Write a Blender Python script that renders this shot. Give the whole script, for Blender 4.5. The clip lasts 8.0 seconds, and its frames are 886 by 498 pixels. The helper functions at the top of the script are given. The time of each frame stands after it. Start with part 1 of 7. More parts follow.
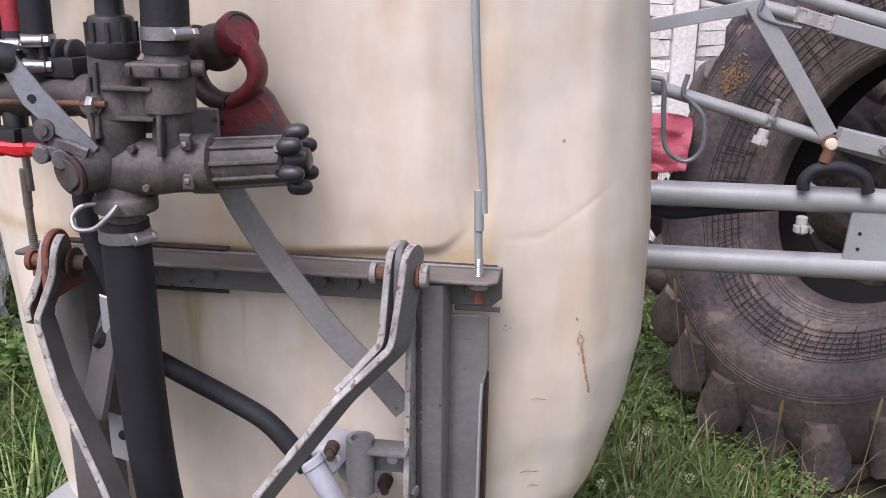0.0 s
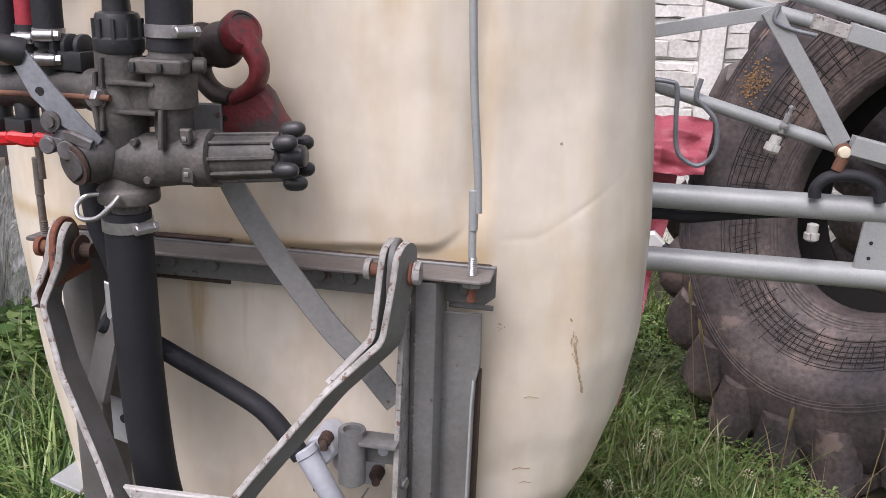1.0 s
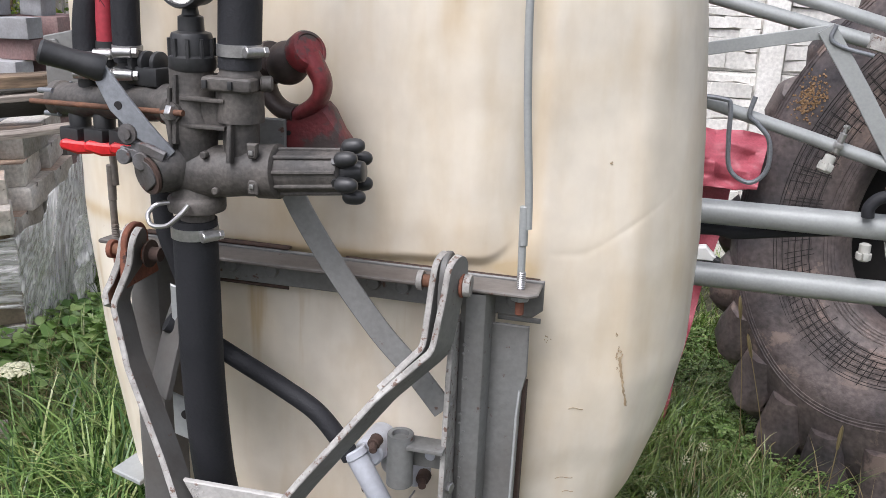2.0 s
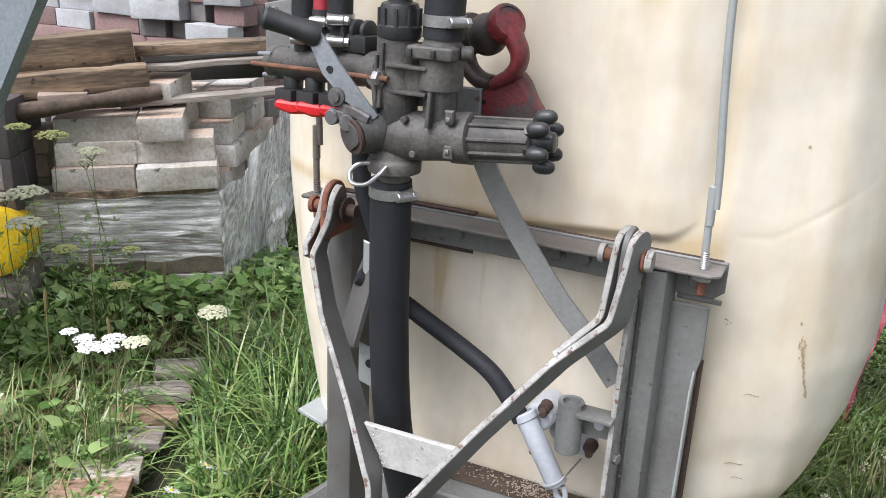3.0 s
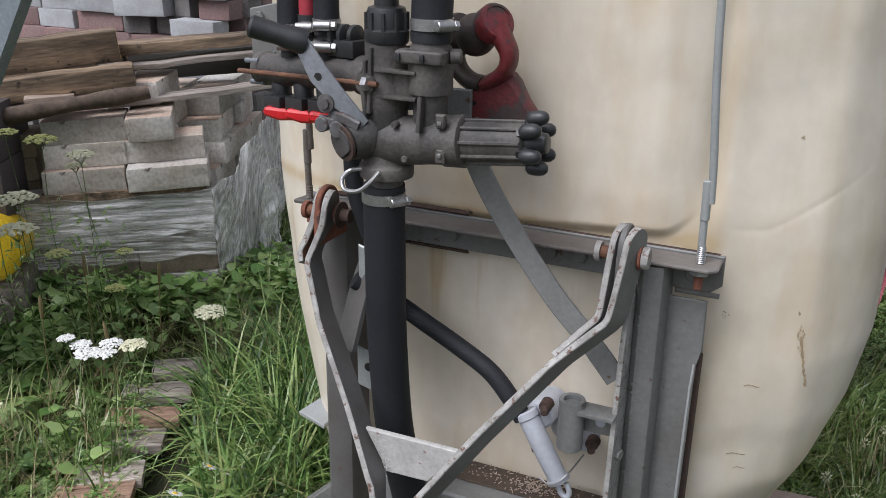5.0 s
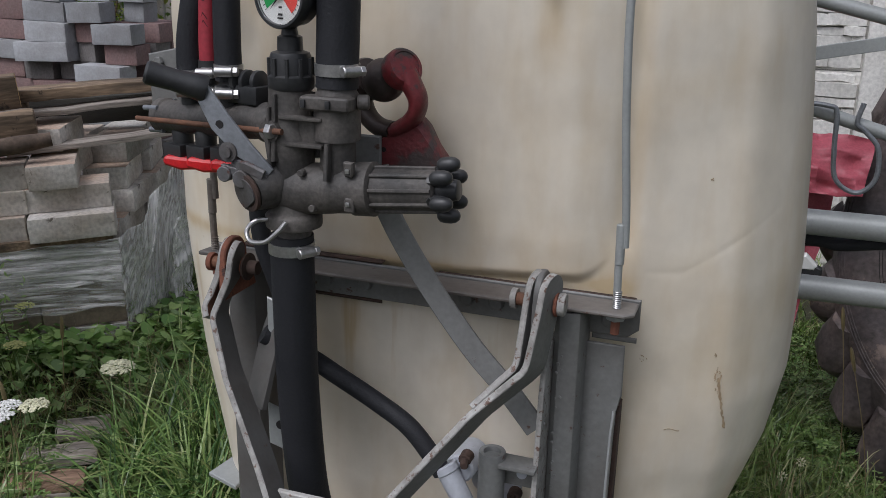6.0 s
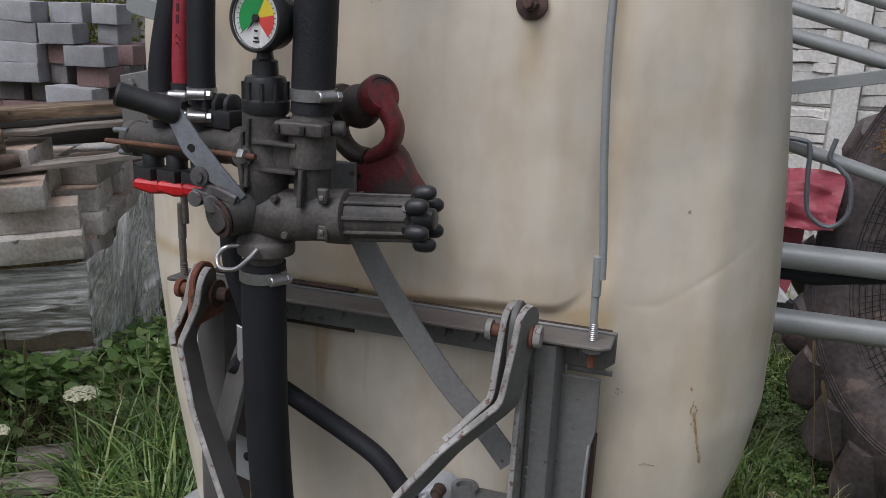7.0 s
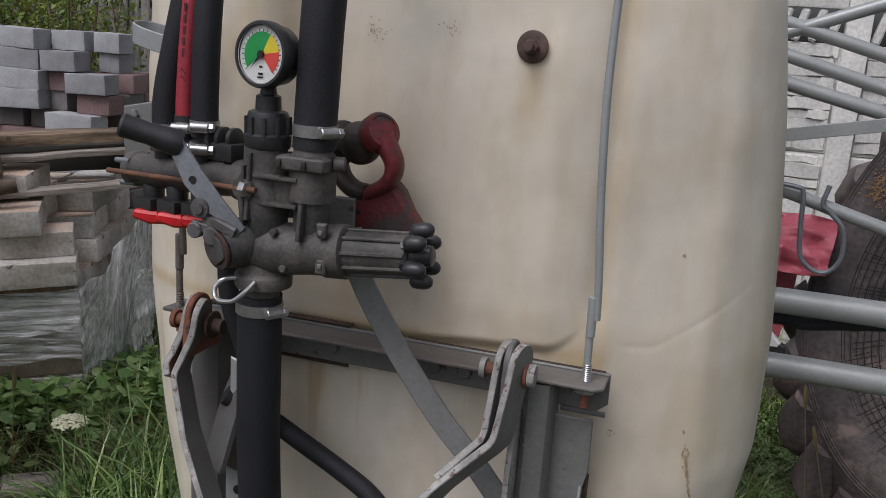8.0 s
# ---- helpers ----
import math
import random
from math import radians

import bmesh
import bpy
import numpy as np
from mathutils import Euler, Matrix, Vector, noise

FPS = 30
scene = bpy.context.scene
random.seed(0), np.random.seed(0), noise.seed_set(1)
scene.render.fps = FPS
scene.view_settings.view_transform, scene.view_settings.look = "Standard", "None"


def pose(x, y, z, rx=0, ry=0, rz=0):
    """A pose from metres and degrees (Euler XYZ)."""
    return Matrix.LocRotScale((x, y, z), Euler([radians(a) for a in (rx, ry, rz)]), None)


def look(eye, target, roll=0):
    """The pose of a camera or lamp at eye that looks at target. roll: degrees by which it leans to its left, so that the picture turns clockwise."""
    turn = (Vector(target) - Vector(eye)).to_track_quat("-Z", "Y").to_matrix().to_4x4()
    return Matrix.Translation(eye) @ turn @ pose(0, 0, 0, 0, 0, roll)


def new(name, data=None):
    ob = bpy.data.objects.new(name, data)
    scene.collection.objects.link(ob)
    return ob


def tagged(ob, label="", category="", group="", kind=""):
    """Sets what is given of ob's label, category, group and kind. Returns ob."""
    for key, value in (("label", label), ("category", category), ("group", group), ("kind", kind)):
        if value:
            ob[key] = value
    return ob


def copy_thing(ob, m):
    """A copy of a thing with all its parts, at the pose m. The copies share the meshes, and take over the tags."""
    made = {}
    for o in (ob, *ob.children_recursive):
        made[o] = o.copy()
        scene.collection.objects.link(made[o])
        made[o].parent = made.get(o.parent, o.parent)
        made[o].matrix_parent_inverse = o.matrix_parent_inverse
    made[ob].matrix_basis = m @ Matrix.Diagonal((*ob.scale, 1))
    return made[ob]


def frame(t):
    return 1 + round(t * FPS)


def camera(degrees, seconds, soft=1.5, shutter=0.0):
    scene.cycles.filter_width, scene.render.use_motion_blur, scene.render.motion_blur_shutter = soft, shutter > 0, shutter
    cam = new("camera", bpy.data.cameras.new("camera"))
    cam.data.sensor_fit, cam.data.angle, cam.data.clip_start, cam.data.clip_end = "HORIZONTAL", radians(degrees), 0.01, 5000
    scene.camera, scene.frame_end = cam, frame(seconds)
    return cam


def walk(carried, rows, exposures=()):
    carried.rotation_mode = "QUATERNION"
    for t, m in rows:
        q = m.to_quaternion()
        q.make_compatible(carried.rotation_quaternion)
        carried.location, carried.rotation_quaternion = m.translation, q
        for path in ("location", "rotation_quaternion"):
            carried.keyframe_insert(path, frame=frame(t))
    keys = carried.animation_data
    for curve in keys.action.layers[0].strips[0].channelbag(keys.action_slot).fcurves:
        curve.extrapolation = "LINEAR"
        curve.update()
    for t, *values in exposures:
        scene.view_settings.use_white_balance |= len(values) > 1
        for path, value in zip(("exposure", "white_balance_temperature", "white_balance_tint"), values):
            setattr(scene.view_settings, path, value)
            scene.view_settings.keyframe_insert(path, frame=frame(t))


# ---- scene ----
cam = camera(52.0, 8.0, soft=0.4)
PATH = [
    (0, (0.102, -0.939, 1.322), (-0.185, 0.95, 0.731), 0.6),
    (0.1, (0.113, -0.946, 1.331), (-0.195, 0.940, 0.742), 1.00),
    (0.2, (0.120, -0.951, 1.337), (-0.206, 0.934, 0.753), 1.26),
    (0.3, (0.131, -0.956, 1.339), (-0.210, 0.927, 0.759), 1.26),
    (0.4, (0.141, -0.956, 1.334), (-0.209, 0.925, 0.752), 0.93),
    (0.5, (0.143, -0.956, 1.33), (-0.203, 0.923, 0.739), 0.9),
    (0.7, (0.140, -0.955, 1.328), (-0.193, 0.924, 0.730), 1.15),
    (1, (0.143, -0.949, 1.332), (-0.208, 0.925, 0.729), 1.7),
    (1.2, (0.155, -0.955, 1.329), (-0.217, 0.919, 0.737), 1.7),
    (2.3, (0.14, -0.99, 1.366), (-0.405, 0.831, 0.751), 2.4),
    (2.5, (0.135, -0.998, 1.37), (-0.495, 0.794, 0.744), 2.2),
    (2.7, (0.137, -1.004, 1.363), (-0.578, 0.753, 0.731), 2.05),
    (3, (0.148, -1.013, 1.355), (-0.66, 0.691, 0.688), 2.6),
    (3.2, (0.154, -1.013, 1.356), (-0.657, 0.683, 0.674), 1.76),
    (3.5, (0.156, -1.016, 1.353), (-0.618, 0.693, 0.661), 1.0),
    (3.7, (0.158, -1.018, 1.355), (-0.607, 0.687, 0.642), 0.82),
    (4, (0.159, -1.019, 1.36), (-0.578, 0.693, 0.634), 0.6),
    (5.3, (0.138, -0.983, 1.378), (-0.66, 0.717, 0.69), 0.8),
    (5.5, (0.143, -0.971, 1.379), (-0.566, 0.78, 0.721), 0.6),
    (5.7, (0.145, -0.973, 1.378), (-0.526, 0.802, 0.747), 0.75),
    (6, (0.136, -0.969, 1.373), (-0.505, 0.824, 0.761), 1.1),
    (6.2, (0.129, -0.966, 1.369), (-0.494, 0.836, 0.767), 1.52),
    (6.5, (0.125, -0.963, 1.372), (-0.491, 0.846, 0.782), 2.1),
    (6.7, (0.123, -0.959, 1.375), (-0.486, 0.857, 0.799), 2.32),
    (7, (0.128, -0.955, 1.37), (-0.463, 0.874, 0.818), 2.4),
    (7.2, (0.127, -0.953, 1.368), (-0.453, 0.884, 0.829), 2.93),
    (7.5, (0.123, -0.96, 1.376), (-0.456, 0.887, 0.87), 3.7),
    (7.7, (0.124, -0.962, 1.377), (-0.459, 0.885, 0.881), 3.84),
    (8, (0.126, -0.962, 1.374), (-0.461, 0.89, 0.897), 3.9),
]
EXPOSURE = [(0, 0.43, 6060, 26), (0.5, 0.42, 6080, 25), (1.2, 0.42, 6230, 20), (2.5, 0.70, 6050, 13), (3.0, 0.81, 6050, 12), (4.0, 0.79, 6080, 13), (5.5, -0.29, 5950, 13), (6.5, -0.50, 5980, 14), (7.5, -0.56, 6040, 14), (8.0, -0.50, 6080, 15)]
walk(cam, [(t, look(eye, target, roll)) for t, eye, target, roll in PATH], EXPOSURE)

# ---- light: bright overcast sky, with a very soft sun high behind the camera ----
world = bpy.data.worlds.new("overcast_sky")
scene.world = world
world.use_nodes = True
wn, wl = world.node_tree.nodes, world.node_tree.links
sky = wn.new("ShaderNodeTexSky")
sky.sky_type, sky.sun_disc = "NISHITA", False
sky.sun_elevation, sky.sun_rotation = radians(55), radians(200)
sky.air_density, sky.dust_density, sky.ozone_density = 1.0, 6.0, 1.0
grey = wn.new("ShaderNodeHueSaturation")
grey.inputs["Saturation"].default_value = 0.25
wl.new(sky.outputs[0], grey.inputs["Color"])
wl.new(grey.outputs[0], wn["Background"].inputs["Color"])
wn["Background"].inputs["Strength"].default_value = 0.15
sun = new("sun", bpy.data.lights.new("sun", "SUN"))
sun.data.energy, sun.data.angle, sun.data.color = 1.1, radians(25), (1.0, 0.96, 0.9)
sun.matrix_world = look((-1.2, -3.0, 5.0), (0, 0, 0))

# ---- building helpers ----
def bake(bm, name, smooth=35):
    me = bpy.data.meshes.new(name)
    bmesh.ops.recalc_face_normals(bm, faces=bm.faces)
    bm.to_mesh(me)
    bm.free()
    me.shade_smooth()
    me.set_sharp_from_angle(angle=radians(smooth))
    return me


def thing(name, at=(0, 0, 0), label="", category="", group="", kind=""):
    """An Empty at the base of a thing that has parts."""
    ob = new(name)
    ob.location = at
    ob.empty_display_size = 0.05
    bpy.context.view_layer.update()
    return tagged(ob, label, category, group, kind)


def part(name, bm, material, parent, label="", smooth=35, kind=""):
    """One mesh object under a thing or a part; bm is in world coordinates."""
    ob = new(name, bake(bm, name, smooth))
    ob.data.materials.append(material)
    if parent is not None:
        ob.parent = parent
        up = parent
        off = Vector((0, 0, 0))
        while up is not None:
            off += up.location
            up = up.parent
        ob.data.transform(Matrix.Translation(-off))
    return tagged(ob, label, "", "", kind)


def single(name, bm, material, label, category, group="", kind="", smooth=35):
    ob = new(name, bake(bm, name, smooth))
    ob.data.materials.append(material)
    return tagged(ob, label, category, group, kind)


def B():
    return bmesh.new()


def frame_of(d, hint=(0, 0, 1)):
    """Columns side, hint-like, along d."""
    z = Vector(d).normalized()
    h = Vector(hint)
    if abs(z.dot(h.normalized())) > 0.98:
        h = Vector((1, 0, 0)) if abs(z.x) < 0.9 else Vector((0, 1, 0))
    x = h.cross(z).normalized()
    y = z.cross(x)
    return Matrix((x, y, z)).transposed()


def box(bm, c, size, m=None, bevel=0.0, seg=2):
    """A box round c with sizes along x, y, z; m turns it."""
    r = bmesh.ops.create_cube(bm, size=1.0)
    vs = r["verts"]
    bmesh.ops.scale(bm, vec=size, verts=vs)
    if bevel:
        es = list({e for v in vs for e in v.link_edges})
        out = bmesh.ops.bevel(bm, geom=es, offset=bevel, segments=seg, affect="EDGES", profile=0.6)
        vs = list({v for f in out["faces"] for v in f.verts} | {v for v in vs if v.is_valid})
    t = Matrix.Translation(c) @ (m.to_4x4() if m is not None else Matrix())
    bmesh.ops.transform(bm, matrix=t, verts=vs)
    return bm


def lathe(bm, profile, m, seg=28, close=True):
    """Turns (radius, height) pairs round the z axis of the matrix m."""
    rings = []
    for r, h in profile:
        if r < 1e-6:
            rings.append([bm.verts.new(m @ Vector((0, 0, h)))])
        else:
            rings.append([bm.verts.new(m @ Vector((r * math.cos(2 * math.pi * k / seg), r * math.sin(2 * math.pi * k / seg), h))) for k in range(seg)])
    for a, b in zip(rings, rings[1:]):
        for k in range(seg):
            l = (k + 1) % seg
            if len(a) == 1 and len(b) == 1:
                continue
            if len(a) == 1:
                bm.faces.new((a[0], b[k], b[l]))
            elif len(b) == 1:
                bm.faces.new((a[k], b[0], a[l]))
            else:
                bm.faces.new((a[k], a[l], b[l], b[k]))
    if close:
        for ring in (rings[0], rings[-1]):
            if len(ring) > 2:
                bm.faces.new(ring)
    return bm


def axis(p, q, hint=(0, 0, 1)):
    """The matrix with its origin at p and its z axis towards q."""
    return Matrix.Translation(p) @ frame_of(Vector(q) - Vector(p), hint).to_4x4()


def rod(bm, p, q, r, r2=None, seg=20, bevel=0.0):
    r2 = r if r2 is None else r2
    n = (Vector(q) - Vector(p)).length
    b = bevel
    prof = [(r, 0), (r2, n)] if not b else [(r - b, 0), (r, b), (r2, n - b), (r2 - b, n)]
    return lathe(bm, prof, axis(p, q), seg)


def smooth_path(pts, n=10):
    """Catmull-Rom through the points."""
    p = [Vector(a) for a in pts]
    p = [2 * p[0] - p[1]] + p + [2 * p[-1] - p[-2]]
    out = []
    for a, b, c, d in zip(p, p[1:], p[2:], p[3:]):
        for k in range(n):
            t = k / n
            out.append(0.5 * (2 * b + (c - a) * t + (2 * a - 5 * b + 4 * c - d) * t * t + (3 * b - a - 3 * c + d) * t**3))
    return out + [p[-2]]


def sweep(bm, pts, section, hint=(0, 1, 0), caps=True):
    """Carries a closed section of (side, up) pairs along the points; up leans towards hint."""
    rings = []
    for k, p in enumerate(pts):
        d = (Vector(pts[min(k + 1, len(pts) - 1)]) - Vector(pts[max(k - 1, 0)])).normalized()
        h = Vector(hint[k] if isinstance(hint, list) else hint)
        up = (h - d * h.dot(d)).normalized()
        side = d.cross(up)
        sec = section[k] if isinstance(section[0], list) else section
        rings.append([bm.verts.new(Vector(p) + side * s + up * u) for s, u in sec])
    n = len(rings[0])
    for a, b in zip(rings, rings[1:]):
        for k in range(n):
            bm.faces.new((a[k], a[(k + 1) % n], b[(k + 1) % n], b[k]))
    if caps:
        bm.faces.new(rings[0])
        bm.faces.new(rings[-1])
    return bm


def ring(r, n=14):
    return [(r * math.cos(2 * math.pi * k / n), r * math.sin(2 * math.pi * k / n)) for k in range(n)]


def pipe(bm, pts, r, n=10, seg=14, hint=(0.1, 1, 0.2)):
    return sweep(bm, smooth_path(pts, n), ring(r, seg), hint)


def slab(w, h, b=0.0015):
    """A rectangle w by h with chamfered corners, as a section."""
    w, h = w / 2, h / 2
    return [(-w + b, -h), (w - b, -h), (w, -h + b), (w, h - b), (w - b, h), (-w + b, h), (-w, h - b), (-w, -h + b)]


def plate(bm, outline, thick, m, bevel=0.0015):
    """An outline of (x, y) pairs, thickened along the z axis of m, centred on it."""
    bot = [bm.verts.new((x, y, -thick / 2)) for x, y in outline]
    top = [bm.verts.new((x, y, thick / 2)) for x, y in outline]
    faces = [bm.faces.new(bot[::-1]), bm.faces.new(top)]
    n = len(outline)
    for k in range(n):
        faces.append(bm.faces.new((bot[k], bot[(k + 1) % n], top[(k + 1) % n], top[k])))
    vs = bot + top
    if bevel:
        es = list(faces[0].edges) + list(faces[1].edges)
        out = bmesh.ops.bevel(bm, geom=es, offset=bevel, segments=1, affect="EDGES")
        vs = list({v for f in out["faces"] for v in f.verts} | {v for v in vs if v.is_valid})
    bmesh.ops.transform(bm, matrix=m, verts=vs)
    return bm


def hexnut(bm, c, d, r, h):
    prof = [(r * 0.86, 0), (r, h * 0.15), (r, h * 0.85), (r * 0.86, h)]
    return lathe(bm, prof, axis(c, Vector(c) + Vector(d)), 6)


XZ = Matrix(((1, 0, 0, 0), (0, 0, -1, 0), (0, 1, 0, 0), (0, 0, 0, 1)))  # an outline's (x, y) becomes (x, z)


def upright(y):
    """The matrix for an outline of (x, z) pairs that stands in the plane y."""
    return Matrix.Translation((0, y, 0)) @ XZ


# ---- materials ----
def material(name, base, rough=0.6, metal=0.0, alt=None, amount=0.5, scale=8.0, grain=120.0, bump=0.15, stretch=(1, 1, 1), spots=None, spot_scale=30.0, spot_at=0.66, random_tint=0.0, detail=6.0, fine=0.2):
    """A surface with a broad and a fine variation, optional spots of wear, and fine relief."""
    m = bpy.data.materials.new(name)
    m.use_nodes = True
    n, l = m.node_tree.nodes, m.node_tree.links
    p = n["Principled BSDF"]
    p.inputs["Roughness"].default_value, p.inputs["Metallic"].default_value = rough, metal
    co = n.new("ShaderNodeTexCoord")
    mp = n.new("ShaderNodeMapping")
    mp.inputs["Scale"].default_value = stretch
    l.new(co.outputs["Object"], mp.inputs["Vector"])
    big, tiny = n.new("ShaderNodeTexNoise"), n.new("ShaderNodeTexNoise")
    for t, s in ((big, scale), (tiny, grain)):
        t.inputs["Scale"].default_value, t.inputs["Detail"].default_value = s, detail
        l.new(mp.outputs["Vector"], t.inputs["Vector"])
    alt = alt or tuple(c * 0.6 for c in base)
    ramp = n.new("ShaderNodeMapRange")
    ramp.inputs["From Min"].default_value, ramp.inputs["From Max"].default_value = 0.3, 0.7
    l.new(big.outputs["Fac"], ramp.inputs["Value"])
    mix = n.new("ShaderNodeMix")
    mix.data_type = "RGBA"
    amt = n.new("ShaderNodeMath")
    amt.operation = "MULTIPLY"
    amt.inputs[1].default_value = amount
    l.new(ramp.outputs["Result"], amt.inputs[0])
    l.new(amt.outputs[0], mix.inputs["Factor"])
    mix.inputs["A"].default_value, mix.inputs["B"].default_value = (*base, 1), (*alt, 1)
    col = mix.outputs["Result"]
    fr = n.new("ShaderNodeMapRange")
    fr.inputs["From Min"].default_value, fr.inputs["From Max"].default_value = 0.25, 0.75
    fr.inputs["To Min"].default_value, fr.inputs["To Max"].default_value = 1 - fine, 1 + fine
    l.new(tiny.outputs["Fac"], fr.inputs["Value"])
    mul = n.new("ShaderNodeVectorMath")
    mul.operation = "SCALE"
    l.new(col, mul.inputs[0])
    l.new(fr.outputs["Result"], mul.inputs["Scale"])
    col = mul.outputs[0]
    if random_tint:
        info = n.new("ShaderNodeObjectInfo")
        rr = n.new("ShaderNodeMapRange")
        rr.inputs["To Min"].default_value, rr.inputs["To Max"].default_value = 1 - random_tint, 1 + random_tint
        l.new(info.outputs["Random"], rr.inputs["Value"])
        m2 = n.new("ShaderNodeVectorMath")
        m2.operation = "SCALE"
        l.new(col, m2.inputs[0])
        l.new(rr.outputs["Result"], m2.inputs["Scale"])
        col = m2.outputs[0]
    if spots:
        sp = n.new("ShaderNodeTexNoise")
        sp.inputs["Scale"].default_value, sp.inputs["Detail"].default_value, sp.inputs["Roughness"].default_value = spot_scale, 8.0, 0.65
        l.new(co.outputs["Object"], sp.inputs["Vector"])
        st = n.new("ShaderNodeMapRange")
        st.inputs["From Min"].default_value, st.inputs["From Max"].default_value = spot_at, spot_at + 0.05
        l.new(sp.outputs["Fac"], st.inputs["Value"])
        mm = n.new("ShaderNodeMix")
        mm.data_type = "RGBA"
        l.new(st.outputs["Result"], mm.inputs["Factor"])
        l.new(col, mm.inputs["A"])
        mm.inputs["B"].default_value = (*spots, 1)
        col = mm.outputs["Result"]
        if metal > 0.3:
            inv = n.new("ShaderNodeMath")
            inv.operation = "MULTIPLY_ADD"
            inv.inputs[1].default_value, inv.inputs[2].default_value = -metal, metal
            l.new(st.outputs["Result"], inv.inputs[0])
            l.new(inv.outputs[0], p.inputs["Metallic"])
    l.new(col, p.inputs["Base Color"])
    rg = n.new("ShaderNodeMapRange")
    rg.inputs["To Min"].default_value, rg.inputs["To Max"].default_value = max(rough - 0.12, 0.05), min(rough + 0.12, 1)
    l.new(big.outputs["Fac"], rg.inputs["Value"])
    l.new(rg.outputs["Result"], p.inputs["Roughness"])
    if bump:
        bp = n.new("ShaderNodeBump")
        bp.inputs["Strength"].default_value, bp.inputs["Distance"].default_value = bump, 0.002
        l.new(tiny.outputs["Fac"], bp.inputs["Height"])
        l.new(bp.outputs["Normal"], p.inputs["Normal"])
    return m


def plain(name, base, rough=0.5):
    m = bpy.data.materials.new(name)
    m.use_nodes = True
    p = m.node_tree.nodes["Principled BSDF"]
    p.inputs["Base Color"].default_value, p.inputs["Roughness"].default_value = (*base, 1), rough
    return m


POLY = material("aged_polyethylene", (0.735, 0.68, 0.585), 0.38, alt=(0.62, 0.54, 0.41), amount=0.6, scale=3.4, grain=34, bump=0.05, stretch=(1.0, 1.0, 0.85), spots=(0.50, 0.40, 0.27), spot_scale=19, spot_at=0.705, fine=0.06, detail=6.0)
GREY = material("grey_machine_paint", (0.198, 0.202, 0.197), 0.48, alt=(0.135, 0.130, 0.121), amount=0.9, scale=9, grain=150, bump=0.14, fine=0.13, spots=(0.095, 0.055, 0.04), spot_scale=70, spot_at=0.635)
WORN = material("worn_grey_paint", (0.40, 0.39, 0.37), 0.6, alt=(0.22, 0.21, 0.195), amount=0.95, scale=38, grain=200, bump=0.5, fine=0.2, spots=(0.13, 0.075, 0.055), spot_scale=120, spot_at=0.575)
SCRAPED = material("scraped_grey_paint", (0.50, 0.49, 0.47), 0.6, alt=(0.34, 0.33, 0.31), amount=0.9, scale=34, grain=180, bump=0.45, fine=0.14, spots=(0.20, 0.13, 0.10), spot_scale=90, spot_at=0.64)
SILVER = material("silver_paint", (0.36, 0.375, 0.37), 0.4, alt=(0.27, 0.285, 0.28), amount=0.7, scale=14, grain=200, bump=0.06, metal=0.15, fine=0.08)
RUST = material("rusty_steel", (0.17, 0.075, 0.04), 0.85, alt=(0.09, 0.05, 0.035), amount=0.9, scale=40, grain=220, bump=0.35)
RUSTORANGE = material("orange_rust", (0.24, 0.088, 0.05), 0.9, alt=(0.13, 0.055, 0.038), amount=0.9, scale=45, grain=220, bump=0.4, spots=(0.06, 0.035, 0.03), spot_scale=40, spot_at=0.62)
# dark rust, also the colour of the shadow strip on the top angle
RUSTSHADOW = material("dark_rust_and_shadow", (0.07, 0.04, 0.03), 0.9, alt=(0.04, 0.03, 0.025), amount=0.8, scale=40, grain=200, bump=0.3)
RUBBER = material("black_hose_rubber", (0.008, 0.009, 0.0125), 0.7, alt=(0.018, 0.0185, 0.022), amount=0.8, scale=16, grain=260, bump=0.35, fine=0.2, spots=(0.13, 0.13, 0.12), spot_scale=120, spot_at=0.71)
NYLON = material("dusty_black_nylon", (0.034, 0.0325, 0.0315), 0.58, alt=(0.128, 0.115, 0.103), amount=0.9, scale=20, grain=230, bump=0.25, fine=0.35)
KNOB = material("black_knob_plastic", (0.022, 0.023, 0.025), 0.42, alt=(0.05, 0.05, 0.05), amount=0.5, scale=40, grain=200, bump=0.05)
ZINC = material("zinc_plated_steel", (0.52, 0.52, 0.52), 0.36, 0.85, alt=(0.33, 0.32, 0.31), amount=0.7, scale=60, grain=250, bump=0.08)
STEEL = material("dull_steel_lever", (0.24, 0.255, 0.275), 0.42, 0.35, alt=(0.17, 0.18, 0.195), amount=0.8, scale=30, grain=210, bump=0.2, fine=0.15, spots=(0.10, 0.08, 0.075), spot_scale=60, spot_at=0.66)
REDPAINT = material("chipped_red_paint", (0.17, 0.022, 0.026), 0.48, alt=(0.045, 0.026, 0.026), amount=1.0, scale=13, grain=190, bump=0.4, fine=0.25, spots=(0.05, 0.038, 0.036), spot_scale=18, spot_at=0.51)
REDPLASTIC = material("red_plastic", (0.62, 0.018, 0.022), 0.35, alt=(0.42, 0.012, 0.016), amount=0.5, scale=30, grain=160, bump=0.04)
REDHOSE = material("red_hose", (0.36, 0.035, 0.05), 0.5, alt=(0.27, 0.03, 0.045), amount=0.6, scale=20, grain=200, bump=0.08)
WHITEPL = material("white_valve_plastic", (0.45, 0.47, 0.515), 0.35, alt=(0.36, 0.375, 0.41), amount=0.6, scale=16, grain=160, bump=0.05, fine=0.08, spots=(0.22, 0.19, 0.16), spot_scale=40, spot_at=0.69)
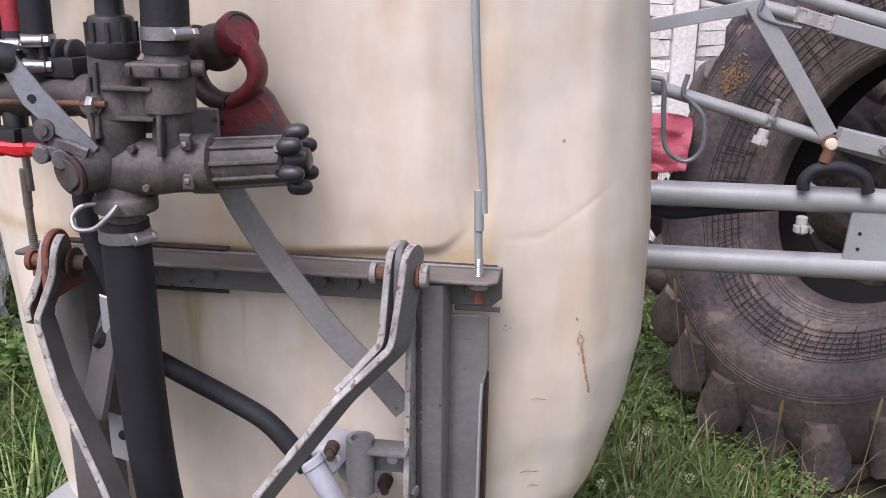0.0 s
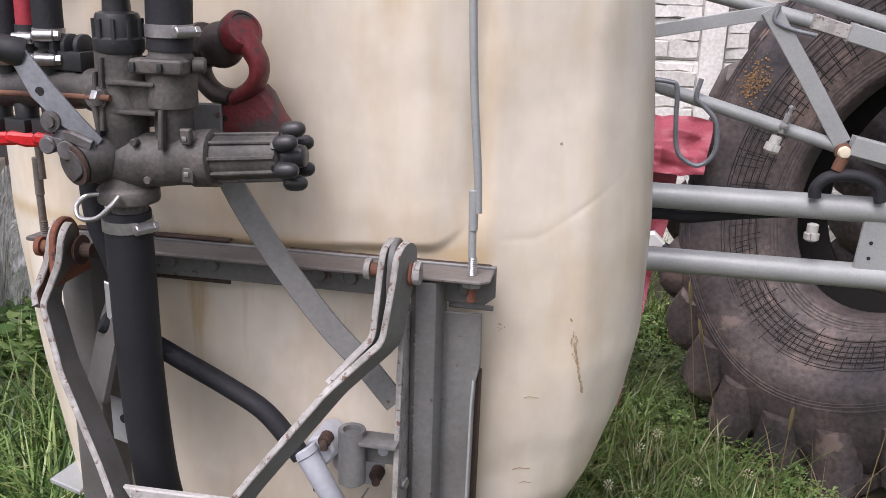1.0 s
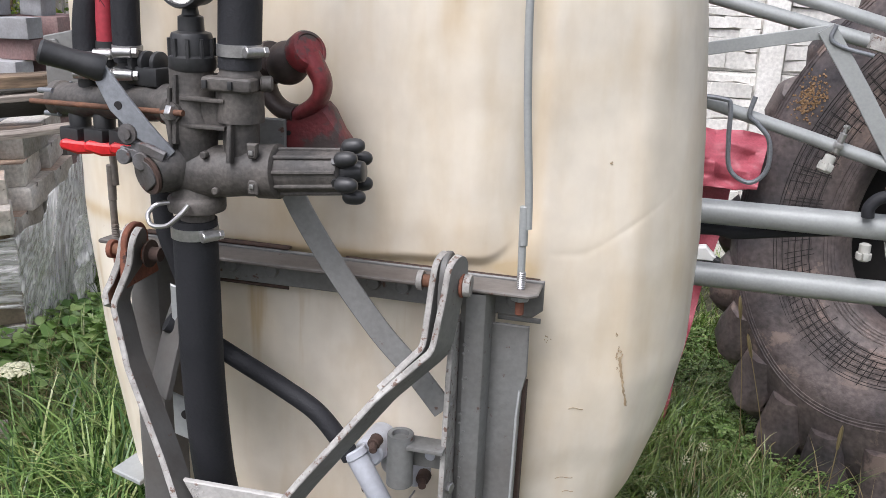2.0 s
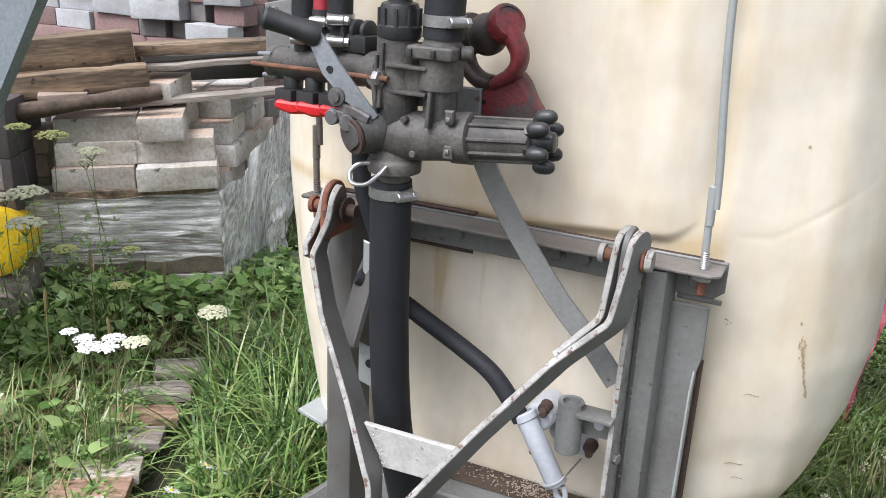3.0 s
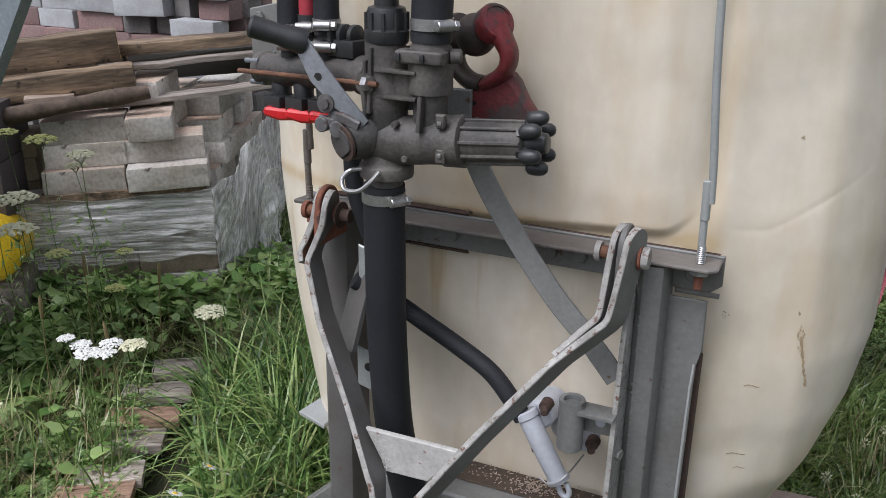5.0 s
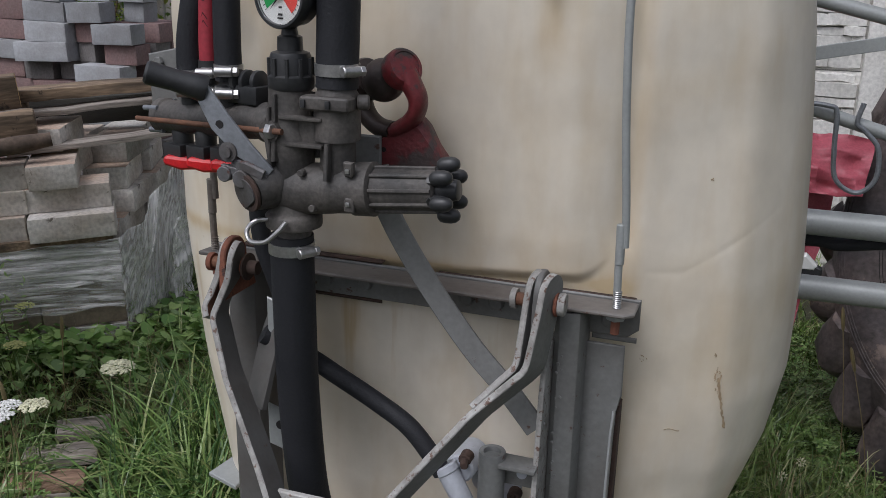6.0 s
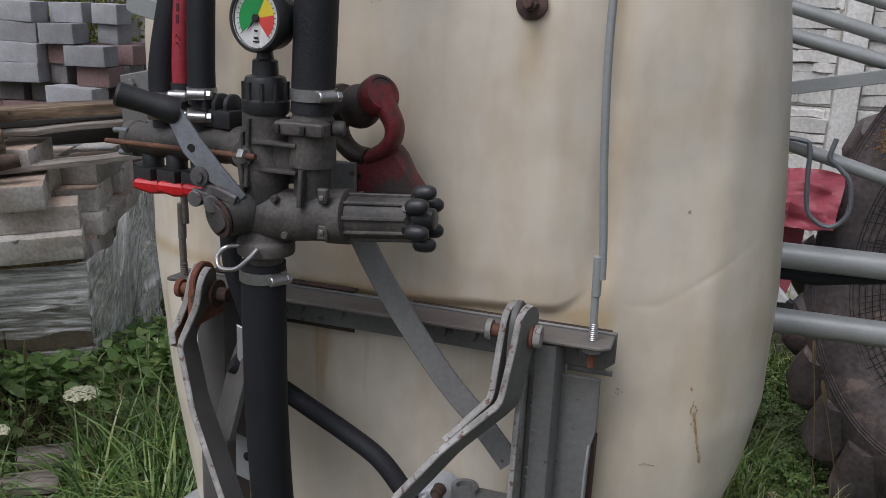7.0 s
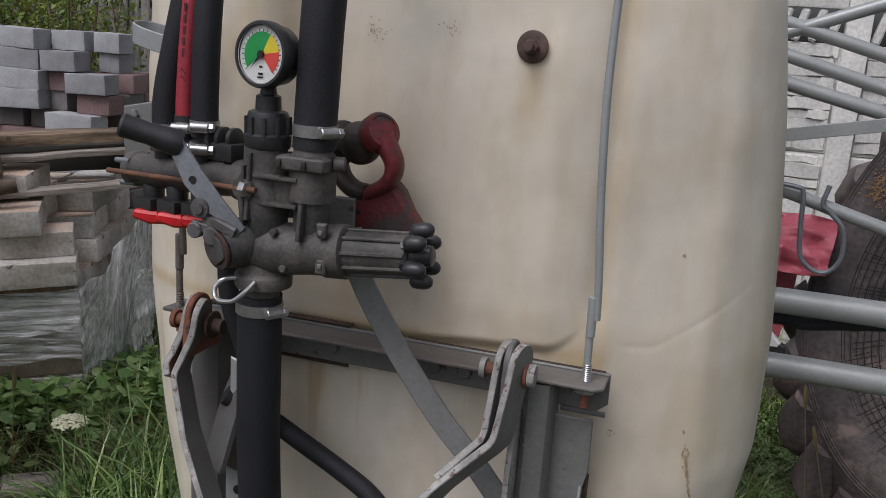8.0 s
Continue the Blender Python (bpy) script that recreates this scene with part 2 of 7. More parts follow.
CONCRETE = material("concrete_block", (0.57, 0.55, 0.52), 0.92, alt=(0.33, 0.285, 0.235), amount=0.95, scale=7, grain=80, bump=0.9, fine=0.25, random_tint=0.36, spots=(0.15, 0.13, 0.11), spot_scale=22, spot_at=0.62)
FACING = material("brown_block_facing", (0.50, 0.36, 0.27), 0.92, alt=(0.42, 0.37, 0.32), amount=0.9, scale=9, grain=80, bump=0.8, fine=0.25, random_tint=0.2)
OLDCONC = material("mossy_concrete_block", (0.31, 0.255, 0.19), 0.95, alt=(0.17, 0.14, 0.10), amount=0.8, scale=12, grain=90, bump=0.5, random_tint=0.2)
PAVER = material("grey_paver", (0.40, 0.41, 0.43), 0.92, alt=(0.25, 0.245, 0.245), amount=0.8, scale=11, grain=100, bump=0.55, fine=0.1, random_tint=0.22)
DARKPAVER = material("dark_paver", (0.20, 0.185, 0.18), 0.93, alt=(0.13, 0.12, 0.115), amount=0.7, scale=11, grain=100, bump=0.5, random_tint=0.2)
REDPAVER = material("red_paver", (0.27, 0.165, 0.155), 0.92, alt=(0.20, 0.15, 0.145), amount=0.7, scale=11, grain=100, bump=0.5, random_tint=0.2)
TIMBER = material("weathered_timber", (0.30, 0.215, 0.14), 0.9, alt=(0.055, 0.040, 0.028), amount=1.0, scale=5, grain=26, bump=1.0, fine=0.45, stretch=(0.7, 5, 5), random_tint=0.25, spots=(0.035, 0.028, 0.022), spot_scale=16, spot_at=0.62)
GREYWOOD = material("grey_weathered_wood", (0.36, 0.32, 0.28), 0.92, alt=(0.14, 0.118, 0.10), amount=0.95, scale=7, grain=34, bump=1.0, fine=0.35, stretch=(0.5, 9, 9), random_tint=0.25, spots=(0.06, 0.05, 0.04), spot_scale=18, spot_at=0.66)
FRESHCUT = material("fresh_cut_wood", (0.55, 0.36, 0.14), 0.85, alt=(0.40, 0.24, 0.09), amount=0.7, scale=30, grain=120, bump=0.3)
PALEWOOD = material("pale_plank_wood", (0.42, 0.34, 0.28), 0.9, alt=(0.28, 0.21, 0.17), amount=0.9, scale=8, grain=60, bump=0.5, stretch=(1.0, 8, 8), random_tint=0.12)
TYRE = material("weathered_tyre_rubber", (0.036, 0.033, 0.037), 0.55, alt=(0.150, 0.116, 0.104), amount=1.0, scale=4.6, grain=70, bump=0.8, fine=0.45, spots=(0.20, 0.150, 0.13), spot_scale=9, spot_at=0.60)
# near-black: the shade inside the tyre, drilled holes and cracks is in this colour
HOLLOWDARK = material("shaded_hollow_black", (0.012, 0.011, 0.011), 0.9, alt=(0.02, 0.018, 0.016), amount=0.6, scale=10, grain=80)
FENCE = material("painted_concrete_fence", (0.70, 0.69, 0.66), 0.9, alt=(0.55, 0.53, 0.49), amount=0.7, scale=7, grain=70, bump=0.5, random_tint=0.06)
REDCLOTH = material("red_tarpaulin", (0.36, 0.075, 0.10), 0.55, alt=(0.27, 0.05, 0.07), amount=0.7, scale=9, grain=150, bump=0.15)
EARTH = material("grassy_earth", (0.032, 0.036, 0.014), 0.95, alt=(0.035, 0.028, 0.017), amount=0.9, scale=5, grain=40, bump=0.8, fine=0.35)


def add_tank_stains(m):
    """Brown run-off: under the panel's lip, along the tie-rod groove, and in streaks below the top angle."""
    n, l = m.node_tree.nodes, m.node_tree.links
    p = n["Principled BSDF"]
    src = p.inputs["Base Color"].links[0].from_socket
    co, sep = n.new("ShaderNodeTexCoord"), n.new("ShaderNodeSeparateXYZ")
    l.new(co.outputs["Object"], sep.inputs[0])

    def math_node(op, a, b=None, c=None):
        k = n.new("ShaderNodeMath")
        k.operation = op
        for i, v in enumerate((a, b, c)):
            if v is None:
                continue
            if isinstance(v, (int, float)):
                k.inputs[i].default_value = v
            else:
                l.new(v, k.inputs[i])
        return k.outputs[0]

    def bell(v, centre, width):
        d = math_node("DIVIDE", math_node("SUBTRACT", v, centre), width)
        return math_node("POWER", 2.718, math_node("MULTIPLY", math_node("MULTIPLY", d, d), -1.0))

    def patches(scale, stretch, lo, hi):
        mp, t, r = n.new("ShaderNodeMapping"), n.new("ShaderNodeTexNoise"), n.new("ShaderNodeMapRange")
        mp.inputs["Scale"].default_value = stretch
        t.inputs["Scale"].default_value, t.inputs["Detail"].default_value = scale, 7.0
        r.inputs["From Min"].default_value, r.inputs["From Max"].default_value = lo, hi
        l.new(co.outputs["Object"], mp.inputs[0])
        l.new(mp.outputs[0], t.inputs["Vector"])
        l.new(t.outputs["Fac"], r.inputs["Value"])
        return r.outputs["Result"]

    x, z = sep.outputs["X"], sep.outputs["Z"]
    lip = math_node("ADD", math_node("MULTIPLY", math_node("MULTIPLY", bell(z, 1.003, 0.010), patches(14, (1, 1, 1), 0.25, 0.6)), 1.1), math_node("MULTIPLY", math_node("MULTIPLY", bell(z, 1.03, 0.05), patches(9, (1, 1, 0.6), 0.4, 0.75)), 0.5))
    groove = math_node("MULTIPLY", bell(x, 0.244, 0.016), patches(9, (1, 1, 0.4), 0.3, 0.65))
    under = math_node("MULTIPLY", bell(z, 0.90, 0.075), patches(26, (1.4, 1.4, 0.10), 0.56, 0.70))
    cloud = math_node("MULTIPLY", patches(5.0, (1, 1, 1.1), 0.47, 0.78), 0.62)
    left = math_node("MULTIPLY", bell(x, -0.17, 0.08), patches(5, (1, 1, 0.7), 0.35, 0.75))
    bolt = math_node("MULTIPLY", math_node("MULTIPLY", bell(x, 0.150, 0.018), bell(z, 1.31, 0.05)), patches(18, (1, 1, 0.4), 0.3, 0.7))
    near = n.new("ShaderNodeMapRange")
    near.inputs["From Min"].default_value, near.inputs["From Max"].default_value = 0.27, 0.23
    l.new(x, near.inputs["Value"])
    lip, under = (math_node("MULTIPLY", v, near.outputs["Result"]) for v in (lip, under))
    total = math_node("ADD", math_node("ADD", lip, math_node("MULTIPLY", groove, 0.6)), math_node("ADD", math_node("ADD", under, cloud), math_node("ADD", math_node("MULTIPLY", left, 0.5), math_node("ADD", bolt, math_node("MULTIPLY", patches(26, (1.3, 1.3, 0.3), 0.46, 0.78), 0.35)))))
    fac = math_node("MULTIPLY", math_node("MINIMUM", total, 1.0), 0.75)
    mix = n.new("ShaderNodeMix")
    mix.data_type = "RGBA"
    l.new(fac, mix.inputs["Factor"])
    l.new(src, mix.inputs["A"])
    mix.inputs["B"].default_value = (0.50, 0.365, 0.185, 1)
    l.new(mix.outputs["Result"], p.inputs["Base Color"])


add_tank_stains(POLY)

# ---- ground ----
def build_ground():
    bm = B()
    n, half = 80, 3.5
    grid = {}
    for i in range(n + 1):
        for j in range(n + 1):
            x, y = -half + 2 * half * i / n - 0.8, -half + 2 * half * j / n + 1.6
            edge = max(abs(i - n / 2), abs(j - n / 2)) / (n / 2)
            h = 0.02 * noise.noise((x * 1.7, y * 1.7, 0)) + 0.012 * noise.noise((x * 6, y * 6, 3))
            grid[i, j] = bm.verts.new((x, y, h * min(1, (1 - edge) * 4)))
    for i in range(n):
        for j in range(n):
            bm.faces.new((grid[i, j], grid[i + 1, j], grid[i + 1, j + 1], grid[i, j + 1]))
    far = []
    loop = [grid[i, 0] for i in range(n)] + [grid[n, j] for j in range(n)] + [grid[i, n] for i in range(n, 0, -1)] + [grid[0, j] for j in range(n, 0, -1)]
    for v in loop:
        d = Vector((v.co.x + 0.8, v.co.y - 1.6, 0))
        far.append(bm.verts.new((v.co.x + d.x * 110, v.co.y + d.y * 110, 0)))
    for k in range(len(loop)):
        l = (k + 1) % len(loop)
        bm.faces.new((loop[k], loop[l], far[l], far[k]))
    single("ground", bm, EARTH, "dark earth of an overgrown grassy yard", "ground", kind="structure")


build_ground()

# ---- field sprayer: tank ----
sprayer = thing("field_sprayer", (-0.25, 0.0, 0.0), "mounted field sprayer with stained cream plastic tank and grey steel frame", "field sprayer")

TZ = [0.40, 0.43, 0.49, 0.56, 0.66, 0.755, 0.85, 1.0, 1.14, 1.29, 1.43, 1.58, 1.66, 1.70]
TR = [-0.08, 0.015, 0.060, 0.105, 0.155, 0.186, 0.202, 0.203, 0.194, 0.18, 0.16, 0.12, 0.05, -0.1]
TL = [-0.50, -0.57, -0.615, -0.645, -0.668, -0.688, -0.704, -0.717, -0.722, -0.72, -0.71, -0.68, -0.62, -0.5]
TF = [0.16, 0.085, 0.05, 0.043, 0.042, 0.042, 0.043, 0.045, 0.045, 0.045, 0.05, 0.07, 0.12, 0.22]
TB = [0.55, 0.62, 0.66, 0.68, 0.69, 0.70, 0.70, 0.70, 0.70, 0.70, 0.69, 0.66, 0.60, 0.50]


def step(x, a, b):
    t = min(max((x - a) / (b - a), 0), 1)
    return t * t * (3 - 2 * t)


def build_tank():
    bm = B()
    ring_n = 420
    zs = list(np.linspace(0.40, 0.94, 60)) + list(np.linspace(0.945, 1.10, 48)) + list(np.linspace(1.11, 1.70, 56))
    rings = []
    for z in zs:
        r, l, f, b = (float(np.interp(z, TZ, t)) for t in (TR, TL, TF, TB))
        cx, cy, hx, hy = (r + l) / 2, (f + b) / 2, (r - l) / 2, (b - f) / 2
        row = []
        for k in range(ring_n):
            # more points along the front, which is seen
            s = k / ring_n
            a = -math.pi / 2 + 2 * math.pi * (s + 0.11 * math.sin(2 * math.pi * s) * -1)
            c, q = math.cos(a), math.sin(a)
            e = 2 / 3.4
            x = cx + hx * math.copysign(abs(c) ** e, c)
            y = cy + hy * math.copysign(abs(q) ** e, q)
            if q < 0:
                front = step(-q, 0.15, 0.5)
                # raised panel with a rounded lower corner beside the rod's groove
                foot = 0.990 + 0.012 * step(x, -0.3, -0.05) + 0.030 * step(x, -0.07, -0.012) ** 2
                panel = step(x, -0.50, -0.40) * (1 - step(x, -0.075, -0.008)) * (0.7 * step(z, foot, foot + 0.017) + 0.3 * step(z, foot + 0.01, foot + 0.06))
                groove = math.exp(-(((x + 0.006) / 0.014) ** 2)) * step(z, 1.02, 1.08)
                rise = 1.024 + 0.9 * max(x - 0.06, 0) ** 1.1
                seam = math.exp(-(((z - rise) / 0.004) ** 2)) * step(x, 0.0, 0.04) * (0.6 + 0.8 * noise.noise((x * 30, 0, 2)))
                dent = 0.006 * noise.noise((x * 5, z * 5, 1.0)) + 0.0024 * noise.noise((x * 15, z * 13, 4.0)) * (1 + 1.5 * step(-z, -0.85, -0.6) * step(x, 0.0, 0.06))
                rib = math.exp(-(((x - 0.125) / 0.022) ** 2)) * 0.006
                dimple = 0.012 * math.exp(-((x - 0.075) ** 2 + (z - 0.60) ** 2) / 0.0016) + 0.01 * math.exp(-((x - 0.10) ** 2 / 0.0006 + (z - 0.68) ** 2 / 0.004))
                y += front * (-0.014 * panel + 0.009 * groove + 0.0011 * seam - dent - rib + dimple * 0.6)
            row.append(bm.verts.new((x, y, z + 0.003 * noise.noise((x * 4, y * 4, z)))))
        rings.append(row)
    for a, b in zip(rings, rings[1:]):
        for k in range(ring_n):
            bm.faces.new((a[k], a[(k + 1) % ring_n], b[(k + 1) % ring_n], b[k]))
    bm.faces.new(rings[0])
    bm.faces.new(rings[-1])
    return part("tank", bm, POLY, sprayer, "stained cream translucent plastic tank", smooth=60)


tank = build_tank()

# rust-brown scrape low on the tank and small scuffs
SCRAPE = material("brown_scrape", (0.27, 0.19, 0.11), 0.8, alt=(0.42, 0.33, 0.21), amount=0.9, scale=60, grain=250, bump=0.4)


def surface_y(x, z):
    """Where the tank's front lies at (x, z), as first met from the front."""
    ok, at, _, _ = tank.ray_cast(Vector((x, -1, z)) - tank.parent.location, Vector((0, 1, 0)))
    return at.y if ok else 0.05


def mark(points, width, name, mat):
    bm = B()
    prev = None
    for k, (x, z) in enumerate(points):
        y = surface_y(x, z) - 0.0012
        w = width * (0.35 + 0.65 * random.random())
        a, b = bm.verts.new((x - w / 2, y, z)), bm.verts.new((x + w / 2, y, z + random.uniform(-1, 1) * w * 0.4))
        if prev:
            bm.faces.new((prev[0], prev[1], b, a))
        prev = (a, b)
    part(name, bm, mat, tank)


bpy.context.view_layer.update()
mark([(0.1155 + 0.013 * t + 0.0009 * random.uniform(-1, 1), 0.888 - 0.072 * t) for t in np.linspace(0.0, 1.0, 22)], 0.0042, "scrape", SCRAPE)
for _ in range(16):
    x0, z0 = 0.1140 + random.gauss(0, 0.003), 0.898 + random.gauss(0, 0.012)
    mark([(x0, z0), (x0 + 0.001, z0 - 0.002), (x0, z0 - 0.004)], 0.002, "scrape", SCRAPE)
for x0, z0, n, s in ((0.027, 0.918, 8, 0.003), (0.082, 1.137, 6, 0.002), (-0.285, 1.365, 26, 0.008), (-0.20, 1.375, 14, 0.006)):
    for _ in range(n):
        x1, z1 = x0 + random.gauss(0, s), z0 + random.gauss(0, s * 0.8)
        mark([(x1, z1), (x1 + 0.0005, z1 - 0.0015)], 0.0018, "scuff", SCRAPE)
for x0, z0, w in ((0.068, 0.818, 0.018), (0.060, 0.712, 0.022), (0.066, 0.690, 0.014)):
    bm = B()
    pts = [(x0 + w * (t - 0.5), surface_y(x0 + w * (t - 0.5), z0) - 0.0006, z0 + 0.0016 * math.sin(5 * t)) for t in np.linspace(0, 1, 9)]
    pipe(bm, pts, 0.0005, 2, 6)
    part("scuff", bm, SCRAPE, tank)

# rusty bolt and washer high on the tank
bm = B()
lathe(bm, [(0.0, 0.0), (0.017, 0.0), (0.0178, 0.0015), (0.0172, 0.0035), (0.0155, 0.0045), (0.010, 0.005), (0.0, 0.005)], axis((-0.102, 0.0325, 1.358), (-0.102, -1, 1.358)), 32)
BROWNRUST = material("brown_rusty_iron", (0.13, 0.078, 0.066), 0.7, alt=(0.055, 0.035, 0.030), amount=1.0, scale=55, grain=220, bump=0.5)
washer = part("washer", bm, BROWNRUST, sprayer, "rusty round washer with a bolt")
bm = B()
hexnut(bm, (-0.102, 0.028, 1.358), (0, -1, 0), 0.0085, 0.008)
rod(bm, (-0.102, 0.02, 1.358), (-0.102, 0.008, 1.358), 0.0045)
part("bolt", bm, BROWNRUST, washer)

# ---- sprayer frame ----
DULLTOP = material("dirty_flange_paint", (0.19, 0.178, 0.165), 0.6, alt=(0.11, 0.092, 0.08), amount=0.9, scale=9, grain=150, bump=0.15, fine=0.14, spots=(0.10, 0.06, 0.045), spot_scale=50, spot_at=0.63, stretch=(0.6, 1, 1))
# top angle: a vertical leg behind and a horizontal leg towards the front
bm = B()
plate(bm, [(-0.545, 0.957), (0.012, 0.957), (0.024, 0.967), (0.024, 1.004), (-0.545, 1.004)], 0.005, upright(0.0215))
top_angle = part("top_angle", bm, GREY, sprayer)
bm = B()
plate(bm, [(-0.50, -0.026), (0.012, -0.026), (0.022, -0.017), (0.022, 0.019), (-0.50, 0.019)], 0.005, Matrix.Translation((0, 0, 0.9985)))
part("flange", bm, DULLTOP, top_angle, "dirty brownish-grey top flange")
bm = B()
plate(bm, [(-0.50, 0.019), (-0.298, 0.019), (-0.298, 0.03), (-0.50, 0.03)], 0.004, Matrix.Translation((0, 0, 1.0065)))
part("edge_strip", bm, RUSTSHADOW, top_angle)
# dark strip drawn for the thin shadow between flange and tank
bm = B()
plate(bm, [(-0.225, 0.020), (0.018, 0.020), (0.018, 0.028), (-0.225, 0.028)], 0.003, Matrix.Translation((0, 0, 1.0030)))
part("edge_strip", bm, RUSTSHADOW, top_angle)
for x in (-0.375, -0.320, -0.185, -0.147, -0.01):
    bm = B()
    lathe(bm, [(0.0092, 0), (0.0092, 0.003), (0.0075, 0.006), (0, 0.0068)], axis((x, 0.019, 0.977), (x, -1, 0.977)), 20)
    part("rivet", bm, GREY, top_angle)
bm = B()
plate(bm, [(-0.54, 0.951), (-0.30, 0.951), (-0.30, 0.956), (-0.54, 0.956)], 0.004, upright(0.024))
part("rust_line", bm, RUSTSHADOW, top_angle)
bm = B()
plate(bm, [(-0.03, 0.949), (0.022, 0.949), (0.022, 0.9555), (-0.03, 0.9555)], 0.004, upright(0.024))
part("backing_edge", bm, GREY, top_angle)
# darker and browner than the grey of the other frame parts
DARKGREY = material("dark_brownish_grey_paint", (0.135, 0.135, 0.132), 0.6, alt=(0.085, 0.076, 0.068), amount=0.9, scale=12, grain=170, bump=0.15, fine=0.07, spots=(0.11, 0.065, 0.045), spot_scale=55, spot_at=0.66)

# tie rods that hold the tank down
def tie_rod(x, tilt, steel):
    bm = B()
    rod(bm, (x, -0.005, 0.969), (x, -0.005, 0.986), 0.0052, bevel=0.001)
    r = part("tie_rod", bm, RUSTORANGE, sprayer, "threaded tie rod with a coppery rusted end")
    bm = B()
    rod(bm, (x, -0.005, 0.99), (x - 0.003, -0.003, 1.098), 0.0044, 0.0046, bevel=0.001)
    part("lower_rod", bm, steel, r)
    bm = B()
    for k in range(9):
        lathe(bm, [(0.0044, 0), (0.0052, 0.001), (0.0044, 0.002)], axis((x, -0.005, 1.001 + 0.0023 * k), (x, -0.005, 2)), 14)
    part("thread", bm, steel if x < -0.3 else ZINC, r)
    bm = B()
    rod(bm, (x - 0.001, -0.0045, 1.052), (x - 0.002, -0.003, 1.098), 0.0053, 0.0052, bevel=0.001)
    part("sleeve", bm, steel, r)
    bm = B()
    pipe(bm, [(x + 0.0035, -0.003, 1.072), (x + 0.001, -0.002, 1.12), (x - 0.007 + tilt * 0.1, -0.001, 1.22), (x - 0.0115 + tilt * 0.3, 0.000, 1.34), (x - 0.009 + tilt, 0.012, 1.5), (x - 0.006 + tilt, 0.06, 1.62)], 0.0046, 8, 12)
    part("upper_rod", bm, steel, r)
    bm = B()
    hexnut(bm, (x, -0.005, 0.987), (0, 0, 1), 0.0115, 0.008)
    part("nut", bm, steel, r)
    return r


tie_rod(0.0, 0.0, SILVER)
tie_rod(-0.525, 0.012, material("weathered_rod_steel", (0.20, 0.185, 0.165), 0.6, alt=(0.11, 0.085, 0.065), amount=0.95, scale=30, grain=190, bump=0.4, fine=0.2))
bm = B()
plate(bm, [(-0.542, -0.018), (-0.505, -0.018), (-0.500, 0.018), (-0.536, 0.018)], 0.006, Matrix.Translation((0, 0, 1.0005)))
part("lug_plate", bm, DARKGREY, sprayer)


# upright posts: a channel with a front web and side legs
def post(x0, x1, z0, z1, paint=GREY):
    w = x1 - x0
    bm = B()
    sec = [(x0, -0.018), (x0 + 0.007, -0.025), (x1 - 0.012, -0.025), (x1 - 0.004, -0.021), (x1, -0.012), (x1, 0.026), (x1 - 0.006, 0.026), (x1 - 0.006, -0.012), (x1 - 0.012, -0.019), (x0 + 0.009, -0.019), (x0 + 0.006, -0.016), (x0 + 0.006, 0.026), (x0, 0.026)]
    plate(bm, sec, z1 - z0, Matrix.Translation((0, 0, (z0 + z1) / 2)), 0)
    return part("post", bm, paint, sprayer)


post_r = post(-0.066, -0.033, 0.44, 0.994)
post(-0.50, -0.455, 0.44, 0.994, DARKGREY)
# a gusset plate edge-on to the front, wider towards its foot
bm = B()
plate(bm, [(-0.045, 0.957), (0.012, 0.957), (0.012, 0.45), (-0.078, 0.45), (-0.074, 0.70), (-0.055, 0.90)], 0.006, Matrix.Translation((-0.0695, 0.0, 0)) @ Matrix(((0, 0, 1, 0), (1, 0, 0, 0), (0, 1, 0, 0), (0, 0, 0, 1))))
part("side_plate", bm, WORN, post_r, "grey plate with a rusty front edge")
bm = B()
for k in range(46):
    z = 0.945 - 0.0105 * k + random.uniform(-0.006, 0.006)
    q = random.uniform(0.3, 0.85)
    lathe(bm, [(0.0030 * q, 0), (0.0026 * q, 0.0013 * q), (0, 0.0022 * q)], axis((-0.0575 + random.uniform(-0.0035, 0.0035), -0.0248, z), (-0.0575, -1, z)), 8)
part("weld_spatter", bm, GREY, post_r, kind="stuff")
bm = B()
hexnut(bm, (-0.0655, -0.050, 0.755), (1, -0.35, 0), 0.0075, 0.006)
part("bolt", bm, ZINC, post_r)

# cradle bands beside the posts, bent round the tank
for sgn, xa, xb in ((1, -0.036, 0.014), (-1, -0.512, -0.545)):
    bm = B()
    if sgn > 0:
        outline = [(-0.036, 0.949), (0.011, 0.949), (0.012, 0.885), (0.004, 0.858), (0.002, 0.62), (0.008, 0.50), (0.012, 0.445), (-0.036, 0.445)]
    else:
        outline = [(-0.512, 0.80), (-0.49, 0.81), (-0.49, 0.40), (-0.520, 0.40), (-0.516, 0.6)]
    plate(bm, outline, 0.005, upright(0.012))
    band = part("cradle_band", bm, GREY if sgn > 0 else DARKGREY, sprayer, "flat grey cradle band against the tank")
    if sgn > 0:
        bm = B()
        sweep(bm, [(0.005, 0.012, 0.865), (0.0045, 0.004, 0.84), (0.003, 0.0, 0.62), (0.010, 0.0, 0.50), (0.014, 0.006, 0.446)], slab(0.003, 0.02, 0.0008), (0, 1, 0))
        part("lip", bm, SILVER, band)
        # dark strip that fills the narrow gap beside the lip
        bm = B()
        sweep(bm, [(0.0075, 0.026, 0.87), (0.0065, 0.026, 0.62), (0.0125, 0.026, 0.50), (0.016, 0.030, 0.45)], slab(0.006, 0.02, 0.001), (0, 1, 0))
        part("rubber_strip", bm, RUSTSHADOW, band)

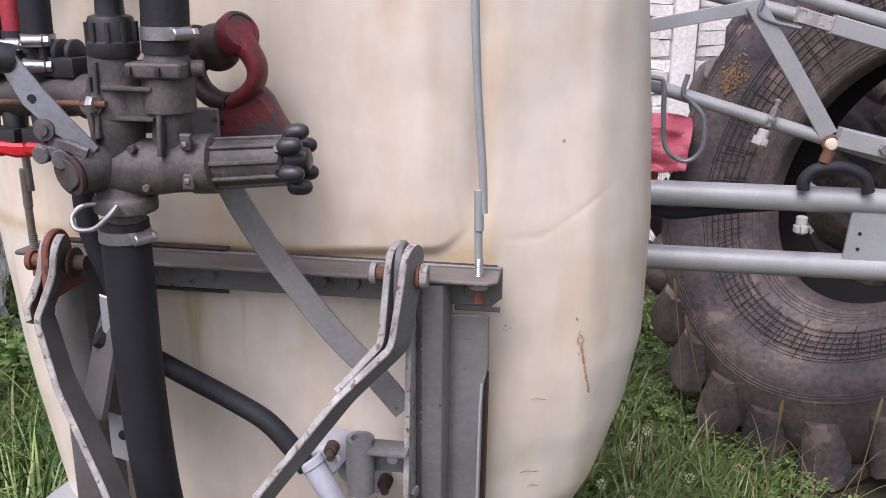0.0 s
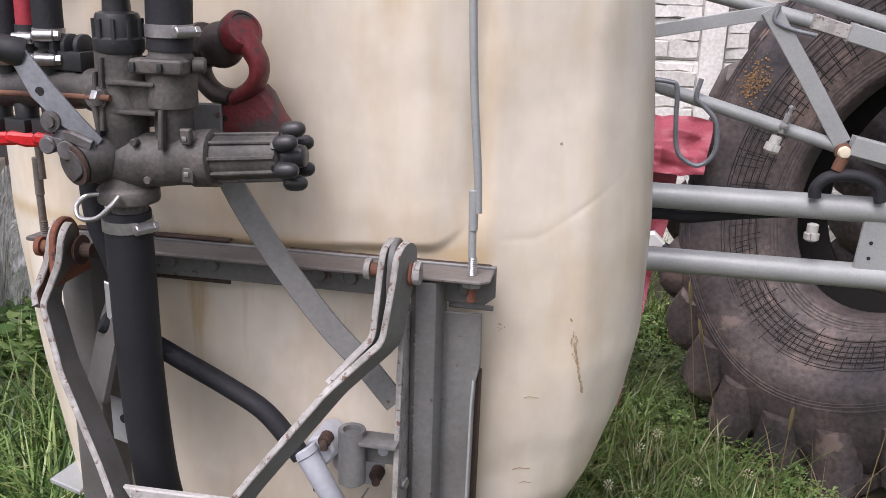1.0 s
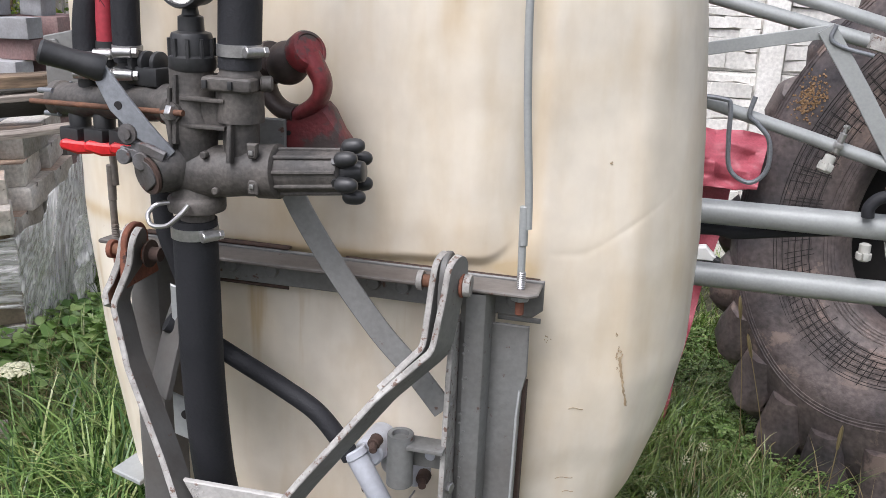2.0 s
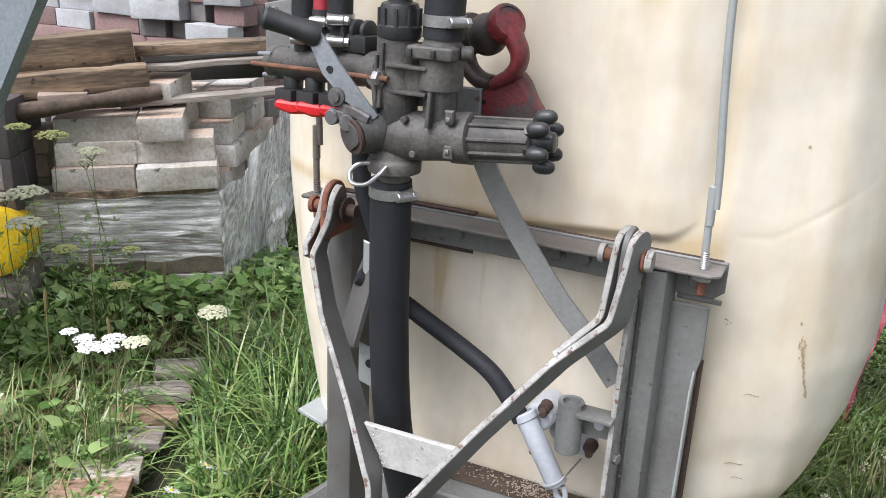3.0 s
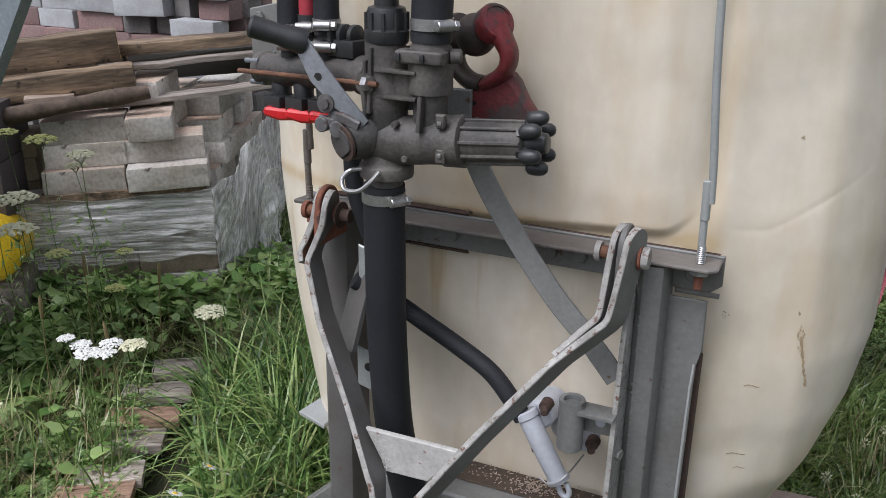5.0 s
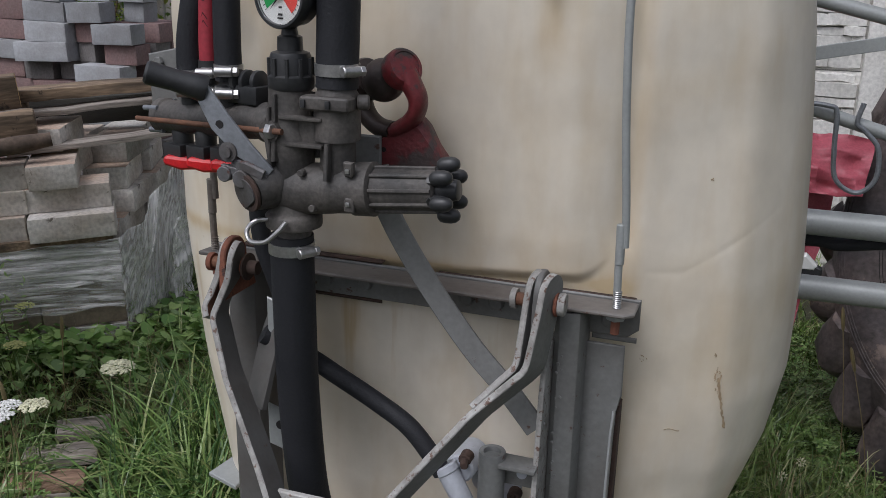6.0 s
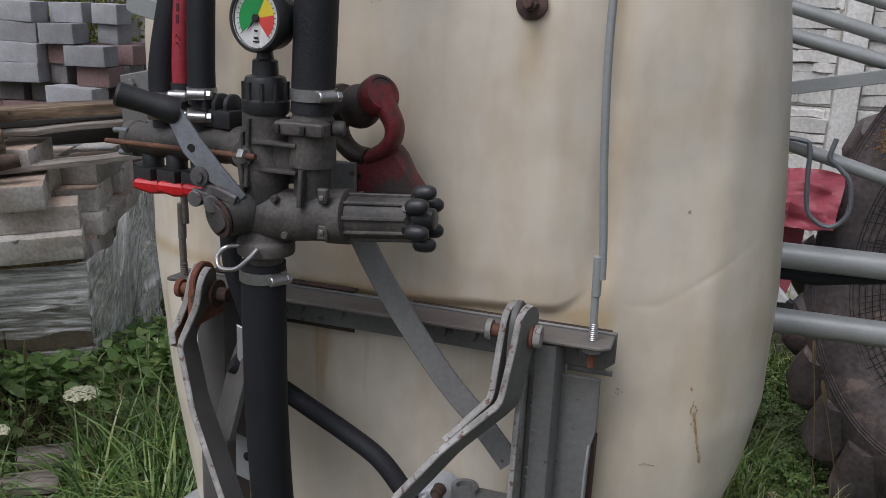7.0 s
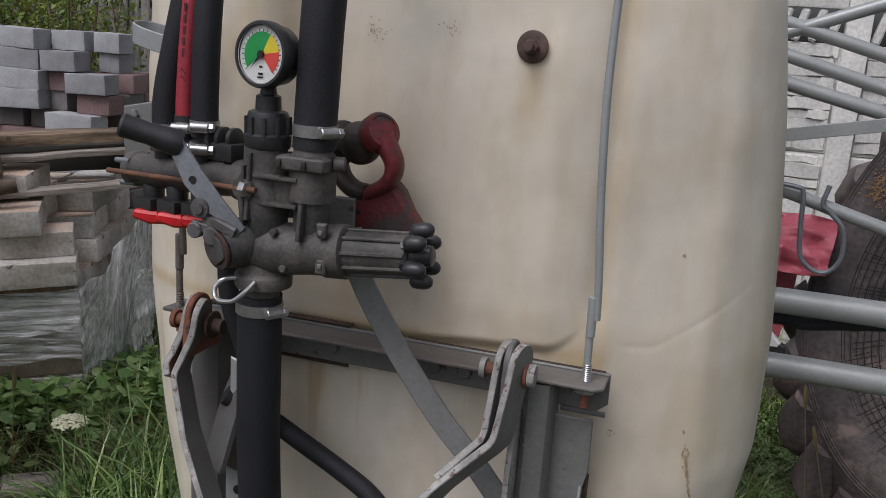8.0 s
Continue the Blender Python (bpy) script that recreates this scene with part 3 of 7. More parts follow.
# diagonal flat strap that carries the control valve
bm = B()
sweep(bm, smooth_path([(-0.268, -0.062, 1.15), (-0.256, -0.058, 1.098), (-0.211, -0.055, 1.022), (-0.154, -0.055, 0.948), (-0.111, -0.053, 0.902), (-0.074, -0.050, 0.856)], 4), slab(0.026, 0.006, 0.001), (0.25, -1, 0.15))
part("diagonal_strap", bm, GREY, sprayer)
bm = B()
plate(bm, [(-0.325, 1.14), (-0.268, 1.14), (-0.268, 1.182), (-0.325, 1.182)], 0.006, upright(-0.05))
part("valve_plate", bm, GREY, sprayer)


# coupling triangle: bent flat bars forked round the pins at the top, welded to a foot at the bottom
triangle = thing("coupling_triangle", (-0.33, -0.16, 0.6), "worn grey coupling triangle of flat bar with forked tops", "hitch triangle")


def bend(pts, r=0.010):
    """The points as straight runs with short rounded bends."""
    p = [Vector(a) for a in pts]
    out = [p[0]]
    for a, b, c in zip(p, p[1:], p[2:]):
        d1, d2 = (b - a), (c - b)
        s, e = b - d1.normalized() * min(r, d1.length * 0.4), b + d2.normalized() * min(r, d2.length * 0.4)
        out += [s, s * 0.25 + b * 0.5 + e * 0.25, e]
    return out + [p[-1]]


def arm(name, pts, hints, side=GREY, w=0.0078, d=0.040):
    """A bent flat bar with a rounded upper end; its front and top edge is worn bare."""
    path = bend(pts)
    a, b = path[0], path[1]
    u = (a - b).normalized()
    cap = [(a + u * 0.02 * s, math.sqrt(max(1 - s * s, 0.02))) for s in (1.0, 0.97, 0.9, 0.75, 0.55, 0.3)]
    pts2 = [c for c, _ in cap] + path
    secs = [slab(w, d * f, 0.0012) for _, f in cap] + [slab(w, d, 0.0012)] * len(path)
    bm = B()
    sweep(bm, pts2, secs, hints)
    ob = part(name, bm, side, triangle)
    ob.data.materials.append(WORN)
    n = len(ob.data.polygons) - 2
    for k, f in enumerate(ob.data.polygons):
        f.material_index = 1 if k >= n or k % 8 in (7, 0, 1) or (k < 48 and k % 8 in (3, 4, 5)) else 0
    return ob


arm("arm", [(-0.064, -0.060, 1.030), (-0.066, -0.062, 1.01), (-0.0745, -0.077, 0.942), (-0.128, -0.105, 0.891), (-0.205, -0.150, 0.793), (-0.281, -0.190, 0.685), (-0.291, -0.198, 0.65), (-0.293, -0.205, 0.52)], (0.28, 0.9, -0.28))
arm("fork_leaf", [(-0.081, -0.052, 1.030), (-0.083, -0.055, 1.01), (-0.0855, -0.0745, 0.9445), (-0.1305, -0.1030, 0.8960)], (0.28, 0.9, -0.28), DARKGREY)
arm("arm", [(-0.452, -0.070, 1.022), (-0.455, -0.072, 1.00), (-0.469, -0.088, 0.954), (-0.441, -0.108, 0.887), (-0.376, -0.148, 0.797), (-0.323, -0.186, 0.718), (-0.318, -0.195, 0.68), (-0.326, -0.205, 0.52)], (-0.18, 1, 0), DARKGREY)
arm("fork_leaf", [(-0.470, -0.062, 1.022), (-0.474, -0.064, 1.00), (-0.484, -0.079, 0.962), (-0.474, -0.089, 0.945)], (-0.18, 1, 0), RUST)
for x, y, z, side in ((-0.076, -0.05, 1.013, 1), (-0.462, -0.06, 1.008, -1)):
    bm = B()
    rod(bm, (x - 0.030, y, z), (x + 0.022, y, z), 0.0075)
    pin = part("pin", bm, RUST, triangle)
    bm = B()
    h = x + 0.0185
    lathe(bm, [(0, 0), (0.010, 0), (0.0128, 0.0015), (0.0130, 0.007), (0.0118, 0.0090), (0, 0.0092)] if side > 0 else [(0, 0), (0.016, 0), (0.017, 0.001), (0.017, 0.003), (0.010, 0.0035), (0.0085, 0.004), (0.0085, 0.016), (0, 0.0165)], axis((h, y, z), (h + 1, y, z)), 24)
    head = part("pin_head", bm, WORN if side > 0 else RUSTSHADOW, pin)
    bm = B()
    lathe(bm, [(0.0130, -0.003), (0.0142, -0.002), (0.0142, 0.0005), (0.0130, 0.001)], axis((h, y, z), (h + 1, y, z)), 24)
    part("washer", bm, RUSTORANGE, pin)
    bm = B()
    h = x - 0.0275
    lathe(bm, [(0, 0), (0.011, 0), (0.0115, 0.001), (0.0115, 0.006), (0.010, 0.007), (0, 0.007)], axis((h, y, z), (h - 1, y, z)), 20)
    part("nut", bm, WORN if side > 0 else RUSTORANGE, pin)
    # lug of the frame between the leaves
    bm = B()
    o = [(0.025 * math.cos(a) + 0.0, 0.025 * math.sin(a)) for a in np.linspace(-0.3, math.pi + 0.3, 20)]
    o = o + [(-0.03, -0.05), (0.045, -0.05)]
    plate(bm, o, 0.008, Matrix.Translation((x, y, z + 0.012)) @ Matrix(((0, 0, 1, 0), (1, 0, 0, 0), (0, 1, 0, 0), (0, 0, 0, 1))))
    part("frame_lug", bm, RUSTORANGE if side < 0 else DARKGREY, sprayer)
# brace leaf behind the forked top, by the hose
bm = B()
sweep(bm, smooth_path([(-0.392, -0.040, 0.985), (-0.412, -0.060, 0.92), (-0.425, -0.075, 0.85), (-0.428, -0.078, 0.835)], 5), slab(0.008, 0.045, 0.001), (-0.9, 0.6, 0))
part("brace", bm, DARKGREY, triangle)
# crossplate between the arms
bm = B()
plate(bm, [(-0.352, 0.776), (-0.222, 0.778), (-0.266, 0.724), (-0.322, 0.722)], 0.008, Matrix.Translation((0, -0.160, 0)) @ XZ)
part("cross_plate", bm, SCRAPED, triangle, "silver-grey cross plate with weld spatter")
bm = B()
for _ in range(70):
    z = random.uniform(0.724, 0.772)
    x = -0.345 + 0.45 * (0.772 - z) + abs(random.gauss(0, 0.006))
    lathe(bm, [(0.0013, 0), (0.0011, 0.0006), (0, 0.001)], axis((x, -0.164, z), (x, -1, z)), 6)
part("weld_spatter", bm, SCRAPED, triangle, kind="stuff")
bm = B()
box(bm, (-0.306, -0.193, 0.655), (0.030, 0.012, 0.050), None, 0.002)
box(bm, (-0.306, -0.195, 0.585), (0.05, 0.03, 0.06), None, 0.003)
part("foot", bm, SCRAPED, triangle, "scraped foot plate between the arms")

# lower rail and what lies on it
bm = B()
sec = [(-0.03, -0.028), (0.022, -0.028), (0.03, -0.02), (0.03, 0.02), (0.022, 0.028), (-0.03, 0.028)]
box(bm, (-0.235, -0.012, 0.597), (0.335, 0.075, 0.06), None, 0.009, 3)
rail = part("lower_rail", bm, GREY, sprayer)
bm = B()
plate(bm, [(-0.40, -0.014), (-0.072, -0.014), (-0.072, 0.035), (-0.40, 0.035)], 0.003, Matrix.Translation((0, 0, 0.6285)))
part("dirt_film", bm, material("caked_dirt", (0.085, 0.06, 0.042), 0.95, alt=(0.045, 0.034, 0.026), amount=0.9, scale=30, grain=160, bump=0.9), rail)
bm = B()
for _ in range(320):
    x, y = random.choice((random.gauss(-0.185, 0.02), random.uniform(-0.30, -0.075))), random.gauss(0.010, 0.010)
    box(bm, (x, y, 0.631 + abs(random.gauss(0, 0.0015))), (random.uniform(0.001, 0.0045), random.uniform(0.0007, 0.0016), 0.0008), Euler((0, random.uniform(-0.3, 0.3), random.uniform(0, 6))).to_matrix())
part("dry_chaff", bm, PALEWOOD, rail, kind="stuff")
# small hook lugs welded to the rail
for x in (-0.265, -0.222):
    bm = B()
    sweep(bm, smooth_path([(x, -0.055, 0.54), (x, -0.075, 0.60), (x + 0.006, -0.085, 0.625), (x + 0.016, -0.075, 0.628), (x + 0.022, -0.06, 0.60)], 5), slab(0.006, 0.022, 0.001), (1, 0, 0))
    part("hook_lug", bm, GREY, rail)
bm = B()
sweep(bm, [(-0.20, -0.055, 0.585), (-0.165, -0.05, 0.58)], slab(0.02, 0.006), (0, 0, 1))
part("peg", bm, GREY, rail)
# slanting stand leg, small step lug and lower supports
bm = B()
sweep(bm, [(-0.50, 0.06, 0.52), (-0.80, 0.11, 0.22), (-0.95, 0.13, 0.02)], slab(0.035, 0.035, 0.003), (0, 1, 0))
part("stand_leg", bm, GREY, sprayer)
bm = B()
plate(bm, [(-0.62, -0.02), (-0.56, -0.04), (-0.55, 0.06), (-0.61, 0.05)], 0.008, Matrix.Translation((0, 0.1, 0.597)))
part("step_lug", bm, SILVER, sprayer)
for x in (-0.48, -0.055):
    bm = B()
    box(bm, (x, 0.01, 0.23), (0.05, 0.05, 0.46), None, 0.004)
    part("support_leg", bm, GREY, sprayer)
    bm = B()
    box(bm, (x, 0.30, 0.42), (0.05, 0.66, 0.05), None, 0.004)
    part("floor_beam", bm, GREY, sprayer)
    bm = B()
    box(bm, (x, 0.60, 0.21), (0.05, 0.05, 0.42), None, 0.004)
    part("support_leg", bm, GREY, sprayer)

# hose bracket plates beside the suction hose
for z, x in ((0.945, -0.395), (0.80, -0.40)):
    bm = B()
    plate(bm, [(x - 0.022, z - 0.03), (x + 0.035, z - 0.045), (x + 0.035, z + 0.012), (x - 0.022, z + 0.028)], 0.004, upright(-0.06))
    br = part("hose_bracket", bm, SILVER, sprayer)
    bm = B()
    rod(bm, (x - 0.004, -0.0615, z), (x - 0.004, -0.0635, z), 0.006)
    part("bolt_hole", bm, HOLLOWDARK, br)

# drain valve of white plastic in a grey clamp arm
DV = Vector((0.008, 0, 0.028))
valve = thing("drain_valve", (-0.16, -0.02, 0.65), "white plastic drain valve hanging from a grey clamp arm", "drain valve")
bm = B()
rod(bm, (-0.199, -0.035, 0.747), (-0.143, -0.046, 0.662), 0.0140, 0.0128, 24, 0.002)
lathe(bm, [(0.0128, 0), (0.0152, 0.001), (0.0152, 0.006), (0.0128, 0.007)], axis((-0.1475, -0.0455, 0.669), (-0.143, -0.046, 0.662)), 24)
lathe(bm, [(0.0140, 0), (0.0158, 0.002), (0.0158, 0.010), (0.0140, 0.011)], axis((-0.199, -0.035, 0.747), (-0.143, -0.046, 0.662)), 24)
part("barrel", bm, WHITEPL, valve)
bm = B()
pipe(bm, [(-0.147, -0.047, 0.665), (-0.141, -0.048, 0.649), (-0.133, -0.048, 0.645), (-0.130, -0.047, 0.652), (-0.135, -0.046, 0.664)], 0.0036, 6, 10)
part("loop", bm, WHITEPL, valve)
bm = B()
rod(bm, (-0.180, 0.03, 0.735), (-0.183, -0.025, 0.738), 0.020, 0.019, 28, 0.003)
rod(bm, (-0.165, 0.03, 0.705), (-0.120, -0.01, 0.715), 0.022, 0.020, 24, 0.003)
part("body", bm, WHITEPL, valve)
bm = B()
pipe(bm, [(-0.168, -0.056, 0.668), (-0.150, -0.062, 0.666), (-0.134, -0.055, 0.680), (-0.122, -0.02, 0.694)], 0.0012, 5, 8)
part("wire", bm, ZINC, valve)
for x, z in ((-0.176, 0.752), (-0.112, 0.714), (-0.185, 0.695)):
    bm = B()
    rod(bm, (x, -0.010, z), (x, -0.026, z), 0.0088, 0.0082, 14, 0.0015)
    rod(bm, (x, -0.026, z), (x + 0.004, -0.038, z - 0.001), 0.0052, 0.005, 10, 0.001)
    part("bolt", bm, RUSTSHADOW, valve)
bm = B()
lathe(bm, [(0.0105, 0.060), (0.0105, 0.0675), (0.0155, 0.0675), (0.016, 0.066), (0.016, 0.001), (0.015, 0.0), (0.0, 0.0)], Matrix.Translation((-0.144, -0.062, 0.722)), 28)
rod(bm, (-0.144, -0.062, 0.724), (-0.144, -0.062, 0.783), 0.0112, 0.0112, 20)
box(bm, (-0.111, -0.062, 0.779), (0.044, 0.030, 0.005), None, 0.001)
box(bm, (-0.111, -0.049, 0.760), (0.044, 0.004, 0.034), None, 0.001)
part("clamp_arm", bm, GREY, valve, "grey clamp socket with a side arm")
bm = B()
rod(bm, (-0.110, -0.0515, 0.760), (-0.110, -0.0525, 0.760), 0.0062)
part("bolt_hole", bm, WHITEPL, valve)

for ob in valve.children:
    ob.location = DV + (Vector((0.014, 0, 0.006)) if ob.name.startswith(("clamp_arm", "bolt_hole")) else Vector())

# ---- control valve unit ----
unit = thing("control_valve", (-0.34, -0.12, 1.09), "dusty black plastic pressure control valve with a star knob and lever", "control valve")
Y0 = -0.12
A0, A1 = Vector((-0.362, Y0, 1.129)), Vector((-0.138, Y0, 1.149))
AD = (A1 - A0).normalized()


def along(d):
    return A0 + AD * d


# regulator barrel
bm = B()
lathe(bm, [(0.024, -0.01), (0.0275, 0.01), (0.0285, 0.03), (0.0275, 0.06), (0.0265, 0.075), (0.0265, 0.095), (0.0285, 0.096), (0.029, 0.118), (0.0245, 0.120)], axis(along(0), A1), 36)
body = part("body", bm, NYLON, unit)
# ribbed cap and star knob
bm = B()
lathe(bm, [(0.0215, 0.118), (0.0225, 0.122), (0.0215, 0.188), (0.018, 0.19)], axis(along(0), A1), 36)
F = frame_of(AD)
cap = part("cap", bm, NYLON, unit)
for k in range(9):
    a = 2 * math.pi * k / 9 + 0.2
    off = F @ Vector((math.cos(a), math.sin(a), 0))
    bm = B()
    sweep(bm, [along(0.120) + off * 0.0225, along(0.188) + off * 0.0215], slab(0.0042, 0.006, 0.001), off)
    part("rib", bm, NYLON, cap)
bm = B()
lathe(bm, [(0.013, 0.184), (0.0150, 0.188), (0.0150, 0.198), (0.0120, 0.203), (0.0105, 0.2110), (0.009, 0.2120), (0.0, 0.2120)], axis(along(0), A1), 30)
star = part("star_knob", bm, KNOB, unit, "black star knob with six rounded lobes")
for k in range(6):
    a = 2 * math.pi * k / 6 + 0.35
    off = F @ Vector((math.cos(a), math.sin(a), 0))
    bm = B()
    lathe(bm, [(0, 0), (0.0046, 0.0006), (0.0074, 0.0035), (0.0082, 0.0080), (0.0080, 0.0150), (0.0068, 0.0200), (0.0042, 0.0232), (0.0015, 0.0242), (0, 0.0243)], axis(along(0.1885) + off * 0.0252, along(0.24) + off * 0.0285), 18)
    sweep(bm, [along(0.190) + off * 0.012, along(0.191) + off * 0.0235], slab(0.009, 0.014, 0.002), AD)
    part("lobe", bm, KNOB, star)
# square-headed side tabs
for z, a in ((1.163, 1.0), (1.128, -0.6)):
    bm = B()
    o = [(-0.0055, -0.009), (0.0055, -0.009), (0.0055, 0.003), (0.0035, 0.0065), (-0.0035, 0.0065), (-0.0055, 0.003)]
    if a > 0:
        o = [(x, -y) for x, y in o]
    plate(bm, o, 0.008, upright(-0.1455) @ Matrix.Translation((-0.262, z, 0)))
    tab = part("tab", bm, NYLON, unit)
    bm = B()
    box(bm, (-0.262, -0.1502, z), (0.0048, 0.003, 0.0048), None, 0.0006)
    part("screw_head", bm, ZINC, tab)
# vertical body with bell foot
bm = B()
lathe(bm, [(0.0185, 1.062), (0.0185, 1.087), (0.027, 1.0875), (0.0305, 1.0890), (0.0312, 1.0915), (0.0312, 1.1015), (0.0300, 1.1035), (0.0262, 1.1055), (0.0235, 1.114), (0.0245, 1.128), (0.0245, 1.165), (0.026, 1.172), (0.026, 1.188), (0.0235, 1.196), (0.0225, 1.242)], Matrix.Translation((-0.342, Y0, 0)), 36)
part("upright_body", bm, NYLON, unit)
for a in (2.6, 0.4, 4.5):
    o = Vector((math.cos(a), math.sin(a), 0))
    bm = B()
    sweep(bm, [Vector((-0.342, Y0, 1.235)) + o * 0.022, Vector((-0.342, Y0, 1.165)) + o * 0.027], slab(0.005, 0.009, 0.001), o)
    part("rib", bm, NYLON, unit)
bm = B()
box(bm, (-0.318, -0.141, 1.212), (0.050, 0.010, 0.004), None, 0.001)
box(bm, (-0.318, -0.141, 1.184), (0.050, 0.010, 0.004), None, 0.001)
box(bm, (-0.318, -0.132, 1.198), (0.050, 0.006, 0.028), None, 0.001)
part("channel_bracket", bm, NYLON, unit)
bm = B()
sweep(bm, [(-0.352, -0.146, 1.222), (-0.3535, -0.147, 1.186), (-0.352, -0.1455, 1.150)], [slab(0.003, 0.008, 0.001), slab(0.006, 0.010, 0.001), slab(0.003, 0.008, 0.001)], (0, -1, 0))
part("moulded_rib", bm, NYLON, unit)
for x, z in ((-0.318, 1.155), (-0.306, 1.118)):
    bm = B()
    rod(bm, (x, -0.140, z), (x, -0.1475, z), 0.0042, 0.0038, 14, 0.0006)
    part("screw_boss", bm, NYLON, unit)
bm = B()
rod(bm, (-0.352, -0.150, 1.197), (-0.352, -0.134, 1.197), 0.0115)
part("pivot_boss", bm, NYLON, unit)
# black union nut and gauge stem
bm = B()
lathe(bm, [(0.0225, 1.238), (0.0245, 1.241), (0.0245, 1.252), (0.0215, 1.254), (0.0215, 1.272), (0.020, 1.276), (0.0135, 1.278), (0.013, 1.292), (0.009, 1.294), (0.0075, 1.302)], Matrix.Translation((-0.340, Y0, 0)), 36)
union = part("union_nut", bm, KNOB, unit)
for k in range(10):
    a = 2 * math.pi * k / 10
    o = Vector((math.cos(a), math.sin(a), 0))
    bm = B()
    sweep(bm, [Vector((-0.340, Y0, 1.248)) + o * 0.022, Vector((-0.340, Y0, 1.271)) + o * 0.022], slab(0.004, 0.005, 0.0008), o)
    part("rib", bm, KNOB, union)

# pressure gauge, facing forward and a little to its side
GC, GN = Vector((-0.336, -0.128, 1.3335)), Vector((-0.20, -0.97, 0.04)).normalized()
GM = axis(GC - GN * 0.018, GC + GN)
bm = B()
lathe(bm, [(0, 0), (0.027, 0.0), (0.030, 0.003), (0.031, 0.018), (0.0335, 0.020), (0.0335, 0.031), (0.032, 0.0335), (0.0295, 0.0335), (0.0288, 0.030), (0.0288, 0.0285), (0, 0.0285)], GM, 48)
gauge = part("pressure_gauge", bm, KNOB, unit, "round pressure gauge with green, yellow and red dial bands")
DIAL = plain("gauge_white", (0.85, 0.86, 0.84), 0.4)
GREEN, YELLOW, RED, BLACK = plain("gauge_green", (0.025, 0.36, 0.09), 0.4), plain("gauge_yellow", (0.90, 0.72, 0.05), 0.4), plain("gauge_red", (0.80, 0.09, 0.07), 0.4), plain("print_black", (0.015, 0.015, 0.015), 0.5)
GR = axis(GC - GN * 0.018, GC + GN, (0, 0, 1))
gx = GR.to_3x3() @ Vector((1, 0, 0))
gy = GR.to_3x3() @ Vector((0, 1, 0))
if gx.x < 0:
    gx = -gx
if gy.z < 0:
    gy = -gy


def on_dial(r, deg, h):
    a = radians(deg)  # clockwise from the top
    return GC + GN * (0.0105 + h) + gx * (r * math.sin(a)) + gy * (r * math.cos(a))


def sector(d0, d1, r0, r1, h, name, mat):
    bm = B()
    ds = np.linspace(d0, d1, 24)
    rows = [(bm.verts.new(on_dial(r0, d, h)), bm.verts.new(on_dial(r1, d, h))) for d in ds]
    for a, b in zip(rows, rows[1:]):
        bm.faces.new((a[0], b[0], b[1], a[1]))
    part(name, bm, mat, gauge)


bm = B()
vs = [bm.verts.new(on_dial(0.0287, d, 0.0004)) for d in range(0, 360, 8)]
bm.faces.new(vs)
part("dial", bm, DIAL, gauge)
sector(-128, 28, 0.002, 0.0225, 0.0008, "green_band", GREEN)
sector(28, 80, 0.002, 0.0225, 0.0008, "yellow_band", YELLOW)
sector(80, 140, 0.002, 0.0225, 0.0008, "red_band", RED)
bm = B()
a, b, c, d = on_dial(0.006, 40, 0.002), on_dial(0.0018, -60, 0.002), on_dial(0.020, -138, 0.002), on_dial(0.0018, 140, 0.002)
bm.faces.new([bm.verts.new(p) for p in (a, b, c, d)])
part("needle", bm, BLACK, gauge)
bm = B()
lathe(bm, [(0.004, 0), (0.004, 0.0025), (0, 0.003)], axis(on_dial(0, 0, 0.001), on_dial(0, 0, 1)), 16)
part("needle_hub", bm, BLACK, gauge)
bm = B()
for dg in range(-128, 141, 12):
    p, q = on_dial(0.0225, dg, 0.0012), on_dial(0.0252, dg, 0.0012)
    s = (q - p).cross(GN).normalized() * 0.0004
    bm.faces.new([bm.verts.new(v) for v in (p - s, q - s, q + s, p + s)])
for r, dg, w, h in ((0.019, 180, 0.006, 0.0022), (0.0225, 180, 0.008, 0.0015), (0.012, 180, 0.0045, 0.002)):
    p = on_dial(r, dg, 0.0012)
    bm.faces.new([bm.verts.new(p + gx * sx * w / 2 + gy * sy * h / 2) for sx, sy in ((-1, -1), (1, -1), (1, 1), (-1, 1))])
part("print", bm, BLACK, gauge)
glass = bpy.data.materials.new("gauge_glass")
glass.use_nodes = True
gp = glass.node_tree.nodes["Principled BSDF"]
gp.inputs["Transmission Weight"].default_value, gp.inputs["Roughness"].default_value, gp.inputs["IOR"].default_value = 1.0, 0.03, 1.3
bm = B()
lathe(bm, [(0, 0.0312), (0.0286, 0.0312), (0.0286, 0.0322), (0, 0.0322)], GM, 40, False)
pane = part("pane", bm, glass, gauge)
pane.visible_shadow = False

# second outlet with a bayonet collar
bm = B()
lathe(bm, [(0.019, 1.13), (0.019, 1.188), (0.0245, 1.189), (0.0245, 1.222), (0.023, 1.224), (0.023, 1.236), (0.0205, 1.240), (0.0205, 1.252)], Matrix.Translation((-0.287, Y0, 0)), 36)
sweep(bm, [(-0.287, -0.143, 1.188), (-0.287, -0.1475, 1.150)], slab(0.005, 0.01, 0.001), (0, -1, 0))
part("outlet", bm, NYLON, unit)
bm = B()
box(bm, (-0.289, -0.138, 1.229), (0.056, 0.022, 0.015), None, 0.005, 3)
rod(bm, (-0.262, -0.125, 1.230), (-0.250, -0.12, 1.230), 0.008, bevel=0.002)
collar = part("bayonet_collar", bm, NYLON, unit)
for x in (-0.311, -0.283):
    bm = B()
    box(bm, (x, -0.150, 1.229), (0.005, 0.004, 0.008), None, 0.0005)
    part("latch", bm, KNOB, collar)
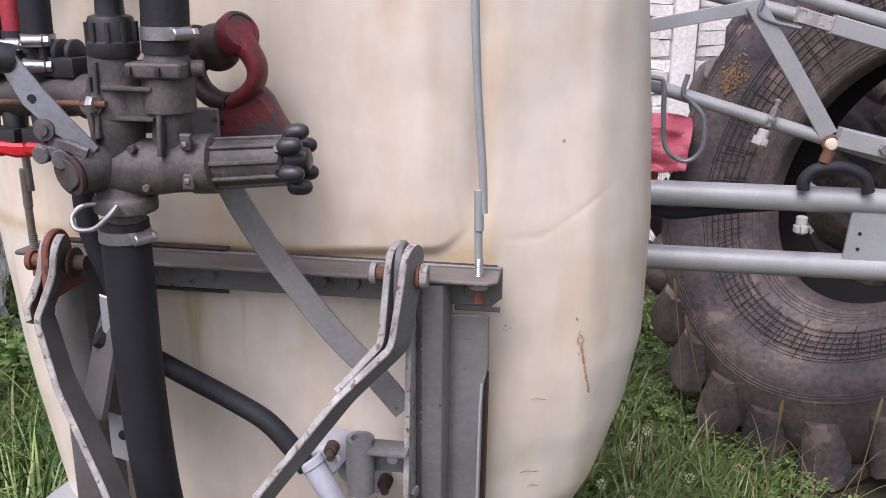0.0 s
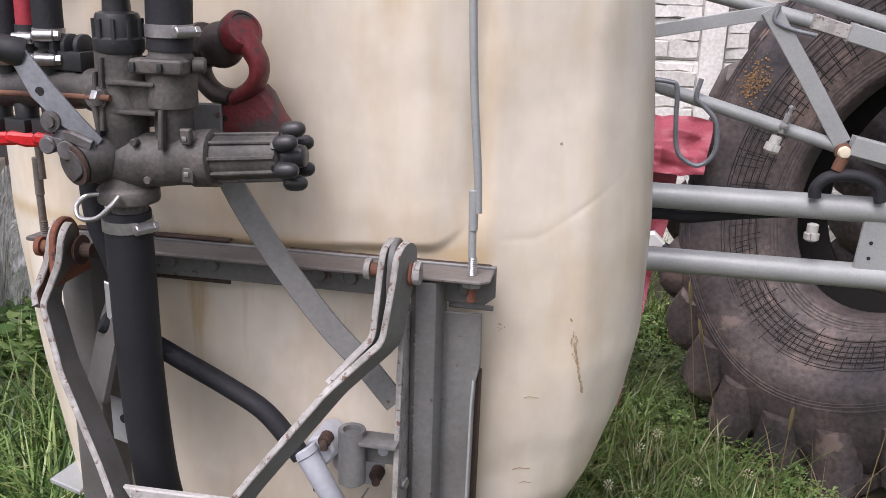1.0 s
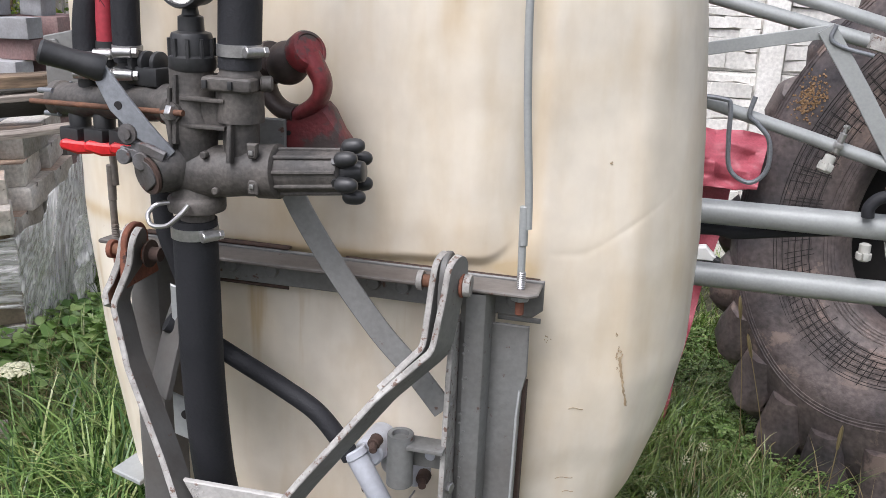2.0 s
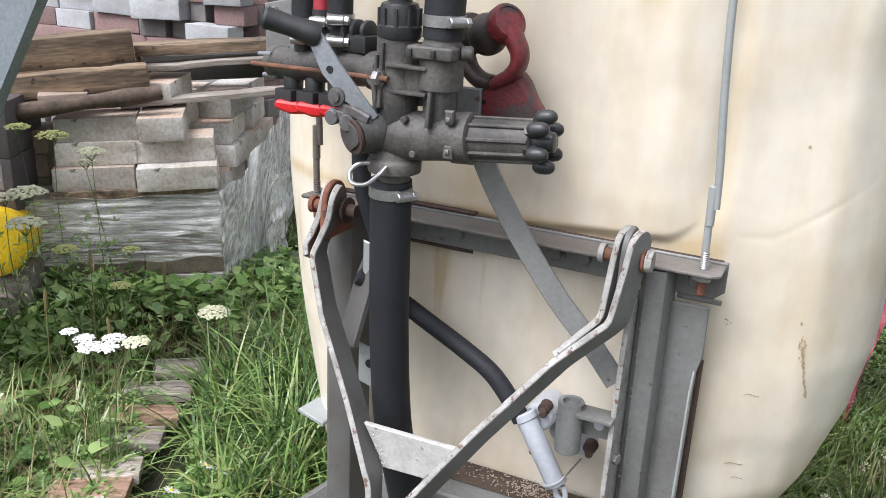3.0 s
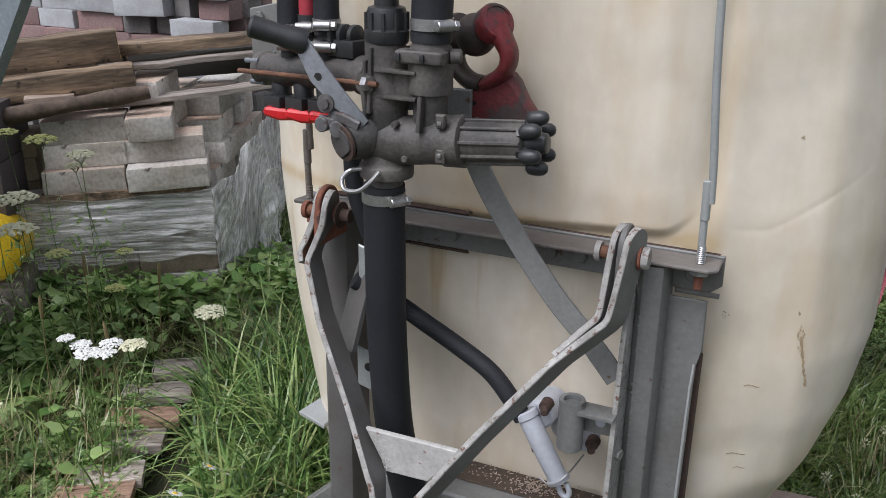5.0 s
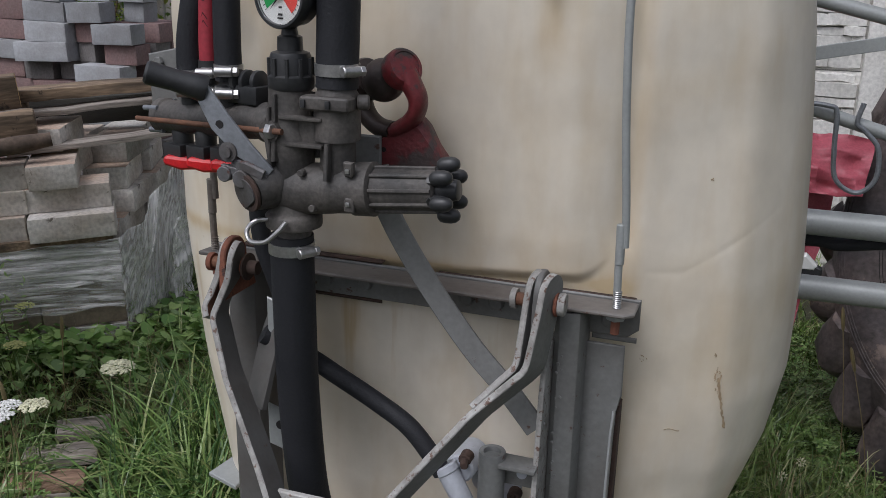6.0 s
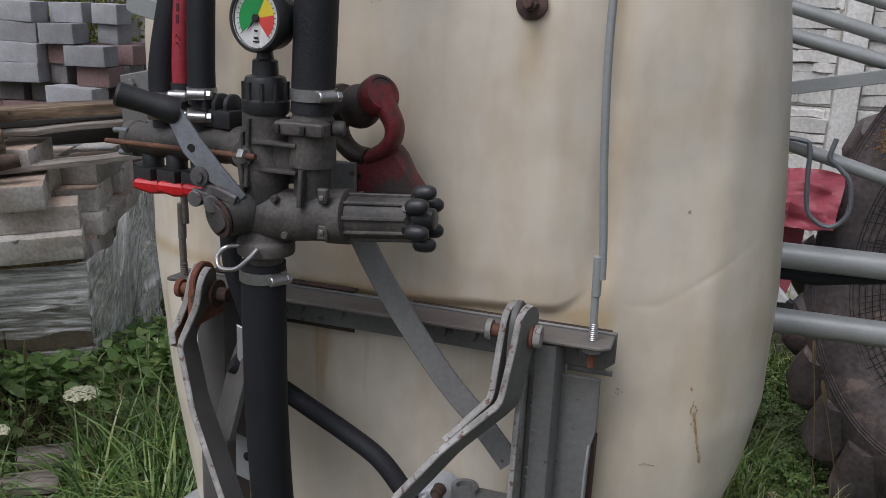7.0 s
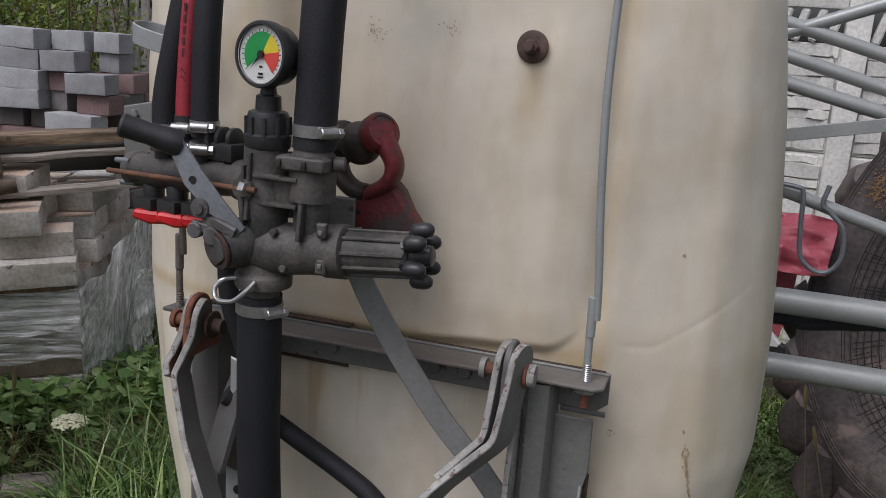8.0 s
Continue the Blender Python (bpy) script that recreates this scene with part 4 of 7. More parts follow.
# front plug
DULLIRON = material("dull_dirty_iron", (0.15, 0.15, 0.155), 0.55, 0.3, alt=(0.075, 0.065, 0.06), amount=0.9, scale=40, grain=210, bump=0.35, spots=(0.10, 0.05, 0.04), spot_scale=50, spot_at=0.6)
PD = Vector((-0.40, -0.90, -0.17)).normalized()
P0 = Vector((-0.352, -0.115, 1.141))
bm = B()
lathe(bm, [(0.024, 0.0), (0.0255, 0.01), (0.0255, 0.030), (0.0235, 0.033), (0.0225, 0.044), (0.0205, 0.047), (0.0205, 0.049)], axis(P0, P0 + PD), 36)
part("plug_socket", bm, NYLON, unit)
pm = axis(P0 + PD * 0.0505, P0 + PD)
bm = B()
lathe(bm, [(0.0155, 0.0), (0.0205, 0.0), (0.0212, 0.0015), (0.0205, 0.004), (0.0160, 0.0045), (0.0155, 0.003)], pm, 36)
part("rust_ring", bm, RUSTSHADOW, unit, "torn rusty rim of the plug")
bm = B()
o = [(0.0165 * math.cos(a), 0.0165 * math.sin(a)) for a in np.linspace(-0.95, math.pi + 0.95, 30)]
plate(bm, o, 0.006, pm @ Matrix.Rotation(0.6, 4, "Z") @ Matrix.Translation((0, 0, 0.003)), 0.001)
plug = part("plug", bm, DULLIRON, unit, "grey plug cap with a flattened worn face")
bm = B()
sweep(bm, [(-0.392, -0.155, 1.160), (-0.372, -0.163, 1.160), (-0.354, -0.160, 1.152)], slab(0.012, 0.008, 0.002), (0, -1, 0))
part("lug", bm, DULLIRON, plug)
# link's ball and rear cheek
BLACKIRON = material("dark_greasy_iron", (0.022, 0.018, 0.017), 0.55, alt=(0.07, 0.048, 0.042), amount=0.8, scale=26, grain=170, bump=0.3)
# lever with hand grip
LV = [Vector(p) for p in ((-0.350, -0.152, 1.154), (-0.377, -0.158, 1.177), (-0.404, -0.158, 1.204), (-0.427, -0.156, 1.237))]
bm = B()
ws = [0.009, 0.021, 0.025, 0.018]
sweep(bm, LV, [slab(w, 0.005, 0.001) for w in ws], (0.1, -1, 0.1))
lever = part("lever", bm, STEEL, unit, "flat steel hand lever with a black grip")
bm = B()
rod(bm, LV[2] + Vector((0, -0.0022, -0.002)), LV[2] + Vector((0, -0.0032, -0.002)), 0.0045)
part("hole", bm, HOLLOWDARK, lever)
bm = B()
lathe(bm, [(0, 0), (0.0105, 0.0), (0.0105, 0.003), (0.006, 0.0035), (0.006, 0.0065), (0, 0.007)], axis((-0.394, -0.161, 1.174), (-0.40, -1, 1.2)), 20)
part("pivot_bolt", bm, DULLIRON, lever)
GD = Vector((-0.82, -0.50, 0.30)).normalized()
bm = B()
lathe(bm, [(0.0135, -0.004), (0.0145, 0.0), (0.0135, 0.012), (0.0115, 0.03), (0.0125, 0.052), (0.0128, 0.057), (0.0105, 0.060), (0.008, 0.060), (0.008, 0.057), (0.0, 0.057)], axis(LV[3] + Vector((0, 0.004, 0)), LV[3] + Vector((0, 0.004, 0)) + GD), 28)
grip = part("grip", bm, KNOB, lever)
bm = B()
lathe(bm, [(0.0045, 0.055), (0.0045, 0.060), (0, 0.0605)], axis(LV[3] + Vector((0, 0.004, 0)), LV[3] + Vector((0, 0.004, 0)) + GD), 16)
part("end_screw", bm, REDPAINT, lever)
# linkage lugs under the lever
bm = B()
sweep(bm, [(-0.405, -0.158, 1.155), (-0.372, -0.16, 1.150), (-0.352, -0.155, 1.148)], slab(0.010, 0.006, 0.001), (0, -1, 0))
rod(bm, (-0.400, -0.165, 1.150), (-0.400, -0.150, 1.150), 0.0085, bevel=0.001)
rod(bm, (-0.378, -0.168, 1.147), (-0.378, -0.150, 1.147), 0.0095, bevel=0.001)
part("linkage", bm, DULLIRON, lever)

# section manifold
M0, M1 = Vector((-0.366, -0.112, 1.199)), Vector((-0.545, -0.066, 1.187))
MD = (M1 - M0).normalized()
bm = B()
L = (M1 - M0).length
prof = [(0.019, -0.004), (0.022, 0.0), (0.022, 0.012), (0.019, 0.014)]
for k in range(3):
    s = 0.03 + 0.05 * k
    prof += [(0.018, s - 0.008), (0.0195, s), (0.0195, s + 0.022), (0.018, s + 0.028)]
prof += [(0.019, L - 0.012), (0.021, L - 0.010), (0.021, L), (0.016, L + 0.003)]
lathe(bm, prof, axis(M0, M1), 32)
manifold = part("manifold", bm, NYLON, unit, "black manifold with three section outlets")
bm = B()
rod(bm, (-0.335, -0.152, 1.198), (-0.352, -0.150, 1.1975), 0.0032)
rod(bm, (-0.352, -0.150, 1.1975), (-0.560, -0.095, 1.187), 0.0030)
part("tie_bolt", bm, RUST, manifold)
bm = B()
hexnut(bm, (-0.353, -0.1495, 1.1975), (1, -0.26, 0.05), 0.0085, 0.008)
part("nut", bm, ZINC, manifold)
bm = B()
for k in range(4):
    a = 2 * math.pi * k / 4 + 0.6
    o = frame_of(MD) @ Vector((math.cos(a), math.sin(a), 0)) * 0.019
    rod(bm, M1 + o - MD * 0.012, M1 + o + MD * 0.012, 0.0032)
part("bolt_ends", bm, STEEL, manifold)
TAILS = [M0 + MD * d + Vector((0, 0, 0)) for d in (0.068, 0.100, 0.132)]
for k in range(3):
    c = TAILS[k]
    bm = B()
    lathe(bm, [(0.012, 0.012), (0.012, 0.030), (0.0145, 0.031), (0.0145, 0.038), (0.0115, 0.04), (0.0115, 0.066)], Matrix.Translation(c), 24)
    part("hose_tail", bm, KNOB, manifold)
    c = M0 + MD * (0.072 + 0.040 * k) + Vector((0, 0, -0.004))
    bm = B()
    lathe(bm, [(0.012, -0.028), (0.0125, -0.012), (0.010, -0.008)], Matrix.Translation(c), 24)
    box(bm, c + Vector((0, -0.004, -0.036)), (0.030, 0.03, 0.020), frame_of((0, 0, 1), MD), 0.002)
    part("valve_foot", bm, KNOB, manifold)
    bm = B()
    sweep(bm, [c + Vector((0.024, -0.010, -0.047)), c + Vector((0.008, -0.014, -0.047)), c + Vector((-0.010, -0.018, -0.044)), c + Vector((-0.013, -0.019, -0.043))], [slab(0.022, 0.013, 0.003), slab(0.022, 0.015, 0.003), slab(0.020, 0.011, 0.003), slab(0.014, 0.006, 0.002)], (0, 0, 1))
    part("tap_handle", bm, REDPLASTIC, manifold, "bright red plastic tap handle")
bm = B()
box(bm, (-0.405, -0.095, 1.226), (0.050, 0.034, 0.020), Euler((0, 0, -0.25)).to_matrix(), 0.003)
rod(bm, (-0.405, -0.095, 1.20), (-0.405, -0.095, 1.217), 0.014)
part("filter_block", bm, KNOB, unit)
for dx in (-0.012, 0.0, 0.014):
    bm = B()
    lathe(bm, [(0.011, 0), (0.0125, 0.001), (0.0125, 0.006), (0.011, 0.007)], axis((-0.408 + dx, -0.10, 1.240), (-0.408 + dx + 0.9, -0.3, 1.240)), 20)
    part("filter_ring", bm, KNOB, unit)
# spring clip at the foot of the body
bm = B()
pipe(bm, [(-0.356, -0.140, 1.100), (-0.372, -0.150, 1.098), (-0.380, -0.156, 1.088), (-0.373, -0.161, 1.078), (-0.354, -0.163, 1.080), (-0.340, -0.160, 1.092), (-0.333, -0.154, 1.102)], 0.0026, 7, 10)
part("spring_clip", bm, ZINC, unit, "bent bright wire spring clip")


# ---- hoses ----
def clamp_band(bm, c, d, r, h=0.012):
    c, d = Vector(c), Vector(d).normalized()
    lathe(bm, [(r, -h / 2), (r + 0.0013, -h / 2), (r + 0.0013, h / 2), (r, h / 2)], axis(c, c + d), 36)


def hose(name, pts, r, mat, label, clamps, worm_dir=(1, -0.4, 0)):
    h = thing(name, pts[0], label, "hose")
    bm = B()
    pipe(bm, pts, r, 10, 24)
    part("tube", bm, mat, h)
    for c, d in clamps:
        bm = B()
        clamp_band(bm, c, d, r)
        cl = part("hose_clamp", bm, ZINC, h, "bright worm-drive hose clamp")
        w = Vector(worm_dir).normalized()
        p = Vector(c) + w * (r + 0.006)
        t = Vector(d).normalized().cross(w)
        bm = B()
        rod(bm, p - t * 0.011, p + t * 0.009, 0.0058, bevel=0.001)
        hexnut(bm, p + t * 0.009, t, 0.0055, 0.006)
        box(bm, p - w * 0.004, (0.012, 0.010, 0.012), frame_of(Vector(d), w), 0.001)
        part("worm_screw", bm, ZINC, cl)
    return h


hose("suction_hose", [(-0.346, -0.12, 1.078), (-0.346, -0.119, 1.0), (-0.347, -0.114, 0.88), (-0.346, -0.10, 0.75), (-0.340, -0.08, 0.66), (-0.334, -0.062, 0.585)], 0.0245, RUBBER, "thick black rubber suction hose hanging from the control valve", [((-0.346, -0.12, 1.064), (0, 0, 1))], (0.9, -0.5, 0))
hose("return_hose", [(-0.287, Y0, 1.243), (-0.285, -0.119, 1.30), (-0.281, -0.117, 1.40), (-0.274, -0.10, 1.55), (-0.265, -0.05, 1.75)], 0.0222, RUBBER, "thick black rubber hose rising above the gauge", [((-0.286, Y0, 1.262), (0, 0, 1))], (0.9, -0.6, 0))
hose("drain_hose", [(-0.425, -0.06, 0.922), (-0.385, -0.035, 0.893), (-0.335, -0.028, 0.864), (-0.285, -0.03, 0.841), (-0.240, -0.035, 0.819), (-0.210, -0.038, 0.790), (-0.192, -0.038, 0.765)], 0.0120, RUBBER, "curved black rubber hose leading to the drain valve", [])
hose("feed_hose", [(-0.405, -0.085, 1.125), (-0.412, -0.078, 1.085), (-0.409, -0.075, 1.044), (-0.398, -0.068, 1.00), (-0.380, -0.055, 0.92), (-0.37, -0.05, 0.84)], 0.0115, RUBBER, "narrow black hose behind the suction hose", [])
SECT = []
for k, (mat, r, dx, lab) in enumerate(((RUBBER, 0.0150, 0.002, "black section hose rising from the manifold"), (REDHOSE, 0.0100, 0.006, "dark red section hose with faded print"), (RUBBER, 0.0150, 0.022, "black section hose rising from the manifold"))):
    c = TAILS[k]
    b = c + Vector((0, 0, 0.044))
    SECT.append(hose("section_hose", [b, b + Vector((dx * 0.15, 0, 0.05)), b + Vector((dx, 0.004, 0.14)), b + Vector((dx * 1.9, 0.02, 0.26)), b + Vector((dx * 2.4, 0.06, 0.46))], r, mat, lab, [(b + Vector((0, 0, 0.012 - 0.003 * k)), (0, 0, 1)), (b + Vector((0, 0, -0.012)), (0, 0, 1))], (0.35, -0.94, 0)))
    SECT[-1]["group"] = "section hoses"
# faded arrow and print bars on the red hose
c = TAILS[1] + Vector((0, 0, 0.044))
bm = B()
for z in (0.062, 0.070):
    p = c + Vector((0.0028, -0.0098, z))
    for s in (-1, 1):
        sweep(bm, [p + Vector((0, 0, 0.004)), p + Vector((s * 0.0042, 0.0014, -0.003))], slab(0.0008, 0.0008, 0.0001), (0, -1, 0))
for z in (0.086, 0.098, 0.110, 0.122, 0.134):
    p = c + Vector((0.003 + (z - 0.07) * 0.045, -0.0096 + (z - 0.07) * 0.03, z))
    sweep(bm, [p, p + Vector((0.0004, 0.0003, 0.009))], slab(0.003, 0.0006, 0.0001), (0, -1, 0))
part("print", bm, plain("dark_print", (0.08, 0.012, 0.018), 0.6), SECT[1])

# ---- top link fork in red ----
fork = thing("top_link_fork", (-0.235, -0.03, 1.15), "chipped red cast fork of the top link behind the valve", "link fork")
bm = B()
plate(bm, [(-0.284, 1.135), (-0.282, 1.155), (-0.273, 1.164), (-0.272, 1.171), (-0.277, 1.180), (-0.267, 1.188), (-0.250, 1.194), (-0.226, 1.202), (-0.218, 1.194), (-0.199, 1.158), (-0.190, 1.135)], 0.030, upright(-0.03), 0.007)
part("shank", bm, REDPAINT, fork)
bm = B()
N_ARM = len(smooth_path([(0, 0, k) for k in range(6)], 6))
sec = lambda w, d: [(w * math.cos(2 * math.pi * k / 16), d * math.sin(2 * math.pi * k / 16)) for k in range(16)]
sweep(bm, smooth_path([(-0.257, -0.034, 1.187), (-0.239, -0.040, 1.198), (-0.2275, -0.046, 1.211), (-0.2255, -0.048, 1.226), (-0.232, -0.050, 1.241), (-0.239, -0.051, 1.253)], 6), [sec(w, d) for w, d in np.column_stack([np.interp(np.linspace(0, 1, N_ARM), [0, 0.4, 0.6, 1], [0.009, 0.0095, 0.0105, 0.0125]), np.full(N_ARM, 0.015)])], (0, 1, 0))
part("arm", bm, REDPAINT, fork, smooth=60)
bm = B()
sweep(bm, smooth_path([(-0.260, -0.034, 1.186), (-0.278, -0.030, 1.188), (-0.293, -0.026, 1.197), (-0.302, -0.022, 1.211), (-0.304, -0.020, 1.232)], 6), sec(0.0105, 0.015), (0, 1, 0))
part("arm", bm, BLACKIRON, fork, "dark greasy rear arm", smooth=60)
q = Vector((0.71, -0.47, 0.45)).normalized()
bm = B()
c = Vector((-0.243, -0.050, 1.2575))
lathe(bm, [(0.0, -0.013), (0.019, -0.013), (0.022, -0.009), (0.022, 0.005), (0.0195, 0.009), (0.0165, 0.0095), (0.0158, 0.0082), (0.0145, 0.0085), (0, 0.0088)], axis(c, c + q), 36)
part("boss", bm, REDPAINT, fork)
bm = B()
c = Vector((-0.297, -0.024, 1.2400))
lathe(bm, [(0.0, -0.018), (0.020, -0.016), (0.0235, -0.010), (0.0235, 0.006), (0.021, 0.010), (0.012, 0.011), (0, 0.011)], axis(c, c + q), 36)
part("boss", bm, BLACKIRON, fork, "dark greasy rear boss")
bm = B()
c = Vector((-0.271, -0.036, 1.2420))
lathe(bm, [(0.013, -0.026)] + [(0.0245 * math.cos(a), 0.0235 * math.sin(a)) for a in np.linspace(-0.8, 0.8, 11)] + [(0.013, 0.022)], axis(c, c + q), 32)
part("link_ball", bm, BLACKIRON, fork, "black greasy ball between the cheeks")
bm = B()
rod(bm, (-0.267, -0.044, 1.166), (-0.267, -0.0462, 1.166), 0.0028)
part("drill_hole", bm, HOLLOWDARK, fork)

# grey bracket and strap loop behind the section hoses
bm = B()
plate(bm, [(-0.60, 1.19), (-0.535, 1.19), (-0.535, 1.266), (-0.60, 1.252)], 0.008, upright(-0.01))
brk = part("hose_carrier", bm, GREY, sprayer)
bm = B()
hexnut(bm, (-0.583, -0.014, 1.243), (0, -1, 0), 0.007, 0.006)
part("bolt", bm, GREY, brk)
bm = B()
sweep(bm, smooth_path([(-0.50, -0.03, 1.325), (-0.55, -0.035, 1.336), (-0.572, -0.028, 1.343), (-0.570, -0.005, 1.345), (-0.54, 0.01, 1.338), (-0.50, 0.02, 1.33)], 6), slab(0.003, 0.022, 0.0008), (0, 0, 1))
part("hose_loop", bm, SILVER, brk)

# ---- folded boom behind the tank ----
boom = thing("spray_boom", (0.0, 0.82, 0.0), "folded grey tubular spray boom with nozzles behind the tank", "spray boom")
YB = 0.82
for z in (0.911, 0.781):
    bm = B()
    rod(bm, (-0.35, YB, z - 0.003), (1.5, YB, z + 0.004), 0.0245, seg=28)
    part("boom_tube", bm, SILVER, boom)
for (x0, z0), (x1, z1), r in (((-0.2, 1.235), (0.95, 0.915), 0.0125), ((-0.2, 1.525), (0.95, 1.21), 0.0125), ((-0.2, 1.468), (0.95, 1.155), 0.0125), ((-0.2, 1.405), (0.95, 1.135), 0.0135), ((0.08, 1.365), (0.75, 1.62), 0.012)):
    bm = B()
    back = 0.05 if z0 > 1.3 else 0.0
    rod(bm, (x0, YB + back, z0), (x1, YB + back, z1), r, seg=20)
    part("lattice_tube", bm, SILVER, boom)
bm = B()
sweep(bm, [(0.0, YB, 1.18), (0.40, YB, 1.262)], slab(0.024, 0.007, 0.001), (0, 1, 0))
sweep(bm, [(0.395, YB - 0.01, 1.268), (0.47, YB - 0.01, 1.16), (0.552, YB - 0.01, 1.035)], slab(0.032, 0.007, 0.001), (0, 1, 0))
part("flat_brace", bm, SILVER, boom)
bm = B()
plate(bm, [(0.605, 0.79), (0.75, 0.79), (0.75, 0.90), (0.612, 0.90)], 0.008, upright(YB - 0.012))
hp = part("hinge_plate", bm, SILVER, boom)
for z in (0.822, 0.852):
    bm = B()
    rod(bm, (0.63, YB - 0.0165, z), (0.63, YB - 0.0175, z), 0.0035)
    part("bolt_hole", bm, HOLLOWDARK, hp)
bm = B()
plate(bm, [(0.475, 1.235), (0.55, 1.215), (0.555, 1.24), (0.48, 1.262)], 0.03, upright(YB + 0.03))
part("latch_plate", bm, WORN, boom, "grey latch plate with a rust patch")
bm = B()
sweep(bm, [(0.54, YB + 0.02, 1.232), (0.95, YB + 0.02, 1.12)], slab(0.034, 0.03, 0.002), (0, 1, 0))
part("arm_bar", bm, SILVER, boom)
bm = B()
sweep(bm, [(0.565, YB - 0.02, 1.035), (0.80, YB - 0.02, 0.985)], slab(0.035, 0.03, 0.002), (0, 1, 0))
hexarm = part("arm_bar", bm, SILVER, boom)
bm = B()
hexnut(bm, (0.645, YB - 0.036, 1.018), (0, -1, 0), 0.011, 0.008)
part("bolt", bm, ZINC, hexarm)
bm = B()
pipe(bm, [(0.41, YB - 0.015, 1.275), (0.405, YB - 0.015, 1.25), (0.43, YB - 0.015, 1.236), (0.48, YB - 0.015, 1.225)], 0.004, 6, 10)
part("latch_wire", bm, STEEL, boom)
bm = B()
pipe(bm, [(0.16, YB - 0.02, 1.137), (0.232, YB - 0.02, 1.132), (0.248, YB - 0.02, 1.12), (0.252, YB - 0.02, 1.06), (0.262, YB - 0.02, 1.0), (0.300, YB - 0.02, 0.978), (0.328, YB - 0.02, 1.005), (0.325, YB - 0.02, 1.06), (0.300, YB - 0.02, 1.09), (0.284, YB - 0.02, 1.105), (0.29, YB - 0.02, 1.14)], 0.0046, 7, 10)
part("wire_hook", bm, STEEL, boom, "bent wire hook")
for x in (-0.25, 0.02):
    bm = B()
    box(bm, (x, YB - 0.05, 0.70), (0.04, 0.04, 1.40), None, 0.003)
    part("mast", bm, SILVER, boom)
# black hose along the boom and its elbow
bm = B()
pipe(bm, [(0.05, YB + 0.03, 0.85), (0.24, YB + 0.03, 0.868), (0.29, YB + 0.03, 0.864), (0.36, YB + 0.03, 0.875), (0.43, YB + 0.03, 0.885), (0.55, YB + 0.03, 0.90)], 0.0135, 8, 14)
part("boom_hose", bm, RUBBER, boom)
bm = B()
pipe(bm, [(0.515, YB - 0.03, 0.935), (0.515, YB - 0.03, 0.955), (0.535, YB - 0.03, 0.975), (0.58, YB - 0.03, 0.980), (0.618, YB - 0.03, 0.965), (0.63, YB - 0.03, 0.935)], 0.0115, 7, 14)
part("boom_hose", bm, RUBBER, boom)


NOZZLE = plain("nozzle_grey", (0.40, 0.40, 0.37), 0.45)


def nozzle(x, z, d):
    bm = B()
    m = axis((x, YB - 0.03, z), Vector((x, YB - 0.03, z)) + Vector(d))
    lathe(bm, [(0.006, 0.0), (0.0105, 0.002), (0.0105, 0.018), (0.014, 0.019), (0.014, 0.030), (0.009, 0.034), (0, 0.034)], m, 18)
    n = part("nozzle", bm, NOZZLE, boom, "pale grey plastic nozzle")
    bm = B()
    for s in (-1, 1):
        box(bm, m @ Vector((s * 0.016, 0, 0.022)), (0.012, 0.010, 0.014), m.to_3x3(), 0.002)
    part("wing_cap", bm, NOZZLE, n)
    return n


nozzle(0.435, 1.045, (-0.35, -0.1, -1))
nozzle(0.520, 0.885, (0, 0, -1))
bm = B()
rod(bm, (0.442, YB - 0.02, 1.048), (0.452, YB - 0.02, 1.085), 0.0065, bevel=0.001)
rod(bm, (0.452, YB - 0.02, 1.085), (0.456, YB - 0.02, 1.100), 0.0035)
hexnut(bm, (0.4545, YB - 0.02, 1.094), (0.2, 0, 1), 0.0065, 0.005)
box(bm, (0.446, YB - 0.022, 1.062), (0.016, 0.012, 0.010), Euler((0, 0.25, 0)).to_matrix(), 0.001)
part("nozzle_clip", bm, ZINC, boom)
bm = B()
lathe(bm, [(0.011, 0), (0.012, 0.004), (0.009, 0.010), (0, 0.012)], axis((0.553, YB - 0.03, 1.022), (0.553, -1, 1.06)), 18)
part("end_cap", bm, plain("yellowed_plastic", (0.66, 0.58, 0.44), 0.45), boom)
bm = B()
lathe(bm, [(0.012, 0), (0.0155, 0.002), (0.0155, 0.009), (0.012, 0.011)], axis((0.553, YB - 0.02, 1.022), (0.553, -1, 1.06)), 18)
rod(bm, (0.553, YB - 0.03, 1.012), (0.546, YB - 0.03, 0.988), 0.011)
part("rusty_clip", bm, RUST, boom)

# ---- tractor tyre ----
tyre = thing("tractor_tyre", (0.9, 1.5, 0.05), "large worn tractor tyre with deep lugs standing in grass", "tyre")
ta, lean = -0.50, -0.10
TC = Vector((0.854, 1.411, 0.813))
TN = Vector((-math.sin(ta) * math.cos(lean), math.cos(ta) * math.cos(lean), math.sin(lean)))
TU = Vector((math.cos(ta), math.sin(ta), 0))
TM = Matrix.Translation(TC) @ Matrix((TU, TU.cross(TN), -TN)).transposed().to_4x4()


